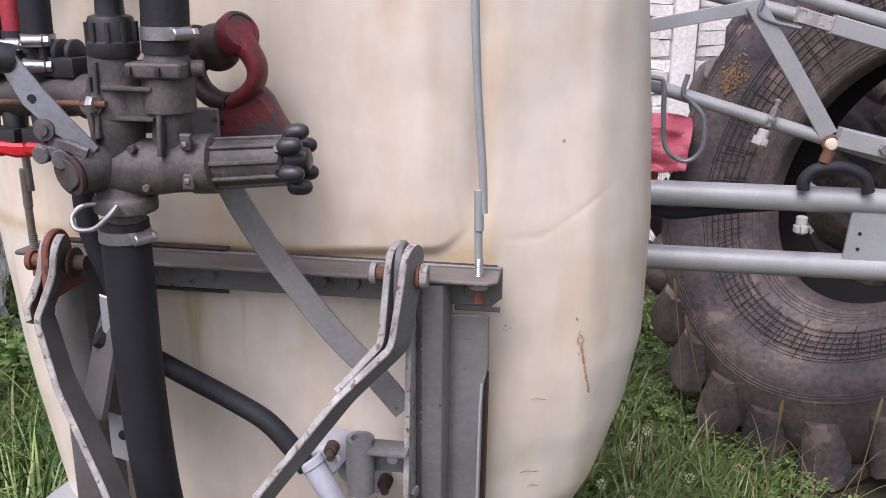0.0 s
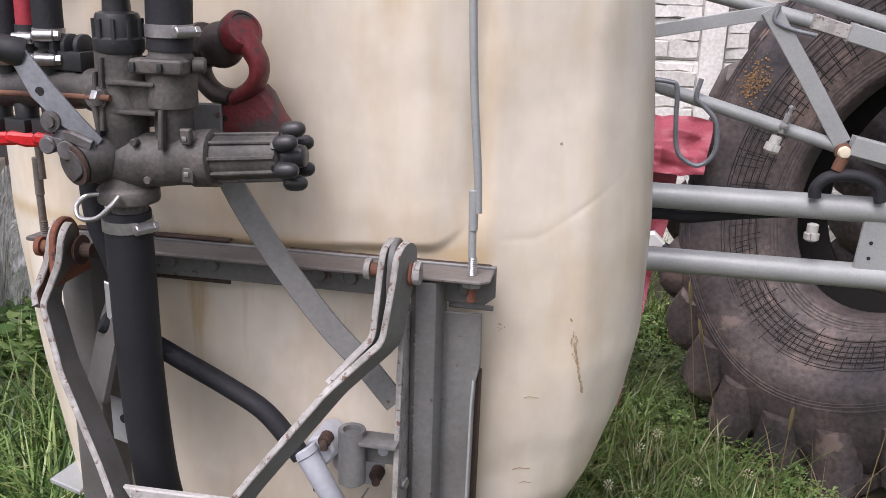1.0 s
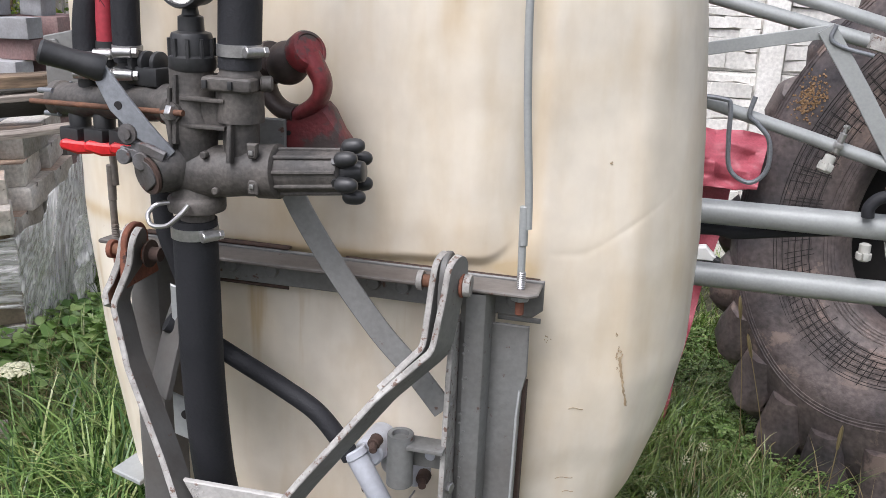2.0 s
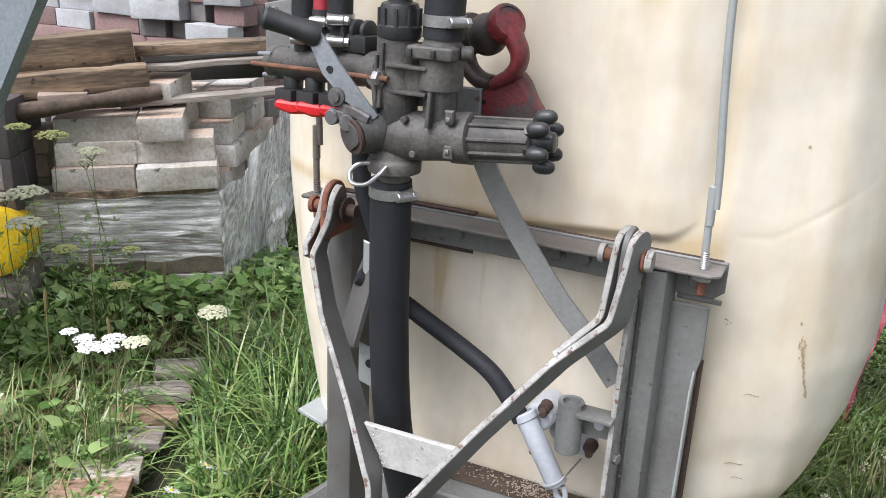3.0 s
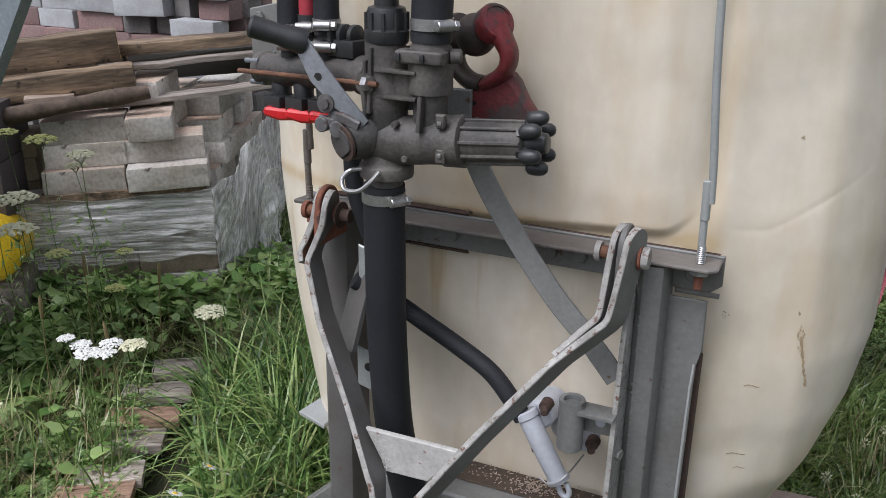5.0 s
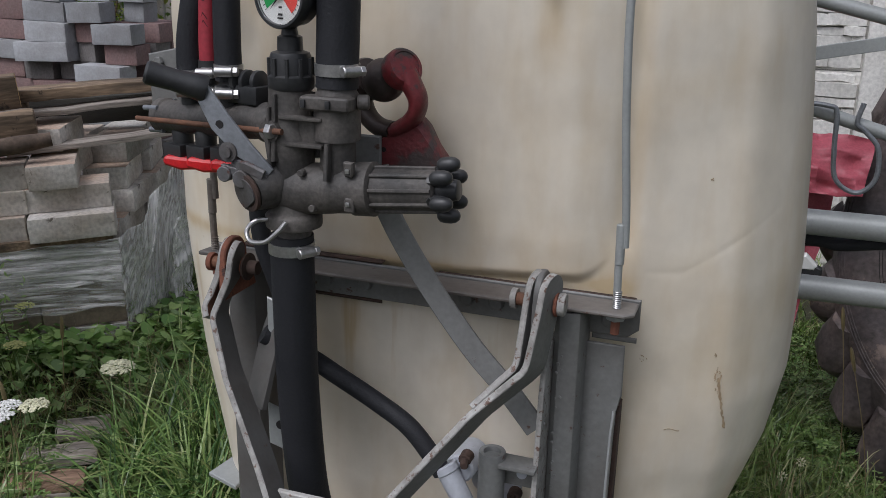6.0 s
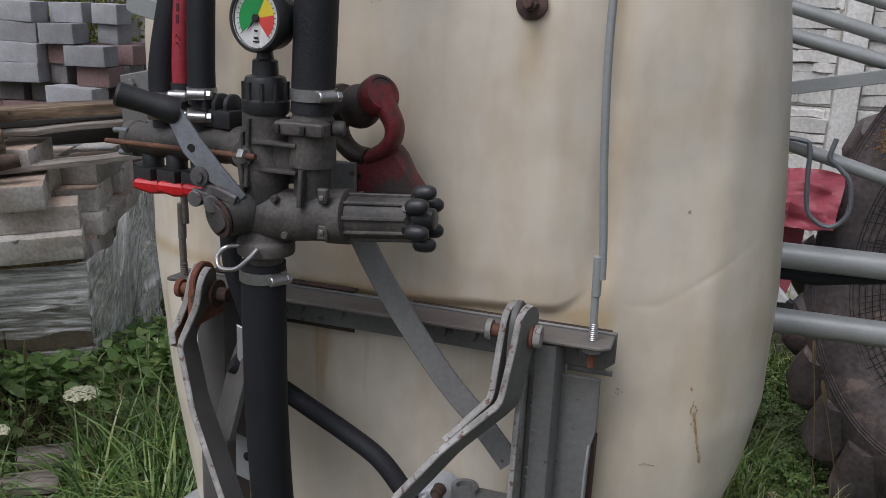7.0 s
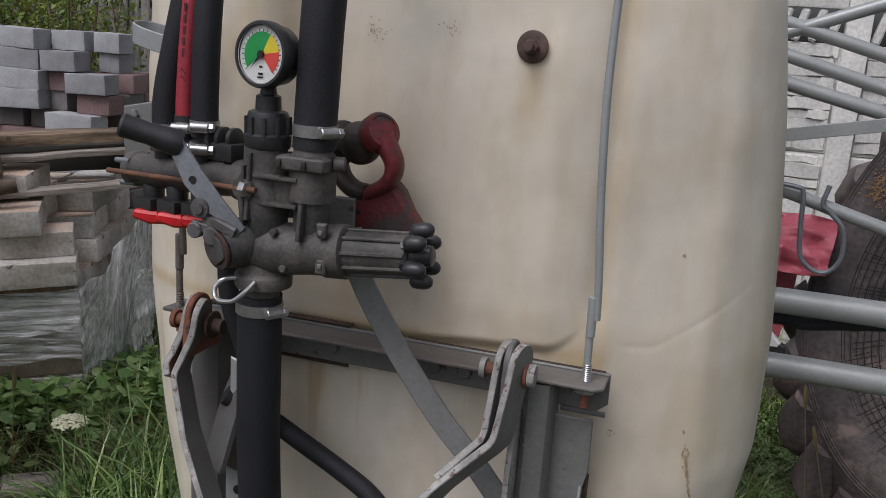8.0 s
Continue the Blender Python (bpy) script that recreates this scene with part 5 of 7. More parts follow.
def tyre_point(r, a, h):
    """A point of the tyre, its rings stretched and shifted to fit the camera's view."""
    turn = ((a + 2.4 + math.pi) % (2 * math.pi) - math.pi) / 0.6
    r -= 0.0448 * math.exp(-turn * turn) * min(max((r - 0.42) / 0.24, 0.0), 1.2)
    r = r if r < 0.588 else 0.588 + (r - 0.588) * (0.40 + 0.757 * max(0.0, -math.sin(a)))
    k = (r - 0.285) / 0.295
    low = max(0.0, -math.sin(a)) * min(max((r - 0.45) / 0.25, 0.0), 1.0)
    h += 0.116 * low  # the foot is pushed outwards to fit the camera's view
    up = 0.0774 * min(k, 1) - 0.0913 * max(r - 0.58, 0) / 0.13
    x, y = r * math.cos(a), r * math.sin(a)
    p = TM @ Vector(((0.929 + 0.003 * min(k, 1.3)) * x + 0.1324 * y - 0.0171 * k, 0.1706 * x + 1.133 * y + up, h))
    p.z = max(p.z, 0.012)
    return p


def tyre_rings(bm, prof, seg):
    rows = [[bm.verts.new(tyre_point(r, 2 * math.pi * k / seg, h)) for k in range(seg)] for r, h in prof]
    for p, q in zip(rows, rows[1:]):
        for k in range(seg):
            bm.faces.new((p[k], p[(k + 1) % seg], q[(k + 1) % seg], q[k]))
    return bm


SIDE_R = [0.303, 0.306, 0.311, 0.319, 0.328, 0.338, 0.365, 0.41, 0.45, 0.51, 0.545, 0.588, 0.626, 0.662, 0.690]
SIDE_H = [-0.14, -0.092, -0.072, -0.060, -0.056, -0.050, -0.028, -0.004, 0.010, 0.018, 0.012, -0.008, -0.045, -0.09, -0.15]
outer = list(zip(SIDE_R, SIDE_H)) + [(0.694, -0.27), (0.690, -0.36), (0.655, -0.41), (0.58, -0.44), (0.46, -0.46), (0.34, -0.45), (0.318, -0.44), (0.303, -0.42)]
bm = tyre_rings(B(), outer, 128)
carcass = part("carcass", bm, TYRE, tyre, smooth=50)
# liner far darker than the wall, with the hollow's shade in its colour
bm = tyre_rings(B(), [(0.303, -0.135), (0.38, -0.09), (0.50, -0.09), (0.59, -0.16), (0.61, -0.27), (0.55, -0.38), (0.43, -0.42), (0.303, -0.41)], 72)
part("inner_liner", bm, HOLLOWDARK, tyre)
for r in (0.322, 0.330, 0.338, 0.346, 0.372, 0.380, 0.388, 0.396, 0.404, 0.412, 0.420, 0.428, 0.436, 0.444, 0.452, 0.566, 0.576, 0.586):
    a = float(np.interp(r, SIDE_R, SIDE_H))
    bm = tyre_rings(B(), [(r - 0.0020, a - 0.003), (r - 0.0008, a + 0.0014), (r + 0.0008, a + 0.0016), (r + 0.0020, a - 0.003)], 110)
    part("sidewall_rib", bm, TYRE, carcass)
bm = B()
for k in range(150):
    a = 2 * math.pi * k / 150 + random.uniform(-0.025, 0.025)
    r0, r1 = random.uniform(0.355, 0.40), random.uniform(0.425, 0.475)
    pts = []
    for t in np.linspace(0, 1, 5):
        r = r0 + (r1 - r0) * t
        pts.append(tyre_point(r, a + 0.02 * t, float(np.interp(r, SIDE_R, SIDE_H)) + 0.0012))
    sweep(bm, pts, slab(0.0018, 0.002, 0.0002), tuple(-TN))
part("sidewall_cracks", bm, HOLLOWDARK, carcass, kind="stuff")
for r in (0.376, 0.392, 0.408, 0.424, 0.440, 0.456, 0.464):
    a = float(np.interp(r, SIDE_R, SIDE_H)) + 0.0004
    bm = tyre_rings(B(), [(r - 0.0012, a - 0.001), (r - 0.0008, a + 0.0010), (r + 0.0008, a + 0.0010), (r + 0.0012, a - 0.001)], 110)
    part("crack_ring", bm, HOLLOWDARK, carcass)
NL = 24
for k in range(NL):
    for side in (0, 1):
        a0 = 2 * math.pi * (k + 0.5 * side) / NL - 2.478
        pts, secs, hs = [], [], []
        ts = [-0.42, -0.24, -0.10] + list(np.linspace(0, 1, 7))
        for t in ts:
            if t < 0:
                r = 0.668 + 0.13 * t
                ax = float(np.interp(r, SIDE_R, SIDE_H)) + 0.004
                ax = ax if side == 0 else -0.54 - ax
                a, h, w = a0 + 0.10 * t, 0.030 + 0.09 * (t + 0.42), 0.095 + 0.12 * (t + 0.42)
                up = Vector((0.7 * math.cos(a), 0.7 * math.sin(a), 0.7 if side == 0 else -0.7))
                rr = r + 0.004
            else:
                ax = (-0.095 - 0.17 * t) if side == 0 else (-0.425 + 0.17 * t)
                a, h, w = a0 + 0.20 * t, 0.054 - 0.012 * t, 0.150 - 0.060 * t
                rr = 0.690 + h / 2 - 0.014
                up = Vector((math.cos(a), math.sin(a), 0.25 * (1 - t) * (1 if side == 0 else -1)))
            pts.append(tyre_point(rr, a, ax))
            hs.append(tuple(TM.to_3x3() @ up))
            secs.append([(-w / 2, -h / 2), (w / 2, -h / 2), (w / 2 - 0.012, h / 2 - 0.014), (w / 2 - 0.030, h / 2), (-w / 2 + 0.030, h / 2), (-w / 2 + 0.012, h / 2 - 0.014)])
        bm = B()
        sweep(bm, pts, secs, hs)
        part("tread_lug", bm, TYRE, tyre, smooth=55)
# straw-coloured clump of dried mud stuck to the sidewall
bm = B()
MUD = material("dried_mud", (0.24, 0.15, 0.075), 0.95, alt=(0.14, 0.085, 0.045), amount=0.9, scale=70, grain=240, bump=0.8)
for _ in range(260):
    a, r = 2.69 + random.gauss(0, 0.045), 0.518 + random.gauss(0, 0.02)
    c = tyre_point(r, a, float(np.interp(r, SIDE_R, SIDE_H)))
    box(bm, c, (random.uniform(0.002, 0.006),) * 3, Euler((random.random() * 3, random.random() * 3, 0)).to_matrix())
part("dried_mud", bm, MUD, tyre, kind="stuff")
# a second copy, added crosswise to close and darken the first tyre's hole
rear = copy_thing(tyre, Matrix.Translation(tyre.location + Vector((TN.x, TN.y, 0)) * 1.24 - TU * 0.05) @ Matrix.Rotation(radians(94), 4, "Z"))
rear["label"] = "added tractor tyre that darkens the hole of the worn one"


# ---- crumpled red tarpaulin beside the tyre ----
def crumple(name, corner, u, v, n, amp, freq, mat, label, category, thick=0.004, seed=0.0):
    bm = B()
    c, u, v = Vector(corner), Vector(u), Vector(v)
    w = u.cross(v).normalized()
    vs = {}
    for s in (0, 1):
        for i in range(n + 1):
            for j in range(n + 1):
                p = c + u * (i / n) + v * (j / n)
                d = amp * (noise.noise(p * freq + Vector((seed, 0, 0))) + 0.45 * noise.noise(p * freq * 2.7 + Vector((0, seed, 0))) + 0.2 * abs(noise.noise(p * freq * 6)))
                q = p + w * d + u.normalized() * 0.4 * amp * noise.noise(p * freq * 0.8 + Vector((7, seed, 1)))
                vs[s, i, j] = bm.verts.new(q + w * thick * s)
    for i in range(n):
        for j in range(n):
            bm.faces.new((vs[0, i, j], vs[0, i + 1, j], vs[0, i + 1, j + 1], vs[0, i, j + 1]))
            bm.faces.new((vs[1, i, j], vs[1, i, j + 1], vs[1, i + 1, j + 1], vs[1, i + 1, j]))
    rim = [(i, 0) for i in range(n)] + [(n, j) for j in range(n)] + [(i, n) for i in range(n, 0, -1)] + [(0, j) for j in range(n, 0, -1)]
    for k in range(len(rim)):
        a, b = rim[k], rim[(k + 1) % len(rim)]
        bm.faces.new((vs[0, a[0], a[1]], vs[0, b[0], b[1]], vs[1, b[0], b[1]], vs[1, a[0], a[1]]))
    return single(name, bm, mat, label, category, smooth=50)


tarp = crumple("tarpaulin", (-0.285, 1.62, 0.0), (0.495, -0.02, 0.0), (0.135, 0.10, 0.85), 40, 0.05, 6.0, REDCLOTH, "crumpled faded red tarpaulin propped behind the tank", "tarpaulin")
crumple("tarpaulin", (-0.15, 1.60, 0.80), (0.535, -0.02, -0.015), (0.01, 0.06, 0.155), 40, 0.065, 9.0, REDCLOTH, "folded upper flap of the faded red tarpaulin", "tarpaulin", seed=3.0)
bm = B()
plate(bm, [(0.24, 0.585), (0.30, 0.585), (0.305, 0.60), (0.275, 0.63), (0.24, 0.625)], 0.03, upright(1.56), 0.006)
wp = part("white_scrap", bm, plain("white_scrap", (0.7, 0.7, 0.68), 0.45), tarp, "white plastic scrap with a black edge")
bm = B()
plate(bm, [(0.24, 0.57), (0.318, 0.57), (0.318, 0.592), (0.30, 0.60), (0.24, 0.584)], 0.03, upright(1.562), 0.004)
part("black_edge", bm, KNOB, wp)

# ---- plank under the sprayer ----
bm = B()
m = Euler((0, 0, radians(6))).to_matrix()
box(bm, (-0.05, 0.60, 0.275), (1.5, 0.12, 0.04), m, 0.004)
single("plank", bm, PALEWOOD, "pale weathered plank lying under the sprayer", "plank")

# ---- concrete fence ----
YF = 3.32


def fence_panel(x0, x1, z0, z1, seed):
    """One concrete fence panel: a backing slab and rows of rough stones in relief."""
    rnd = random.Random(seed)
    bm = B()
    box(bm, ((x0 + x1) / 2, YF + 0.02, (z0 + z1) / 2), (x1 - x0, 0.03, z1 - z0 - 0.004), None, 0.003)
    panel = part("panel", bm, FENCE, fence)
    z = z0 + 0.012
    while z < z1 - 0.03:
        h = min(rnd.uniform(0.035, 0.075), z1 - 0.008 - z)
        x = x0 + 0.01 - rnd.uniform(0, 0.1)
        while x < x1 - 0.02:
            w = rnd.uniform(0.12, 0.34)
            a, b = max(x, x0 + 0.01), min(x + w, x1 - 0.01)
            if b - a > 0.03:
                bm = B()
                d = rnd.uniform(0.010, 0.028)
                vs = []
                for zz in (z + 0.004, z + h - 0.002):
                    for f in (0, 0.33, 0.66, 1):
                        vs.append(bm.verts.new((a + (b - a) * f, YF + 0.006 - d * rnd.uniform(0.6, 1.25), zz + rnd.uniform(-0.006, 0.006))))
                bk = [bm.verts.new((a - 0.004 if f == 0 else b + 0.004, YF + 0.008, zz)) for zz in (z, z + h) for f in (0, 1)]
                for k in range(3):
                    bm.faces.new((vs[k], vs[k + 1], vs[k + 5], vs[k + 4]))
                bm.faces.new((bk[0], bk[1], vs[3], vs[2], vs[1], vs[0]))
                bm.faces.new((bk[2], vs[4], vs[5], vs[6], vs[7], bk[3]))
                bm.faces.new((bk[0], vs[0], vs[4], bk[2]))
                bm.faces.new((bk[1], bk[3], vs[7], vs[3]))
                part("stone", bm, FENCE, panel, smooth=20)
            x += w
        z += h


fence = thing("fence", (0, YF, 0), "white painted concrete panel fence with stone relief", "fence", kind="structure")
POSTX = [-1.51, 0.53, 2.57, 4.61]
for x in POSTX:
    bm = B()
    box(bm, (x, YF, 0.82), (0.10, 0.11, 1.64), None, 0.008)
    part("fence_post", bm, FENCE, fence)
for k, (a, b) in enumerate(zip(POSTX, POSTX[1:])):
    for r in range(3):
        seen = (a < 0.6 and b > 0.2) or (a > 0 and a < 1)
        if seen:
            fence_panel(a + 0.05, b - 0.05, 0.47 * r, 0.47 * (r + 1), 10 * k + r)
        else:
            bm = B()
            box(bm, ((a + b) / 2, YF + 0.01, 0.47 * r + 0.235), (b - a - 0.1, 0.05, 0.465), None, 0.01)
            part("panel", bm, FENCE, fence)
    bm = B()
    box(bm, ((a + b) / 2, YF, 1.585), (b - a - 0.1, 0.06, 0.07), None, 0.01)
    part("top_rail", bm, FENCE, fence)
    for i in range(28):
        x = a + 0.09 + (b - a - 0.18) * i / 27
        bm = B()
        box(bm, (x, YF, 1.48), (0.035, 0.05, 0.14), Euler((0, 0.25, 0)).to_matrix(), 0.008, 1)
        part("baluster", bm, FENCE, fence)

# ---- pallet stack of concrete blocks in torn film ----
SY = radians(36)
STACKTILT = 0.042  # tilt along the front, chosen to fit its slopes in the camera's view
SU, SW, SC = Vector((-math.cos(SY), -math.sin(SY), 0)), Vector((-math.sin(SY), math.cos(SY), 0)), Vector((-1.93, 1.48, 0))
SROT = Matrix((-SU, SW, Vector((0, 0, 1)))).transposed() @ Matrix.Rotation(-STACKTILT, 3, 'Y')


def stack_at(u, off, z):
    """A place on the stack: u to its far end along the front, off to the back, z up."""
    return SC + SU * u + SW * off + Vector((0, 0, z + 0.012 - STACKTILT * u))


def rough_box(w, d, h, seed, amp=0.004):
    """A moulded block with knocked edges."""
    rnd = random.Random(seed)
    bm = B()
    box(bm, (0, 0, 0), (w, d, h), None, 0.003, 2)
    bmesh.ops.subdivide_edges(bm, edges=[e for e in bm.edges if e.calc_length() > 0.06], cuts=2, use_grid_fill=True)
    for v in bm.verts:
        n = noise.noise(v.co * 28 + Vector((seed, 0, 0)))
        v.co += v.co.normalized() * amp * n
        if rnd.random() < 0.03:
            v.co *= 0.985
    return bm


BLOCKS = [bake(rough_box(0.275, 0.155, 0.083, 11 + k), "concrete_block", 40) for k in range(3)]
for me in BLOCKS[:2]:  # two in three lie with their brown facing upwards
    me.materials.append(CONCRETE)
    me.materials.append(FACING)
    for face in me.polygons:
        face.material_index = int(face.normal.z > 0.8)


def put(name, mesh, mat, at, turn, label, category, group, tilt=0.0):
    ob = new(name, mesh.copy() if mesh.users and mesh.materials and mesh.materials[0] != mat else mesh)
    if not ob.data.materials:
        ob.data.materials.append(mat)
    ob.matrix_world = Matrix.Translation(at) @ turn.to_4x4() @ Euler((tilt, 0, 0)).to_matrix().to_4x4()
    return tagged(ob, label, category, group)


def block(u, off, z, turned=False, yaw=0.0, old=False, k=0):
    if off > 0.3:  # the side rows are swung outwards to fit the camera's view
        u, yaw = u - 0.24 * (off - 0.12), yaw - 0.22
    m = SROT @ Euler((0, 0, yaw + (math.pi / 2 if turned else 0))).to_matrix()
    return put("concrete_block", BLOCKS[k % 3] if not old else OLDB[k % 2], OLDCONC if old else CONCRETE, stack_at(u, off, z), m, "brown mossy concrete block in a pallet stack" if old else "grey concrete block in a loose pallet stack", "block", "stacked blocks")


OLDB = [bake(rough_box(0.275, 0.155, 0.083, 31 + k), "concrete_block", 40) for k in range(2)]
h = 0.0445 * 2
# lower rows behind the film, then the three open rows
n = 0
for r, z in enumerate((0.145, 0.232, 0.319, 0.395)):
    for u in (0.14, 0.42, 0.70):
        block(u, 0.09, z, old=r < 2, k=n)
        n += 1
    for off in (0.33, 0.62):
        block(0.085, off, z, True, k=n)
        n += 1
for u, off, z, t, yaw in ((0.145, 0.03, 0.478, False, 0.03), (0.43, 0.07, 0.478, False, 0.0), (0.16, 0.11, 0.562, False, 0.05), (0.42, 0.10, 0.562, False, -0.02), (0.20, 0.13, 0.646, True, 0.04), (0.42, 0.11, 0.646, False, 0.03)):
    block(u, off, z, t, yaw, k=n)
    n += 1
for u, off, z in ((0.06, 0.40, 0.478), (0.05, 0.66, 0.478), (0.10, 0.42, 0.562), (0.09, 0.70, 0.562), (0.24, 0.40, 0.646), (0.10, 0.50, 0.646), (0.12, 0.78, 0.646), (0.30, 0.62, 0.646)):
    block(u, off, z, True, random.uniform(-0.06, 0.06), k=n)
    n += 1
for z in (0.34, 0.425, 0.51, 0.595):
    block(0.74 + random.uniform(-0.01, 0.01), 0.17, z, False, 0.0, True, n)
    n += 1
block(0.28, 0.34, 0.732, True, 0.03, k=1)

# pallet under the stack
pallet = thing("pallet", stack_at(0.4, 0.4, 0.0), "weathered wooden pallet under the stack of blocks", "pallet")
for off in (0.04, 0.25, 0.45, 0.66, 0.86):
    bm = B()
    box(bm, stack_at(0.43, off, 0.092), (0.96, 0.10, 0.02), SROT, 0.002)
    part("deck_board", bm, GREYWOOD, pallet)
for u in (0.03, 0.43, 0.86):
    bm = B()
    box(bm, stack_at(u, 0.45, 0.045), (0.09, 0.92, 0.075), SROT, 0.004)
    part("bearer", bm, GREYWOOD, pallet)
bm = B()
box(bm, stack_at(0.30, 0.0, 0.425), (0.56, 0.05, 0.03), SROT, 0.003)
single("board", bm, TIMBER, "brown edge board under the open block rows", "board")

# stretch film round the lower rows
def film_material(name, along, low, high):
    """Cloudy stretch film: streaks pulled out along one way, milky where it is doubled."""
    m = bpy.data.materials.new(name)
    m.use_nodes = True
    n, l = m.node_tree.nodes, m.node_tree.links
    p = n["Principled BSDF"]
    p.inputs["Base Color"].default_value, p.inputs["Roughness"].default_value = (0.92, 0.91, 0.90, 1), 0.20
    co, turn, pull = n.new("ShaderNodeTexCoord"), n.new("ShaderNodeMapping"), n.new("ShaderNodeMapping")
    turn.inputs["Rotation"].default_value = Vector(along).rotation_difference(Vector((1, 0, 0))).to_euler()
    pull.inputs["Scale"].default_value = (1.3, 26, 26)
    l.new(co.outputs["Object"], turn.inputs["Vector"])
    l.new(turn.outputs["Vector"], pull.inputs["Vector"])
    streak, cloud, sr, cr, mul, bump = n.new("ShaderNodeTexNoise"), n.new("ShaderNodeTexNoise"), n.new("ShaderNodeMapRange"), n.new("ShaderNodeMapRange"), n.new("ShaderNodeMath"), n.new("ShaderNodeBump")
    streak.inputs["Scale"].default_value, streak.inputs["Detail"].default_value, streak.inputs["Distortion"].default_value = 4, 8, 0.5
    cloud.inputs["Scale"].default_value, cloud.inputs["Detail"].default_value = 7, 4
    l.new(pull.outputs["Vector"], streak.inputs["Vector"])
    l.new(co.outputs["Object"], cloud.inputs["Vector"])
    for r, lo, hi, t0, t1 in ((sr, 0.40, 0.62, low, high), (cr, 0.35, 0.62, 0.45, 1.0)):
        r.inputs["From Min"].default_value, r.inputs["From Max"].default_value, r.inputs["To Min"].default_value, r.inputs["To Max"].default_value = lo, hi, t0, t1
    l.new(streak.outputs["Fac"], sr.inputs["Value"])
    l.new(cloud.outputs["Fac"], cr.inputs["Value"])
    mul.operation = "MULTIPLY"
    l.new(sr.outputs["Result"], mul.inputs[0])
    l.new(cr.outputs["Result"], mul.inputs[1])
    l.new(mul.outputs[0], p.inputs["Alpha"])
    bump.inputs["Strength"].default_value, bump.inputs["Distance"].default_value = 0.8, 0.010
    l.new(streak.outputs["Fac"], bump.inputs["Height"])
    l.new(bump.outputs["Normal"], p.inputs["Normal"])
    return m


wrap = thing("stretch_film", stack_at(0.43, 0.4, 0.0), "torn cloudy stretch film wound round the stacked blocks", "plastic film")
film = film_material("stretch_film", SU, 0.10, 0.72)
film_side = film_material("gathered_film", SW * 0.55 + Vector((0, 0, 0.83)), 0.22, 0.88)


def film_sheet(name, path, z0, z1, nu, nv, pull, fold, label, mat):
    """A wrapped sheet: path gives (u, off) along its run; it wrinkles and gathers."""
    bm = B()
    pts = [Vector(p) for p in path]
    seg = [0.0]
    for a, b in zip(pts, pts[1:]):
        seg.append(seg[-1] + (b - a).length)
    rows = []
    for i in range(nu + 1):
        s = seg[-1] * i / nu
        k = max(j for j in range(len(seg)) if seg[j] <= s + 1e-9)
        k = min(k, len(pts) - 2)
        f = (s - seg[k]) / (seg[k + 1] - seg[k])
        p = pts[k].lerp(pts[k + 1], f)
        d = (pts[k + 1] - pts[k]).normalized()
        nrm = Vector((-d.y, d.x))
        row = []
        for j in range(nv + 1):
            t = j / nv
            top = z1 + 0.02 * noise.noise((s * 5, 2, 0)) + fold * 0.6 * (s / seg[-1]) + 0.05 * fold * noise.noise((s * 9, 5, 0))
            bot = z0 + (0.04 if fold else 0.018) * noise.noise((s * 7, 9, 0))
            z = bot + (top - bot) * t
            wob = 0.012 * noise.noise((s * 5, z * 7, 5))
            if fold == 0:
                wob += 0.009 * (0.5 - abs(noise.noise((s * 2.2 + z * 2.0, z * 26, 1.0)))) + 0.004 * noise.noise((s * 4, z * 60, 3.0))
            else:  # folds run up from the corner of the pallet
                c, g = s * 0.83 - z * 0.55, s * 0.55 + z * 0.83
                wob += 0.030 * (0.5 - abs(noise.noise((c * 15, g * 2.2, 4.0)))) + 0.012 * (0.5 - abs(noise.noise((c * 38, g * 3, 8.0)))) + 0.034 * noise.noise((c * 7, g * 3, 2))
            belly = pull * math.sin(math.pi * t)
            q = stack_at(p.x, p.y, z) + (SU * nrm.x + SW * nrm.y) * (wob + belly)
            row.append(bm.verts.new(q))
        rows.append(row)
    for a, b in zip(rows, rows[1:]):
        for j in range(nv):
            bm.faces.new((a[j], b[j], b[j + 1], a[j + 1]))
    ob = part(name, bm, mat, wrap, label, smooth=28 if fold else 60)
    md = ob.modifiers.new("thickness", "SOLIDIFY")
    md.thickness = 0.0012
    return ob


film_sheet("inner_turn", [(0.86, -0.022), (0.0, -0.022)], 0.17, 0.405, 90, 60, -0.006, 0.0, "", film)
film_sheet("outer_turn", [(0.86, -0.030), (0.0, -0.034)], 0.265, 0.42, 90, 50, -0.004, 0.0, "milky doubled film", film)
film_sheet("lower_strip", [(0.80, -0.034), (0.0, -0.036)], 0.065, 0.118, 90, 20, 0.004, 0.0, "", film)
film_sheet("loose_side", [(0.015, -0.035), (-0.04, 0.08), (-0.17, 0.45), (-0.27, 0.92)], 0.05, 0.42, 170, 60, 0.012, 0.42, "loose gathered film in long folds", film_side)
crumple("stretch_film", stack_at(-0.16, 0.20, 0.04), SW * 0.14 - SU * 0.07, SW * 0.02 - SU * 0.02 + Vector((0, 0, 0.36)), 34, 0.035, 13.0, film_side, "gathered strip of loose stretch film hanging down", "plastic film", 0.002, 3.0)


BARK = material("dark_bark", (0.14, 0.10, 0.075), 0.92, alt=(0.06, 0.045, 0.035), amount=0.9, scale=18, grain=60, bump=0.9, fine=0.3)
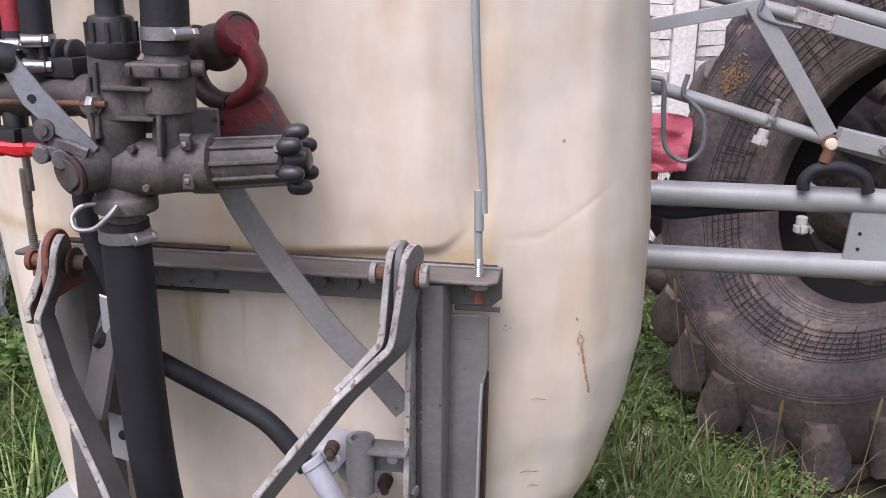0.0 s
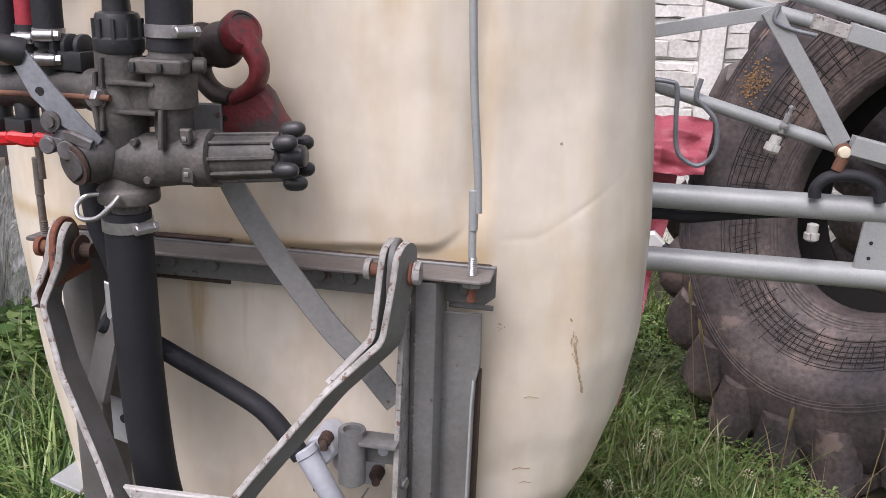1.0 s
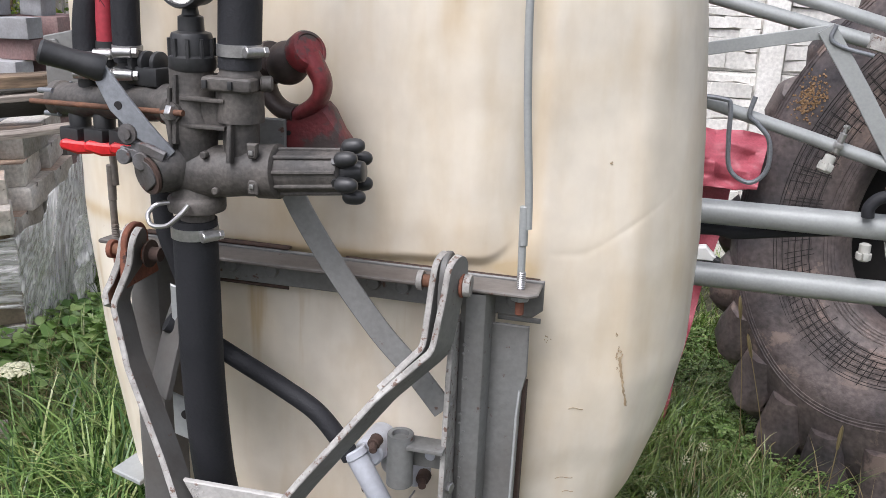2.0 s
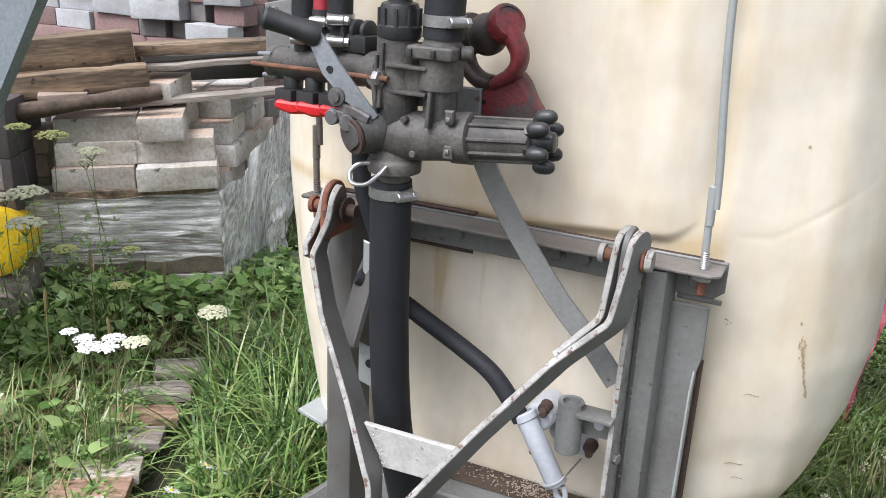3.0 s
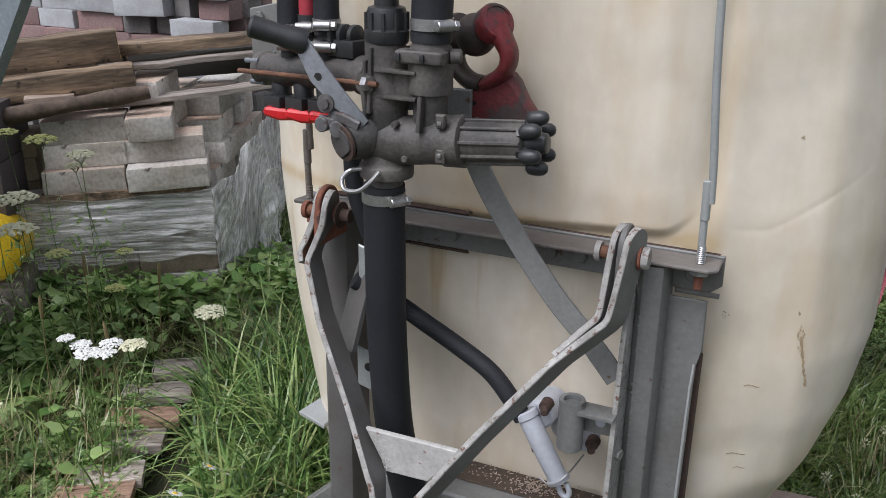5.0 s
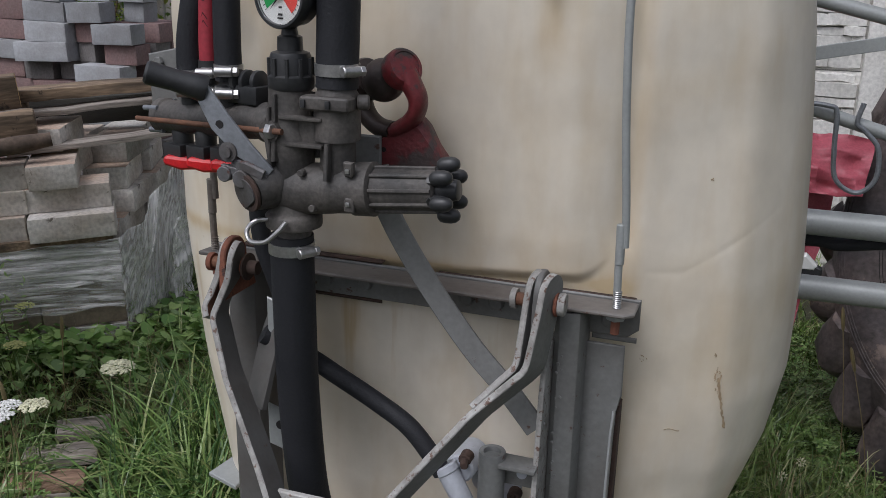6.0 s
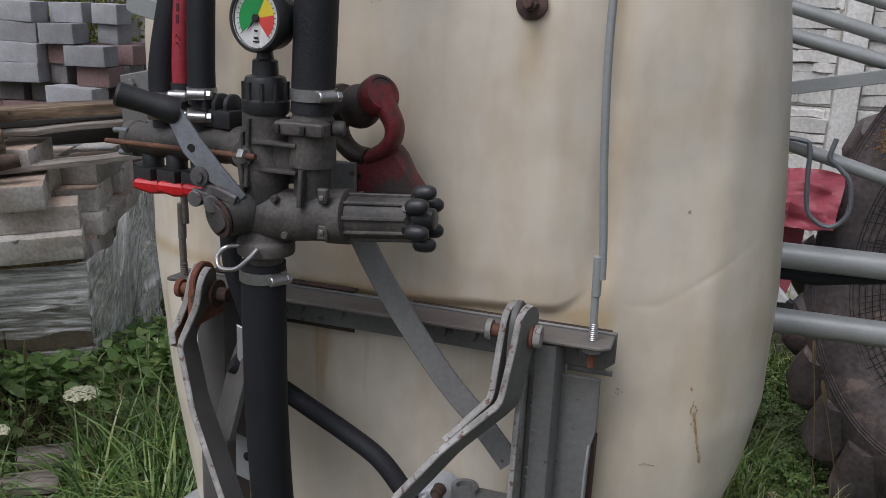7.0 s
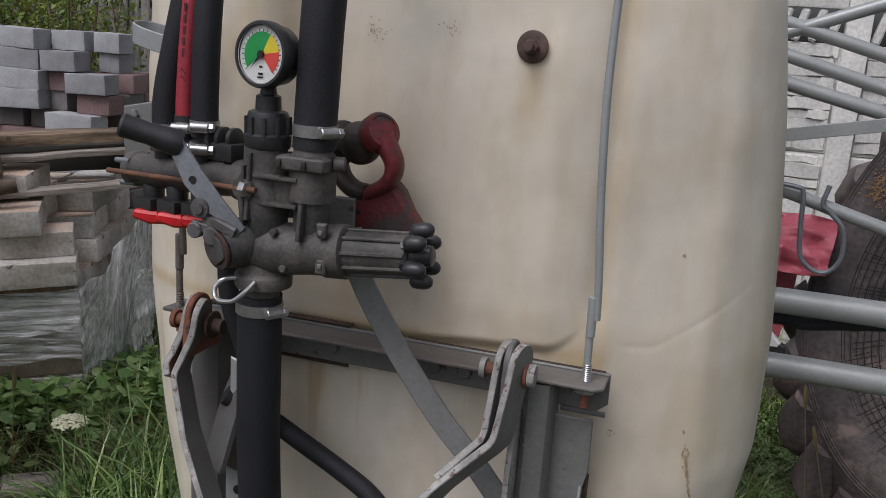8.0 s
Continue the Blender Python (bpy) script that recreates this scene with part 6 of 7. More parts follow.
# timbers on the stack
def beam(name, u0, u1, off, z, w, hgt, yaw, mat, label, tilt=0.0, bevel=0.006, seed=1):
    bm = B()
    L = u1 - u0
    box(bm, (0, 0, 0), (L, w, hgt), None, bevel, 2)
    bmesh.ops.subdivide_edges(bm, edges=[e for e in bm.edges if e.calc_length() > 0.2], cuts=10, use_grid_fill=True)
    for v in bm.verts:
        v.co += Vector((0, noise.noise((v.co.x * 9, v.co.z * 20, seed)), noise.noise((v.co.x * 8, v.co.y * 20, seed + 5)))) * 0.008
    m = SROT @ Euler((0, tilt, yaw)).to_matrix()
    ob = single(name, bm, mat, label, "timber")
    ob.matrix_world = Matrix.Translation(stack_at((u0 + u1) / 2, off, z)) @ m.to_4x4()
    return ob


sawn = beam("squared_beam", 0.30, 1.24, 0.20, 0.884, 0.12, 0.108, 0.16, TIMBER, "thick brown squared beam with a fresh cut end", -0.045)
sawn.data.materials.append(FRESHCUT)
end = max(v.co.x for v in sawn.data.vertices)
for f in sawn.data.polygons:
    if f.center.x > end - 0.003:
        f.material_index = 1
beam("squared_beam", 0.24, 1.17, 0.10, 0.790, 0.10, 0.082, 0.12, TIMBER, "brown waney beam lying on the blocks", -0.04, 0.014, 4)
beam("squared_beam", 0.31, 1.1, 0.46, 0.79, 0.10, 0.10, 0.05, TIMBER, "brown beam at the back of the stack", 0.0, 0.008, 8)
beam("wood_wedge", 0.44, 0.60, 0.06, 0.762, 0.05, 0.024, 0.15, PALEWOOD, "small pale offcut wedged between the beams", 0.0, 0.004, 2)
bm = B()
pts = smooth_path([stack_at(1.15, -0.02, 0.690), stack_at(0.75, 0.00, 0.712), stack_at(0.45, 0.02, 0.742), stack_at(0.19, 0.06, 0.764)], 8)
sweep(bm, pts, [[(r * (1 + 0.08 * noise.noise((k, q, 0))), t * (1 + 0.08 * noise.noise((k, q, 3)))) for q, (r, t) in enumerate(ring(0.027 + 0.004 * math.sin(k * 0.7), 12))] for k in range(len(pts))], (0, 0, 1))
single("branch_pole", bm, BARK, "crooked grey branch pole lying across the stack", "pole")
beam("board", -0.42, 0.34, 0.46, 0.874, 0.14, 0.040, 0.14, TIMBER, "brown weathered board across the stack top", -0.01, 0.004, 3)
beam("board", -0.42, 0.40, 0.38, 0.822, 0.12, 0.018, 0.14, GREYWOOD, "thin grey board across the stack top", -0.03, 0.002, 5)
# near-black board between the lying boards
DARKB = material("near_black_board", (0.030, 0.028, 0.024), 0.85, alt=(0.05, 0.045, 0.035), amount=0.7, scale=8, grain=60, bump=0.4, stretch=(1, 6, 6))
beam("board", -0.30, 0.60, 0.60, 0.775, 0.05, 0.10, 0.0, DARKB, "dark board standing on edge in the stack", 0.0, 0.003, 6)
beam("board", -0.32, 0.36, 0.24, 0.716, 0.10, 0.018, 0.16, GREYWOOD, "pale grey board lying over the blocks", -0.03, 0.002, 7)

# ---- stack of pavers behind ----
PB = [bake(rough_box(0.235, 0.115, 0.086, 51 + k), "paver", 40) for k in range(6)]
PMATS = [PAVER, PAVER, DARKPAVER, REDPAVER, REDPAVER, DARKPAVER]
for m, q in zip(PB, PMATS):
    m.materials.append(q)
rnd = random.Random(5)


def paver(x, y, z, kind, yaw=0.0):
    ob = new("paver", PB[kind])
    ob.matrix_world = Matrix.Translation((x, y, z)) @ Euler((0, 0, radians(4) + yaw)).to_matrix().to_4x4()
    name = {0: "pale grey", 1: "pale grey", 2: "dark grey", 3: "faded red", 4: "faded red", 5: "dark grey"}[kind]
    return tagged(ob, f"{name} concrete paver in a loosely built stack", "paver", "stacked pavers")


FRONT = {  # seen rows from the top: left edge, right edge, kind, how far proud
    13: ((-3.32, -3.09, 1, 0.0), (-3.075, -2.87, 0, 0.03), (-2.865, -2.69, 1, -0.08), (-2.67, -2.543, 0, -0.12)),
    12: ((-3.30, -3.075, 3, 0.0), (-3.07, -2.86, 0, 0.03), (-2.845, -2.67, 1, 0.02), (-2.66, -2.56, 0, -0.14)),
    11: ((-3.32, -3.075, 3, 0.0), (-3.06, -2.84, 1, 0.05), (-2.835, -2.71, 4, -0.02), (-2.705, -2.51, 0, 0.03)),
    10: ((-3.40, -3.125, 0, 0.02), (-3.12, -2.84, 0, 0.06), (-2.835, -2.75, 2, -0.03), (-2.67, -2.51, 4, 0.0)),
    9: ((-3.42, -3.14, 3, 0.0), (-3.13, -2.98, 5, 0.0), (-2.97, -2.80, 2, -0.05), (-2.786, -2.543, 1, 0.07)),
    8: ((-3.36, -3.10, 4, 0.0), (-3.08, -2.775, 3, 0.02), (-2.765, -2.515, 1, 0.07)),
    7: ((-3.36, -3.12, 0, 0.0), (-3.10, -2.86, 3, 0.02), (-2.85, -2.765, 5, 0.0), (-2.75, -2.50, 0, 0.05)),
}
for r in range(14):
    z = 0.043 + 0.088 * r + 0.012
    if r in FRONT:
        for a, b, kind, proud in FRONT[r]:
            ob = paver((a + b) / 2, 2.43 - proud, z, kind, rnd.uniform(-0.05, 0.05))
            ob.matrix_world = ob.matrix_world @ Matrix.Diagonal((min((b - a) / 0.238, 1.15), 1, 1, 1)) @ Matrix.Rotation(rnd.uniform(-0.03, 0.03), 4, "Y")
        first = FRONT[r][0][0] - 0.13
    else:
        first = -2.64 + rnd.uniform(-0.03, 0.03)
    x = first
    while x > -4.2:
        paver(x, 2.43 + rnd.uniform(-0.045, 0.02), z, rnd.choice((0, 1, 2, 2, 3, 5) if r < 9 else (0, 3, 1, 3, 1, 4)), rnd.uniform(-0.10, 0.10))
        x -= 0.242 + rnd.uniform(0, 0.035)
    for yy in (2.57, 2.70):
        if r < 12:
            paver(-2.60 - 0.20 * (yy - 2.43) + rnd.uniform(-0.03, 0.03), yy, z, rnd.choice((2, 3, 4, 5, 3)), rnd.uniform(-0.05, 0.05))

# crumpled film heap behind the hoses
crumple("film_heap", (-2.55, 2.9, 0.25), (0.75, 0.10, 0.0), (0.0, 0.25, 0.72), 44, 0.13, 5.0, film, "heap of crumpled cloudy plastic film", "plastic film", 0.003, 9.0)

# ---- picket fence and shrub in the distance ----
pick = thing("picket_fence", (-3.5, 4.3, 0), "weathered pale picket fence behind a shrub", "fence", kind="structure")
PICK = material("weathered_picket", (0.46, 0.43, 0.41), 0.85, alt=(0.30, 0.27, 0.25), amount=0.8, scale=7, grain=60, bump=0.4, stretch=(5, 5, 1))
for k in range(46):
    x = -6.0 + 0.088 * k
    bm = B()
    plate(bm, [(x - 0.03, 0.02), (x + 0.03, 0.02), (x + 0.03, 1.52 + rnd.uniform(-0.02, 0.02)), (x, 1.58), (x - 0.03, 1.52)], 0.018, upright(4.3 + rnd.uniform(-0.004, 0.004)), 0.002)
    part("picket", bm, PICK, pick)
for z in (0.35, 1.25):
    bm = B()
    box(bm, (-4.0, 4.325, z), (4.2, 0.03, 0.07), None, 0.003)
    part("rail", bm, PICK, pick)


def leaf_material(name, cols, rough=0.55, trans=0.25):
    m = bpy.data.materials.new(name)
    m.use_nodes = True
    n, l = m.node_tree.nodes, m.node_tree.links
    p = n["Principled BSDF"]
    p.inputs["Roughness"].default_value = rough
    g, ramp = n.new("ShaderNodeNewGeometry"), n.new("ShaderNodeValToRGB")
    l.new(g.outputs["Random Per Island"], ramp.inputs["Fac"])
    e = ramp.color_ramp.elements
    e[0].position, e[0].color = 0.0, (*cols[0], 1)
    e[1].position, e[1].color = 1.0, (*cols[-1], 1)
    for k, c in enumerate(cols[1:-1]):
        x = e.new((k + 1) / (len(cols) - 1))
        x.color = (*c, 1)
    l.new(ramp.outputs["Color"], p.inputs["Base Color"])
    tr, mix = n.new("ShaderNodeBsdfTranslucent"), n.new("ShaderNodeMixShader")
    l.new(ramp.outputs["Color"], tr.inputs["Color"])
    mix.inputs["Fac"].default_value = trans
    l.new(p.outputs[0], mix.inputs[1])
    l.new(tr.outputs[0], mix.inputs[2])
    l.new(mix.outputs[0], n["Material Output"].inputs["Surface"])
    return m


GRASSM = leaf_material("grass_blades", [(0.036, 0.072, 0.013), (0.07, 0.13, 0.022), (0.13, 0.21, 0.038), (0.19, 0.27, 0.065), (0.085, 0.145, 0.030), (0.28, 0.36, 0.13), (0.44, 0.42, 0.23)], 0.30, 0.18)
TUSSOCKM = leaf_material("tussock_blades", [(0.035, 0.08, 0.02), (0.07, 0.145, 0.038), (0.15, 0.26, 0.065), (0.27, 0.38, 0.12), (0.36, 0.40, 0.15)], 0.34, 0.25)
LEAFM = leaf_material("weed_leaves", [(0.10, 0.20, 0.05), (0.18, 0.31, 0.085), (0.28, 0.41, 0.13), (0.37, 0.49, 0.19), (0.21, 0.32, 0.12)], 0.34, 0.35)
SHRUBM = leaf_material("shrub_leaves", [(0.07, 0.14, 0.025), (0.13, 0.21, 0.035), (0.20, 0.27, 0.05), (0.34, 0.33, 0.07), (0.10, 0.17, 0.03)], 0.4, 0.35)
STEMM = leaf_material("green_stems", [(0.10, 0.18, 0.05), (0.16, 0.22, 0.07)])
DRYM = leaf_material("dry_stems", [(0.22, 0.17, 0.08), (0.30, 0.24, 0.12), (0.16, 0.13, 0.06)])


def mesh_object(name, verts, faces, mat, label="", category="", kind="", parent=None):
    me = bpy.data.meshes.new(name)
    me.from_pydata([tuple(map(float, v)) for v in verts], [], faces)
    me.materials.append(mat)
    me.shade_smooth()
    ob = new(name, me)
    if parent is not None:
        ob.parent = parent
        me.transform(Matrix.Translation(-parent.location))
    return tagged(ob, label, category, "", kind)


gen = np.random.default_rng(7)


def leaves(points, normals, size, ratio=0.55):
    """Diamond-folded leaves of four triangles."""
    verts, faces = [], []
    for p, nrm, s in zip(points, normals, size):
        nrm = nrm / (np.linalg.norm(nrm) + 1e-9)
        t = np.cross(nrm, gen.normal(size=3))
        t /= np.linalg.norm(t) + 1e-9
        b = np.cross(nrm, t)
        k = len(verts)
        verts += [p, p + t * s * 0.45 + b * s * ratio * 0.5 + nrm * s * 0.06, p + t * s - nrm * s * 0.1, p + t * s * 0.45 - b * s * ratio * 0.5 + nrm * s * 0.06, p + t * s * 0.5 - nrm * s * 0.03]
        faces += [(k, k + 1, k + 4), (k + 1, k + 2, k + 4), (k + 2, k + 3, k + 4), (k + 3, k, k + 4)]
    return verts, faces


def shrub():
    sh = thing("shrub", (-4.1, 3.9, 0), "yellowing green shrub in front of a picket fence", "shrub")
    bm = B()
    tips = []
    for k in range(40):
        a = random.uniform(0, 6.28)
        base = Vector((-4.1 + random.uniform(-0.9, 0.55), 3.9 + random.uniform(-0.2, 0.2), 0.0))
        tip = base + Vector((0.55 * math.cos(a) * random.random(), 0.3 * math.sin(a), random.uniform(1.2, 2.2)))
        mid = base.lerp(tip, 0.5) + Vector((random.uniform(-0.1, 0.1), 0, 0.05))
        pts = smooth_path([base, mid, tip], 5)
        sweep(bm, pts, [ring(0.010 * (1 - 0.8 * i / len(pts)) + 0.001, 5) for i in range(len(pts))], (0, 1, 0))
        tips += pts[3:]
    part("stem_cluster", bm, TIMBER, sh, kind="stuff")
    P = np.array([list(p) for p in tips])
    idx = gen.integers(0, len(P), 11000)
    pts = P[idx] + gen.normal(scale=(0.13, 0.10, 0.10), size=(11000, 3))
    v, f = leaves(pts, gen.normal(size=(11000, 3)) + [0, -0.6, 0.7], gen.uniform(0.025, 0.055, 11000))
    mesh_object("foliage", v, f, SHRUBM, kind="stuff", parent=sh)


shrub()

# ---- old pallet boards lying in the grass ----
OLDBOARD = material("bleached_old_board", (0.52, 0.455, 0.40), 0.92, alt=(0.22, 0.185, 0.155), amount=0.95, scale=6, grain=34, bump=1.0, fine=0.35, stretch=(0.5, 9, 9), random_tint=0.2)
REDWOOD = material("reddish_old_board", (0.46, 0.30, 0.21), 0.9, alt=(0.20, 0.12, 0.085), amount=0.95, scale=7, grain=34, bump=1.0, fine=0.35, stretch=(0.5, 9, 9))


def ground_board(c, along_to, length, width, thick, mat, label):
    d = (Vector(along_to) - Vector(c)).normalized()
    bm = B()
    box(bm, (0, 0, 0), (length, width, thick), None, 0.004, 2)
    bmesh.ops.subdivide_edges(bm, edges=[e for e in bm.edges if e.calc_length() > 0.15], cuts=6, use_grid_fill=True)
    for v in bm.verts:
        v.co.z += 0.004 * noise.noise(v.co * 12)
        v.co.y += 0.004 * noise.noise(v.co * 9 + Vector((4, 0, 0)))
        v.co.x += 0.008 * noise.noise((v.co.y * 30, 3, c[0] * 7))
    m = frame_of((0, 0, 1), d).to_4x4()
    ob = single("pallet_board", bm, mat, label, "board", "old pallet boards")
    ob.matrix_world = Matrix.Translation(c) @ Matrix((d, Vector((-d.y, d.x, 0)), Vector((0, 0, 1)))).transposed().to_4x4()
    return ob


for x, y, turn, long, mat in ((-1.555, 0.925, 0.05, 0.15, OLDBOARD), (-1.487, 0.792, 0.0, 0.19, OLDBOARD), (-1.425, 0.668, -0.03, 0.20, REDWOOD), (-1.378, 0.552, -0.08, 0.16, OLDBOARD), (-1.325, 0.415, 0.06, 0.16, OLDBOARD), (-1.288, 0.335, 0.0, 0.18, REDWOOD), (-1.262, 0.262, 0.03, 0.18, OLDBOARD)):
    d = Vector((math.cos(0.62 + turn), math.sin(0.62 + turn), 0))
    ground_board((x - long / 2 * d.x, y - long / 2 * d.y, 0.062), (x + d.x, y + d.y, 0.062), long, 0.088, 0.026, mat, "weathered grey board of an old pallet in the weeds" if mat is OLDBOARD else "reddish brown board of an old pallet in the weeds")
for k in range(3):
    bm = B()
    box(bm, (-1.93 + 0.03 * k, 1.70 + 0.13 * k, 0.04), (0.34, 0.10, 0.02), SROT, 0.003)
    single("loose_board", bm, GREYWOOD, "grey board lying beside the block stack", "board")
bm = B()
box(bm, (-1.84, 1.52, 0.05), (0.07, 0.05, 0.05), SROT, 0.004)
single("wood_block", bm, PALEWOOD, "small pale wood block beside the pallet", "wood block")

# ---- machine parts at the far side of the yard ----
bm = B()
plate(bm, [(-2.5, 0.2), (-1.99, 0.2), (-1.66, 0.93), (-1.44, 1.24), (-1.05, 1.9), (-2.5, 1.9)], 0.03, upright(0.40))
single("steel_panel", bm, material("blue_grey_steel", (0.20, 0.23, 0.25), 0.45, alt=(0.16, 0.18, 0.20), amount=0.7, scale=5, grain=120), "slanting blue-grey steel panel of a parked machine", "machine panel")
bm = B()
CRM = Matrix.Translation((-2.66, 1.03, 0)) @ Euler((0, 0, 0.5)).to_matrix().to_4x4()
crate = thing("dark_crate", (-2.66, 1.03, 0), "dark crate with faded marks beside the block stack", "crate")
CRATEM = material("dark_brown_board", (0.105, 0.088, 0.092), 0.7, alt=(0.065, 0.055, 0.055), amount=0.7, scale=7, grain=90)
for k in range(4):
    bm = B()
    box(bm, CRM @ Vector((0, 0, 0.095 + 0.19 * k)), (0.42 - 0.004 * (k % 2), 0.30 - 0.004 * (k % 2), 0.188), CRM.to_3x3(), 0.006)
    part("board", bm, CRATEM, crate)
FADED = plain("faded_grey_print", (0.20, 0.185, 0.19), 0.7)
for k in range(4):
    bm = B()
    box(bm, CRM @ Vector((0.02 + 0.05 * k, -0.1505, 0.66 - 0.05 * k)), (0.018, 0.003, 0.09), CRM.to_3x3())
    part("faded_mark", bm, FADED, crate)
YEL = material("yellow_plastic", (0.80, 0.55, 0.02), 0.4, alt=(0.70, 0.46, 0.02), amount=0.5, scale=9, grain=120, bump=0.05)
bm = B()
c = Vector((-2.385, 0.88, 0.315))
lathe(bm, [(0.0, 0.0), (0.05, 0.002), (0.10, 0.0), (0.112, -0.006), (0.116, -0.022), (0.110, -0.026), (0.108, -0.10), (0.100, -0.26), (0.0, -0.262)], axis(c, c + Vector((0.55, -0.78, 0.15))), 40)
single("bucket", bm, YEL, "yellow plastic bucket with its lid, among weeds", "bucket")
bm = B()
bl = B()
box(bl, (-2.455, 0.98, 0.095), (0.20, 0.24, 0.20), Euler((0, 0, 0.6)).to_matrix(), 0.01)
single("wood_block", bl, GREYWOOD, "grey wooden block under the yellow bucket", "wood block")
c = Vector((-2.270, 0.80, 0.13))
lathe(bm, [(0.0, 0.0), (0.045, 0.0), (0.05, -0.01), (0.052, -0.3), (0.0, -0.31)], axis(c, c + Vector((0.85, -0.5, 0.1))), 28)
log = single("log", bm, GREYWOOD, "short grey log lying in the weeds", "log")


# ---- plants ----
def keep_out(x, y):
    """Where no grass grows: under the stacks, boards and tyres."""
    p = Vector((x, y, 0)) - SC
    u, off = p.dot(SU), p.dot(SW)
    s, t = board_frame(x, y)
    boards = -0.12 + 0.06 * noise.noise((x * 5, y * 5, 4)) < s < 0.03 and -0.16 < t < 0.72
    tx, ty = x - 0.70, y - 1.41
    under_tyre = -0.045 < tx * 0.797 + ty * 0.604 < 0.5 and abs(tx * 0.604 - ty * 0.797) < 0.42
    return (0 < u < 0.95 and 0 < off < 0.95) or under_tyre or (boards and noise.noise((x * 9, y * 9, 2)) < 0.3)


def board_frame(x, y):
    """Along the old boards from their free ends, and down the row of them."""
    a, b = x + 1.572, y - 0.91
    return a * 0.82 + b * 0.57, a * 0.57 - b * 0.82


def grass(name, n, region, length, width, lean, mat, label, dens=None):
    x = gen.uniform(region[0], region[1], n)
    y = gen.uniform(region[2], region[3], n)
    ok = np.array([not keep_out(a, b) for a, b in zip(x, y)])
    if dens is not None:
        ok &= gen.random(n) < np.array([dens(a, b) for a, b in zip(x, y)])
    x, y = x[ok], y[ok]
    n = len(x)
    tuft = np.array([noise.noise((a * 3.3, b * 3.3, 7)) for a, b in zip(x, y)])
    L = gen.uniform(length[0], length[1], n) * (1 + 0.55 * tuft)
    bs = np.array([board_frame(a, b) for a, b in zip(x, y)]).reshape(-1, 2)
    L = np.where((bs[:, 0] > -0.20) & (bs[:, 0] < 0.05) & (bs[:, 1] > -0.2) & (bs[:, 1] < 1.0), L * 0.4, L)
    W = gen.uniform(width[0], width[1], n)
    flow = np.array([noise.noise((a * 2.1, b * 2.1, 1)) for a, b in zip(x, y)]) * 4.2
    a = flow + gen.normal(0, 0.75, n)
    k = gen.uniform(lean[0], lean[1], n)
    S = 5
    verts = np.zeros((n, 2 * S - 1, 3))
    dx, dy = np.cos(a), np.sin(a)
    ang = gen.normal(0.12, 0.12, n)
    px, pz = np.zeros(n), np.zeros(n)
    for s in range(S):
        f = s / (S - 1)
        w = W * (1 - f) ** 0.7 * 0.5
        cx, cy = x + dx * px, y + dy * px
        if s < S - 1:
            verts[:, 2 * s] = np.stack([cx - dy * w, cy + dx * w, pz], -1)
            verts[:, 2 * s + 1] = np.stack([cx + dy * w, cy - dx * w, pz], -1)
        else:
            verts[:, 2 * s] = np.stack([cx, cy, pz], -1)
        ang = ang + k / (S - 1)
        px = px + np.sin(ang) * L / (S - 1)
        pz = np.maximum(pz + np.cos(ang) * L / (S - 1), 0.004)
    m = 2 * S - 1
    base = np.arange(n)[:, None] * m
    quads = []
    for s in range(S - 2):
        quads.append(base + np.array([2 * s, 2 * s + 1, 2 * s + 3, 2 * s + 2]))
    faces = np.concatenate(quads).tolist() + (base + np.array([2 * S - 4, 2 * S - 3, 2 * S - 2])).tolist()
    return mesh_object(name, verts.reshape(-1, 3).tolist(), faces, mat, label, "grass", "stuff")


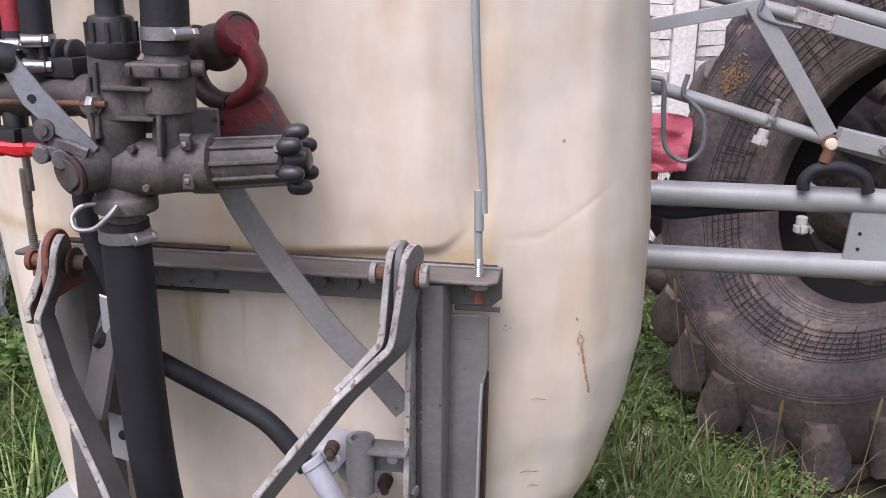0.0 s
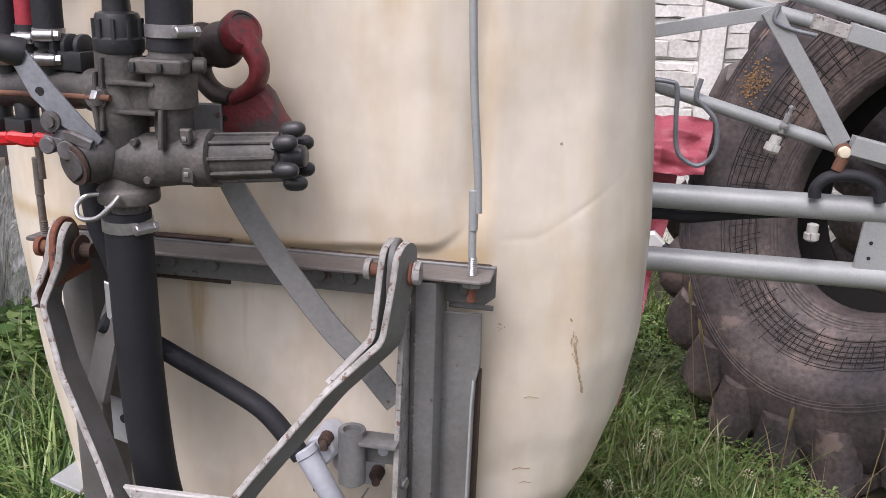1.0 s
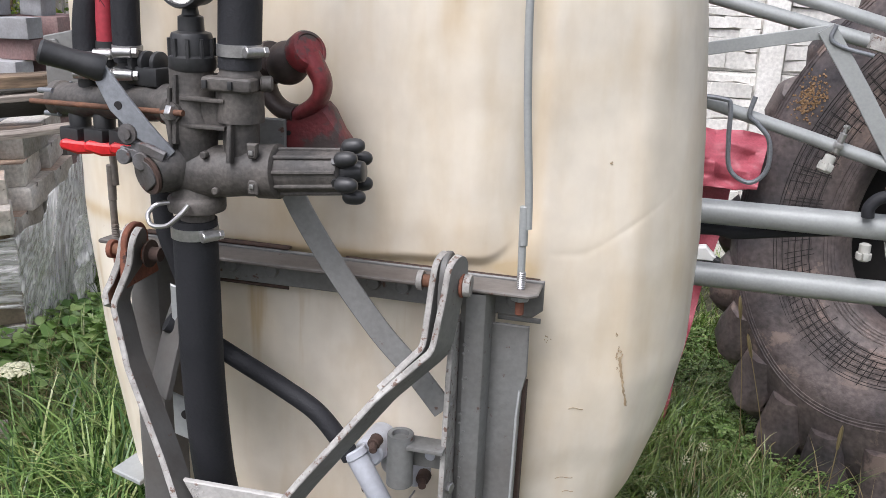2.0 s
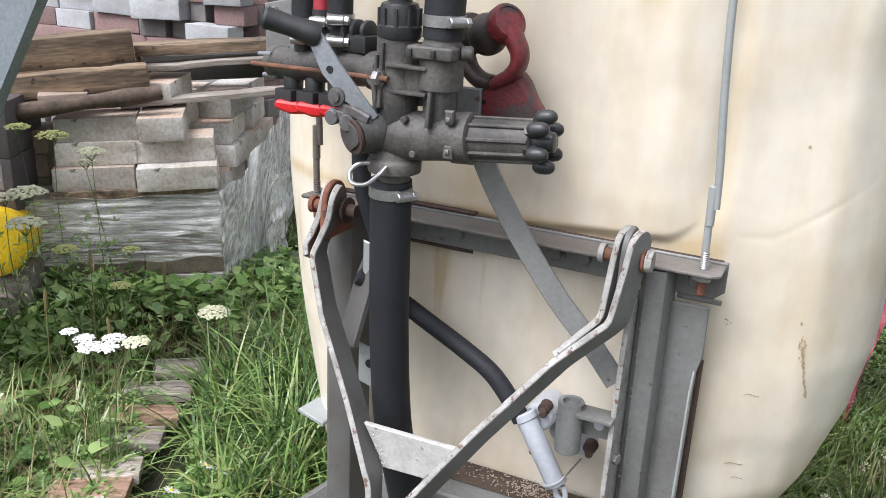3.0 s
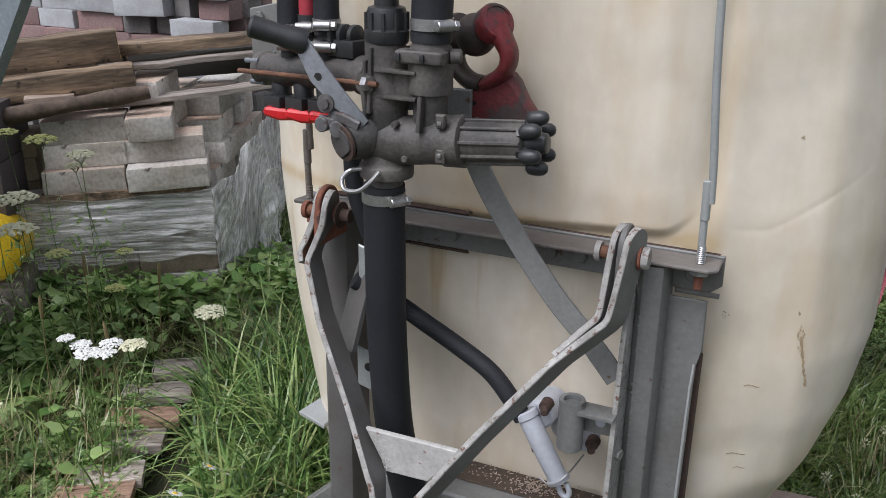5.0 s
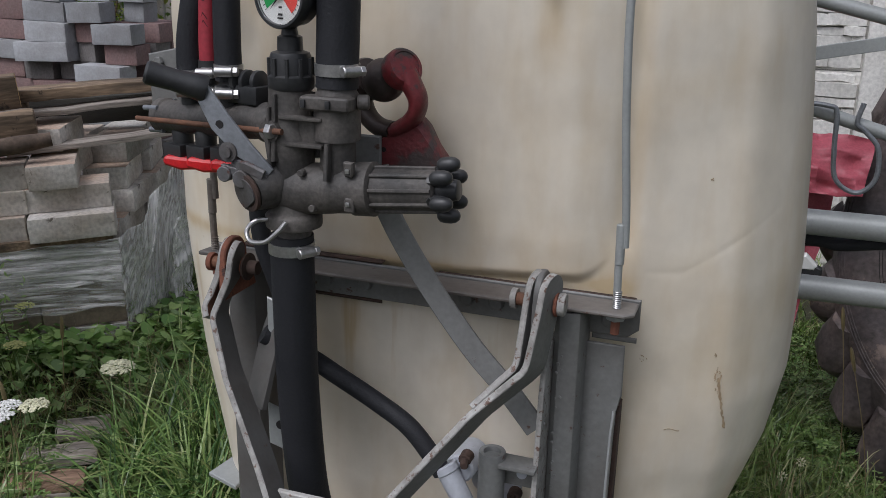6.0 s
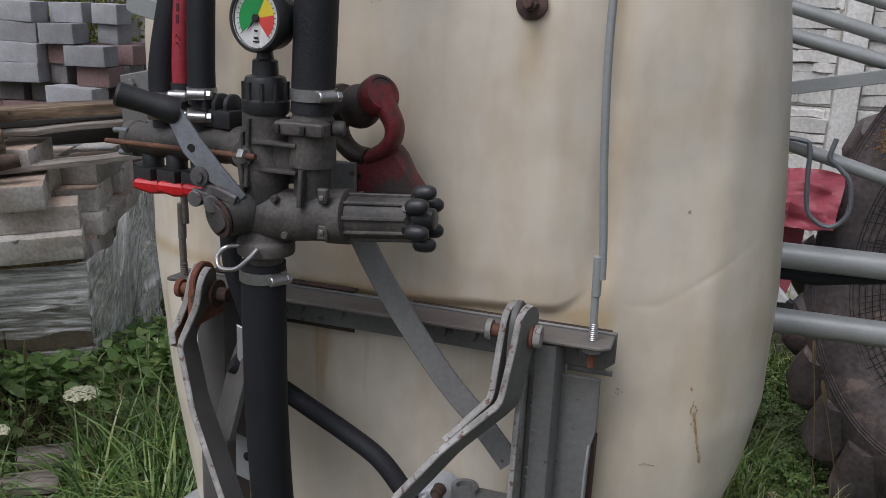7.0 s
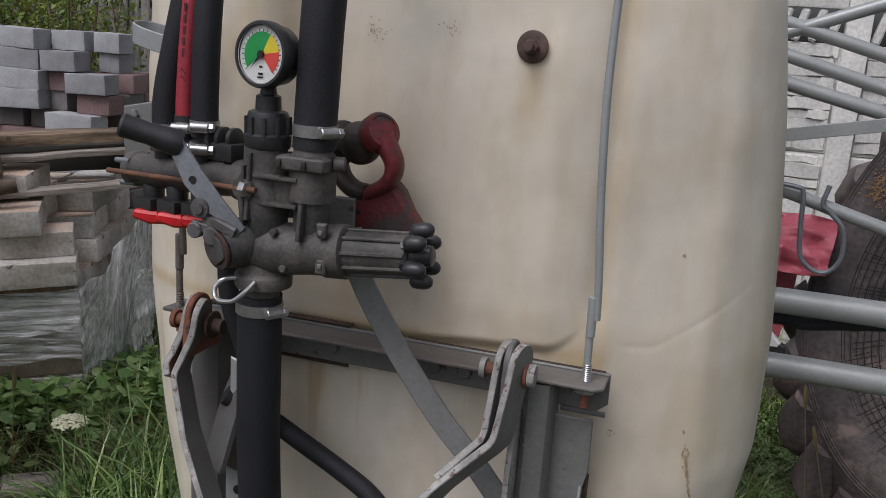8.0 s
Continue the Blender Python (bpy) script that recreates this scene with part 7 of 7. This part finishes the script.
def tufts(name, n, per, region, length, width, mat, label, dens=None, spread=0.02):
    """Grass that springs from tufts: each blade arches out of its tuft's heart."""
    cx, cy = gen.uniform(region[0], region[1], n), gen.uniform(region[2], region[3], n)
    ok = np.array([not keep_out(a, b) for a, b in zip(cx, cy)])
    if dens is not None:
        ok &= gen.random(n) < np.array([dens(a, b) for a, b in zip(cx, cy)])
    cx, cy = cx[ok], cy[ok]
    vigour = np.array([1 + 0.6 * noise.noise((a * 2.3, b * 2.3, 7)) for a, b in zip(cx, cy)]) * gen.uniform(0.65, 1.25, len(cx))
    comb = np.array([noise.noise((a * 1.6, b * 1.6, 1)) for a, b in zip(cx, cy)]) * 4.2
    who = np.repeat(np.arange(len(cx)), per)
    m = len(who)
    turn = np.where(gen.random(m) < 0.45, comb[who] + gen.normal(0, 0.7, m), gen.uniform(0, 6.283, m))
    x, y = cx[who] + gen.normal(0, spread, m), cy[who] + gen.normal(0, spread, m)
    L = gen.uniform(length[0], length[1], m) * vigour[who]
    bs = np.array([board_frame(a, b) for a, b in zip(x, y)]).reshape(-1, 2)
    L = np.where((bs[:, 0] > -0.13) & (bs[:, 0] < 0.03) & (bs[:, 1] > -0.2) & (bs[:, 1] < 1.0), L * 0.35, L)
    W = gen.uniform(width[0], width[1], m)
    bend = gen.gamma(3.0, 0.55, m).clip(0.2, 3.0)
    S = 6
    verts = np.zeros((m, 2 * S - 1, 3))
    dx, dy = np.cos(turn), np.sin(turn)
    ang, px, pz = np.abs(gen.normal(0.35, 0.3, m)), np.zeros(m), np.zeros(m)
    side = gen.normal(0, 0.5, m)  # a blade twists as it falls
    for q in range(S):
        f = q / (S - 1)
        w = W * (1 - f) ** 0.6 * 0.5 * (0.75 + 0.5 * min(f * 3, 1))
        tx, ty = -dy * np.cos(side * f) + dx * np.sin(side * f) * 0.3, dx * np.cos(side * f) + dy * np.sin(side * f) * 0.3
        bx, by, bz = x + dx * px, y + dy * px, w * np.sin(side * f)
        if q < S - 1:
            verts[:, 2 * q] = np.stack([bx + tx * w, by + ty * w, pz + bz], -1)
            verts[:, 2 * q + 1] = np.stack([bx - tx * w, by - ty * w, pz - bz], -1)
        else:
            verts[:, 2 * q] = np.stack([bx, by, pz], -1)
        ang = ang + bend / (S - 1) * (0.4 + 1.2 * f)
        px = px + np.sin(ang) * L / (S - 1)
        pz = np.maximum(pz + np.cos(ang) * L / (S - 1), 0.006)
    c = 2 * S - 1
    base = np.arange(m)[:, None] * c
    quads = [base + np.array([2 * q, 2 * q + 1, 2 * q + 3, 2 * q + 2]) for q in range(S - 2)]
    faces = np.concatenate(quads).tolist() + (base + np.array([2 * S - 4, 2 * S - 3, 2 * S - 2])).tolist()
    return mesh_object(name, verts.reshape(-1, 3).tolist(), faces, mat, label, "grass", "stuff")


def left_density(x, y):
    return 0.45 if x < -1.75 and y > 0.4 else 1.0


tufts("grass", 3000, 15, (-2.6, -0.35, -0.1, 2.2), (0.07, 0.22), (0.0038, 0.0072), GRASSM, "long green grass in arching tufts", left_density, 0.03)
tufts("grass", 4200, 12, (-0.1, 1.6, 0.55, 2.6), (0.04, 0.12), (0.0038, 0.0068), GRASSM, "short green grass in tufts around the tyre and plank", lambda x, y: 0.06 if x > 0.42 and y > 0.95 else 1.0, 0.03)
tufts("grass", 260, 14, (-0.1, 0.55, 0.9, 1.7), (0.10, 0.22), (0.0030, 0.0052), GRASSM, "longer grass blades fallen beside the tyre")
grass("grass", 9000, (-6.0, 3.0, 2.2, 4.6), (0.12, 0.35), (0.004, 0.007), (0.8, 1.8), GRASSM, "rough grass along the fences")
tufts("dry_grass", 420, 7, (-1.9, -0.4, 0.0, 1.4), (0.12, 0.30), (0.002, 0.004), DRYM, "dry straw-coloured grass between the green")
tufts("dry_grass", 260, 6, (0.0, 1.5, 0.7, 2.6), (0.10, 0.24), (0.002, 0.004), DRYM, "dry straw-coloured grass between the green")
tufts("grass", 70, 38, (-1.36, -0.92, 0.40, 1.10), (0.20, 0.38), (0.0055, 0.0095), TUSSOCKM, "tall arching tussock of blue-green grass")

grass("grass", 26000, (-5.5, 4.5, -4.5, 3.2), (0.12, 0.30), (0.005, 0.009), (0.8, 1.8), GRASSM, "rough uncut grass over the yard", lambda x, y: 0.0 if (-2.6 < x < -0.35 and -0.1 < y < 2.2) or (-0.3 < x < 1.6 and 0.55 < y < 2.6) or (abs(x + 0.25) < 0.5 and abs(y) < 0.7) or math.hypot(x + 0.2, y + 1.2) < 0.9 else 1.0)


def ground_leaves(name, n, region, size, height, label, round_leaf=True, dens=None):
    """Low broad leaves, each a folded round or lobed blade of eight triangles."""
    verts, faces = [], []
    for _ in range(n):
        x, y = gen.uniform(region[0], region[1]), gen.uniform(region[2], region[3])
        if keep_out(x, y) or (dens and gen.random() > dens(x, y)):
            continue
        z = height * (0.35 + 0.65 * gen.random()) * (1 + 0.5 * noise.noise((x * 3, y * 3, 0)))
        s = gen.uniform(*size)
        a, tx, ty = gen.uniform(0, 6.28), gen.normal(0, 0.35), gen.normal(-0.2, 0.35)
        k = len(verts)
        verts.append((x, y, z))
        m = 8
        for i in range(m):
            b = a + 2 * math.pi * i / m
            r = s * (0.85 + 0.15 * math.cos(5 * b)) * (0.75 if i == 0 else 1.0)
            px, py = r * math.cos(b), r * math.sin(b)
            verts.append((x + px, y + py, z + px * tx + py * ty + 0.10 * s * math.cos(2 * b)))
        faces += [(k, k + 1 + i, k + 1 + (i + 1) % m) for i in range(m)]
    return mesh_object(name, verts, faces, LEAFM, label, "weeds", "stuff")


def weed_patch(x, y):
    s, t = board_frame(x, y)
    return 0.03 if -0.16 < s < 0.05 and -0.1 < t < 0.9 else 0.8 if y > 1.12 or s < -0.42 else 0.12


ground_leaves("weed_leaves", 12500, (-3.0, -1.0, 0.1, 1.85), (0.011, 0.033), 0.13, "low dark green broad-leaved weeds", dens=weed_patch)


def clover_leaves(n, region, size, height, label):
    """Clover: three heart-shaped leaflets on one stalk, patch by patch."""
    verts, faces = [], []
    for _ in range(n):
        x, y = gen.uniform(region[0], region[1]), gen.uniform(region[2], region[3])
        if keep_out(x, y) or noise.noise((x * 2.6, y * 2.6, 11)) < gen.uniform(-0.35, 0.15):
            continue
        z, s0, a0 = height * gen.uniform(0.35, 1.0), gen.uniform(*size), gen.uniform(0, 6.283)
        tx, ty = gen.normal(0, 0.30), gen.normal(-0.1, 0.30)
        for leaf in range(3):
            a = a0 + leaf * 2.094
            c, d = math.cos(a), math.sin(a)
            k = len(verts)
            for u, v, h in ((0.08, 0, 0), (0.75, 0.52, 0.10), (1.20, 0.42, 0.02), (1.08, 0, -0.06), (1.20, -0.42, 0.02), (0.75, -0.52, 0.10)):
                px, py = s0 * (u * c - v * d), s0 * (u * d + v * c)
                verts.append((x + px, y + py, z + s0 * h + px * tx + py * ty))
            faces += [(k, k + 1, k + 2, k + 3), (k, k + 3, k + 4, k + 5)]
    return mesh_object("clover", verts, faces, LEAFM, label, "clover", "stuff")


clover_leaves(20000, (-0.1, 1.5, 0.6, 2.4), (0.007, 0.013), 0.085, "low green clover leaves in the grass")
clover_leaves(12000, (-1.7, -0.45, 0.0, 1.5), (0.008, 0.014), 0.09, "low green clover leaves in the grass")

CREAM = material("cream_umbel", (0.70, 0.68, 0.50), 0.7, alt=(0.58, 0.58, 0.36), amount=0.7, scale=60, grain=200)
LIME = material("yellow_green_umbel", (0.50, 0.50, 0.20), 0.7, alt=(0.40, 0.42, 0.14), amount=0.7, scale=60, grain=200)
PETAL = material("white_petals", (0.64, 0.64, 0.62), 0.6, alt=(0.74, 0.74, 0.70), amount=0.5, scale=60, grain=200)
YCORE = material("yellow_flower_core", (0.75, 0.50, 0.03), 0.7, alt=(0.6, 0.38, 0.02), amount=0.6, scale=80, grain=200)


def umbel(at, foot, r, mat, label, n=90, flat=0.35, leafy=0):
    """A stem with a domed head of small florets on fine rays."""
    pl = thing("umbel_flower", foot, label, "flower", "umbel flowers")
    at, foot = Vector(at), Vector(foot)
    bm = B()
    mid = foot.lerp(at, 0.55) + Vector((random.uniform(-0.03, 0.03), random.uniform(-0.02, 0.02), 0))
    neck = at - Vector((0, 0, r * 0.7))
    pts = smooth_path([foot, mid, neck], 6)
    sweep(bm, pts, [ring(0.0018 - 0.0007 * i / len(pts), 6) for i in range(len(pts))], (0, 1, 0.1))
    part("stem", bm, STEMM, pl)
    bm = B()
    bf = B()
    for k in range(n):
        d = r * math.sqrt((k + 0.5) / n)
        a = k * 2.39996 + random.uniform(-0.2, 0.2)
        c = at + Vector((d * math.cos(a), d * math.sin(a), r * flat * (1 - (d / r) ** 2) + random.uniform(-0.1, 0.1) * r * 0.5))
        if k % 4 == 0:
            sweep(bm, [neck, c], ring(0.0006, 4), (0, 1, 0.1))
        s = r * 0.15 * random.uniform(0.8, 1.3)
        lathe(bf, [(0, -s * 0.3), (s, 0), (s * 0.6, s * 0.45), (0, s * 0.55)], Matrix.Translation(c) @ Euler((random.uniform(-0.5, 0.5), random.uniform(-0.5, 0.5), 0)).to_matrix().to_4x4(), 6)
    part("ray_spray", bm, STEMM, pl)
    part("flower_head", bf, mat, pl)
    for k in range(leafy):
        t = random.uniform(0.15, 0.8)
        p = foot.lerp(at, t)
        P = np.array([list(p + Vector((random.gauss(0, 0.05), random.gauss(0, 0.05), random.gauss(0, 0.03)))) for _ in range(16)])
        v, f = leaves(P, gen.normal(size=(16, 3)) + [0, 0, 1], gen.uniform(0.02, 0.04, 16), 0.3)
        mesh_object("foliage", v, f, LEAFM, kind="stuff", parent=pl)
    return pl


umbel((-1.48, 0.89, 0.27), (-1.45, 0.95, 0.0), 0.043, CREAM, "cream wild carrot umbel on a thin stem", 120, 0.4)
for dx, dy, dz, r in ((0, 0, 0, 0.030), (0.045, 0.01, 0.006, 0.026), (-0.04, 0.02, 0.004, 0.024), (0.03, 0.045, 0.012, 0.026), (-0.075, 0.01, 0.018, 0.020)):
    umbel((-1.40 + dx, 0.36 + dy, 0.40 + dz), (-1.42 + dx * 0.4, 0.38, 0.0), r, PETAL, "flat white yarrow head on a green stem", 75, 0.12)
umbel((-1.56, 0.66, 0.25), (-1.58, 0.68, 0.0), 0.036, CREAM, "fading cream wild carrot umbel", 80, 0.3)
umbel((-1.90, 1.00, 0.35), (-1.88, 1.02, 0.0), 0.028, LIME, "small yellow-green umbel on a thin stem", 50, 0.3)
for x, y, z, r, m in ((-1.98, 0.95, 0.665, 0.030, CREAM), (-2.03, 0.97, 0.62, 0.024, CREAM), (-2.08, 0.90, 0.71, 0.034, LIME), (-2.18, 0.86, 0.73, 0.026, LIME), (-2.10, 0.80, 0.55, 0.042, CREAM), (-2.02, 0.72, 0.49, 0.040, CREAM), (-2.20, 0.80, 0.52, 0.030, CREAM), (-1.96, 0.80, 0.40, 0.026, LIME), (-1.80, 0.85, 0.30, 0.022, LIME), (-2.15, 0.70, 0.60, 0.03, CREAM), (-1.62, 0.22, 0.27, 0.035, CREAM)):
    umbel((x, y, z), (x + random.uniform(-0.04, 0.08), y + 0.04, 0.0), r * 1.35, m, "tall pale umbel on a branching green stem", 60, 0.3, 3)


def daisy(at, r, tilt):
    at = Vector(at)
    pl = thing("daisy", (at.x, at.y + 0.02, 0.0), "small white daisy with a yellow centre", "flower", "daisies")
    bm = B()
    pipe(bm, [(at.x, at.y + 0.02, 0.0), (at.x + 0.01, at.y + 0.01, at.z * 0.6), at], 0.0014, 5, 5)
    part("stem", bm, STEMM, pl)
    m = Matrix.Translation(at) @ Euler(tilt).to_matrix().to_4x4()
    bm = B()
    for k in range(14):
        a = 2 * math.pi * k / 14
        o = [(0.25 * r, -0.1 * r), (0.95 * r, -0.13 * r), (1.05 * r, 0.0), (0.95 * r, 0.13 * r), (0.25 * r, 0.1 * r)]
        plate(bm, o, 0.0008, m @ Matrix.Rotation(a, 4, "Z") @ Matrix.Rotation(random.uniform(-0.25, 0.1), 4, "Y"), 0)
    part("petals", bm, PETAL, pl)
    bm = B()
    lathe(bm, [(0.36 * r, 0), (0.33 * r, 0.12 * r), (0.15 * r, 0.2 * r), (0, 0.22 * r)], m, 14)
    part("centre", bm, YCORE, pl)


for x, y, z in ((-1.13, 0.43, 0.13), (-1.10, 0.45, 0.11), (-0.95, 0.27, 0.14), (-1.12, 0.30, 0.14), (-0.90, 0.24, 0.11)):
    daisy((x, y, z), 0.018, (-0.5, 0.25, 0))


def clover_head(x, y, z):
    bm = B()
    for k in range(26):
        t = (k + 0.5) / 26
        a = k * 2.39996
        rr = 0.0095 * math.sin(math.pi * min(t * 0.95 + 0.04, 1))
        d = Vector((rr * math.cos(a), rr * math.sin(a), 0.008 * math.cos(math.pi * t)))
        lathe(bm, [(0.0012, 0), (0.0022, 0.003), (0, 0.006)], axis(Vector((x, y, z)) + d, Vector((x, y, z)) + d * 2), 5)
    pipe(bm, [(x, y + 0.01, 0), (x, y, z - 0.004)], 0.0012, 3, 5)
    single("clover_flower", bm, CREAM, "pale pink white clover head in grass", "flower", "clover flowers")


for x, y, z in ((0.28, 1.29, 0.10), (0.42, 1.15, 0.10), (0.20, 1.10, 0.09), (0.33, 1.42, 0.08), (0.55, 1.22, 0.10), (0.27, 1.02, 0.10)):
    clover_head(x, y, z)
# seed stalks of tall grass
for x, y, h, dx in ((0.62, 1.20, 0.30, 0.01), (0.80, 1.12, 0.36, 0.03), (0.92, 1.10, 0.33, -0.02), (0.50, 1.35, 0.45, -0.10), (0.44, 1.5, 0.5, -0.06), (-1.72, 0.50, 0.42, 0.02), (-1.78, 0.72, 0.45, 0.01), (-1.66, 0.86, 0.40, 0.03), (-1.5, 0.55, 0.36, -0.04)):
    st = thing("grass_stalk", (x, y, 0), "dry grass stalk with a narrow seed head", "grass", "seed stalks")
    bm = B()
    pts = smooth_path([(x, y, 0), (x + dx * 0.4, y, h * 0.5), (x + dx, y, h)], 6)
    sweep(bm, pts, ring(0.0013, 5), (0, 1, 0))
    part("stem", bm, DRYM, st)
    bm = B()
    top, d = Vector(pts[-1]), (Vector(pts[-1]) - Vector(pts[-3])).normalized()
    lathe(bm, [(0.0, -0.06), (0.004, -0.05), (0.0055, -0.02), (0.004, 0.005), (0.0, 0.015)], axis(top, top + d), 8)
    part("seed_head", bm, DRYM, st)
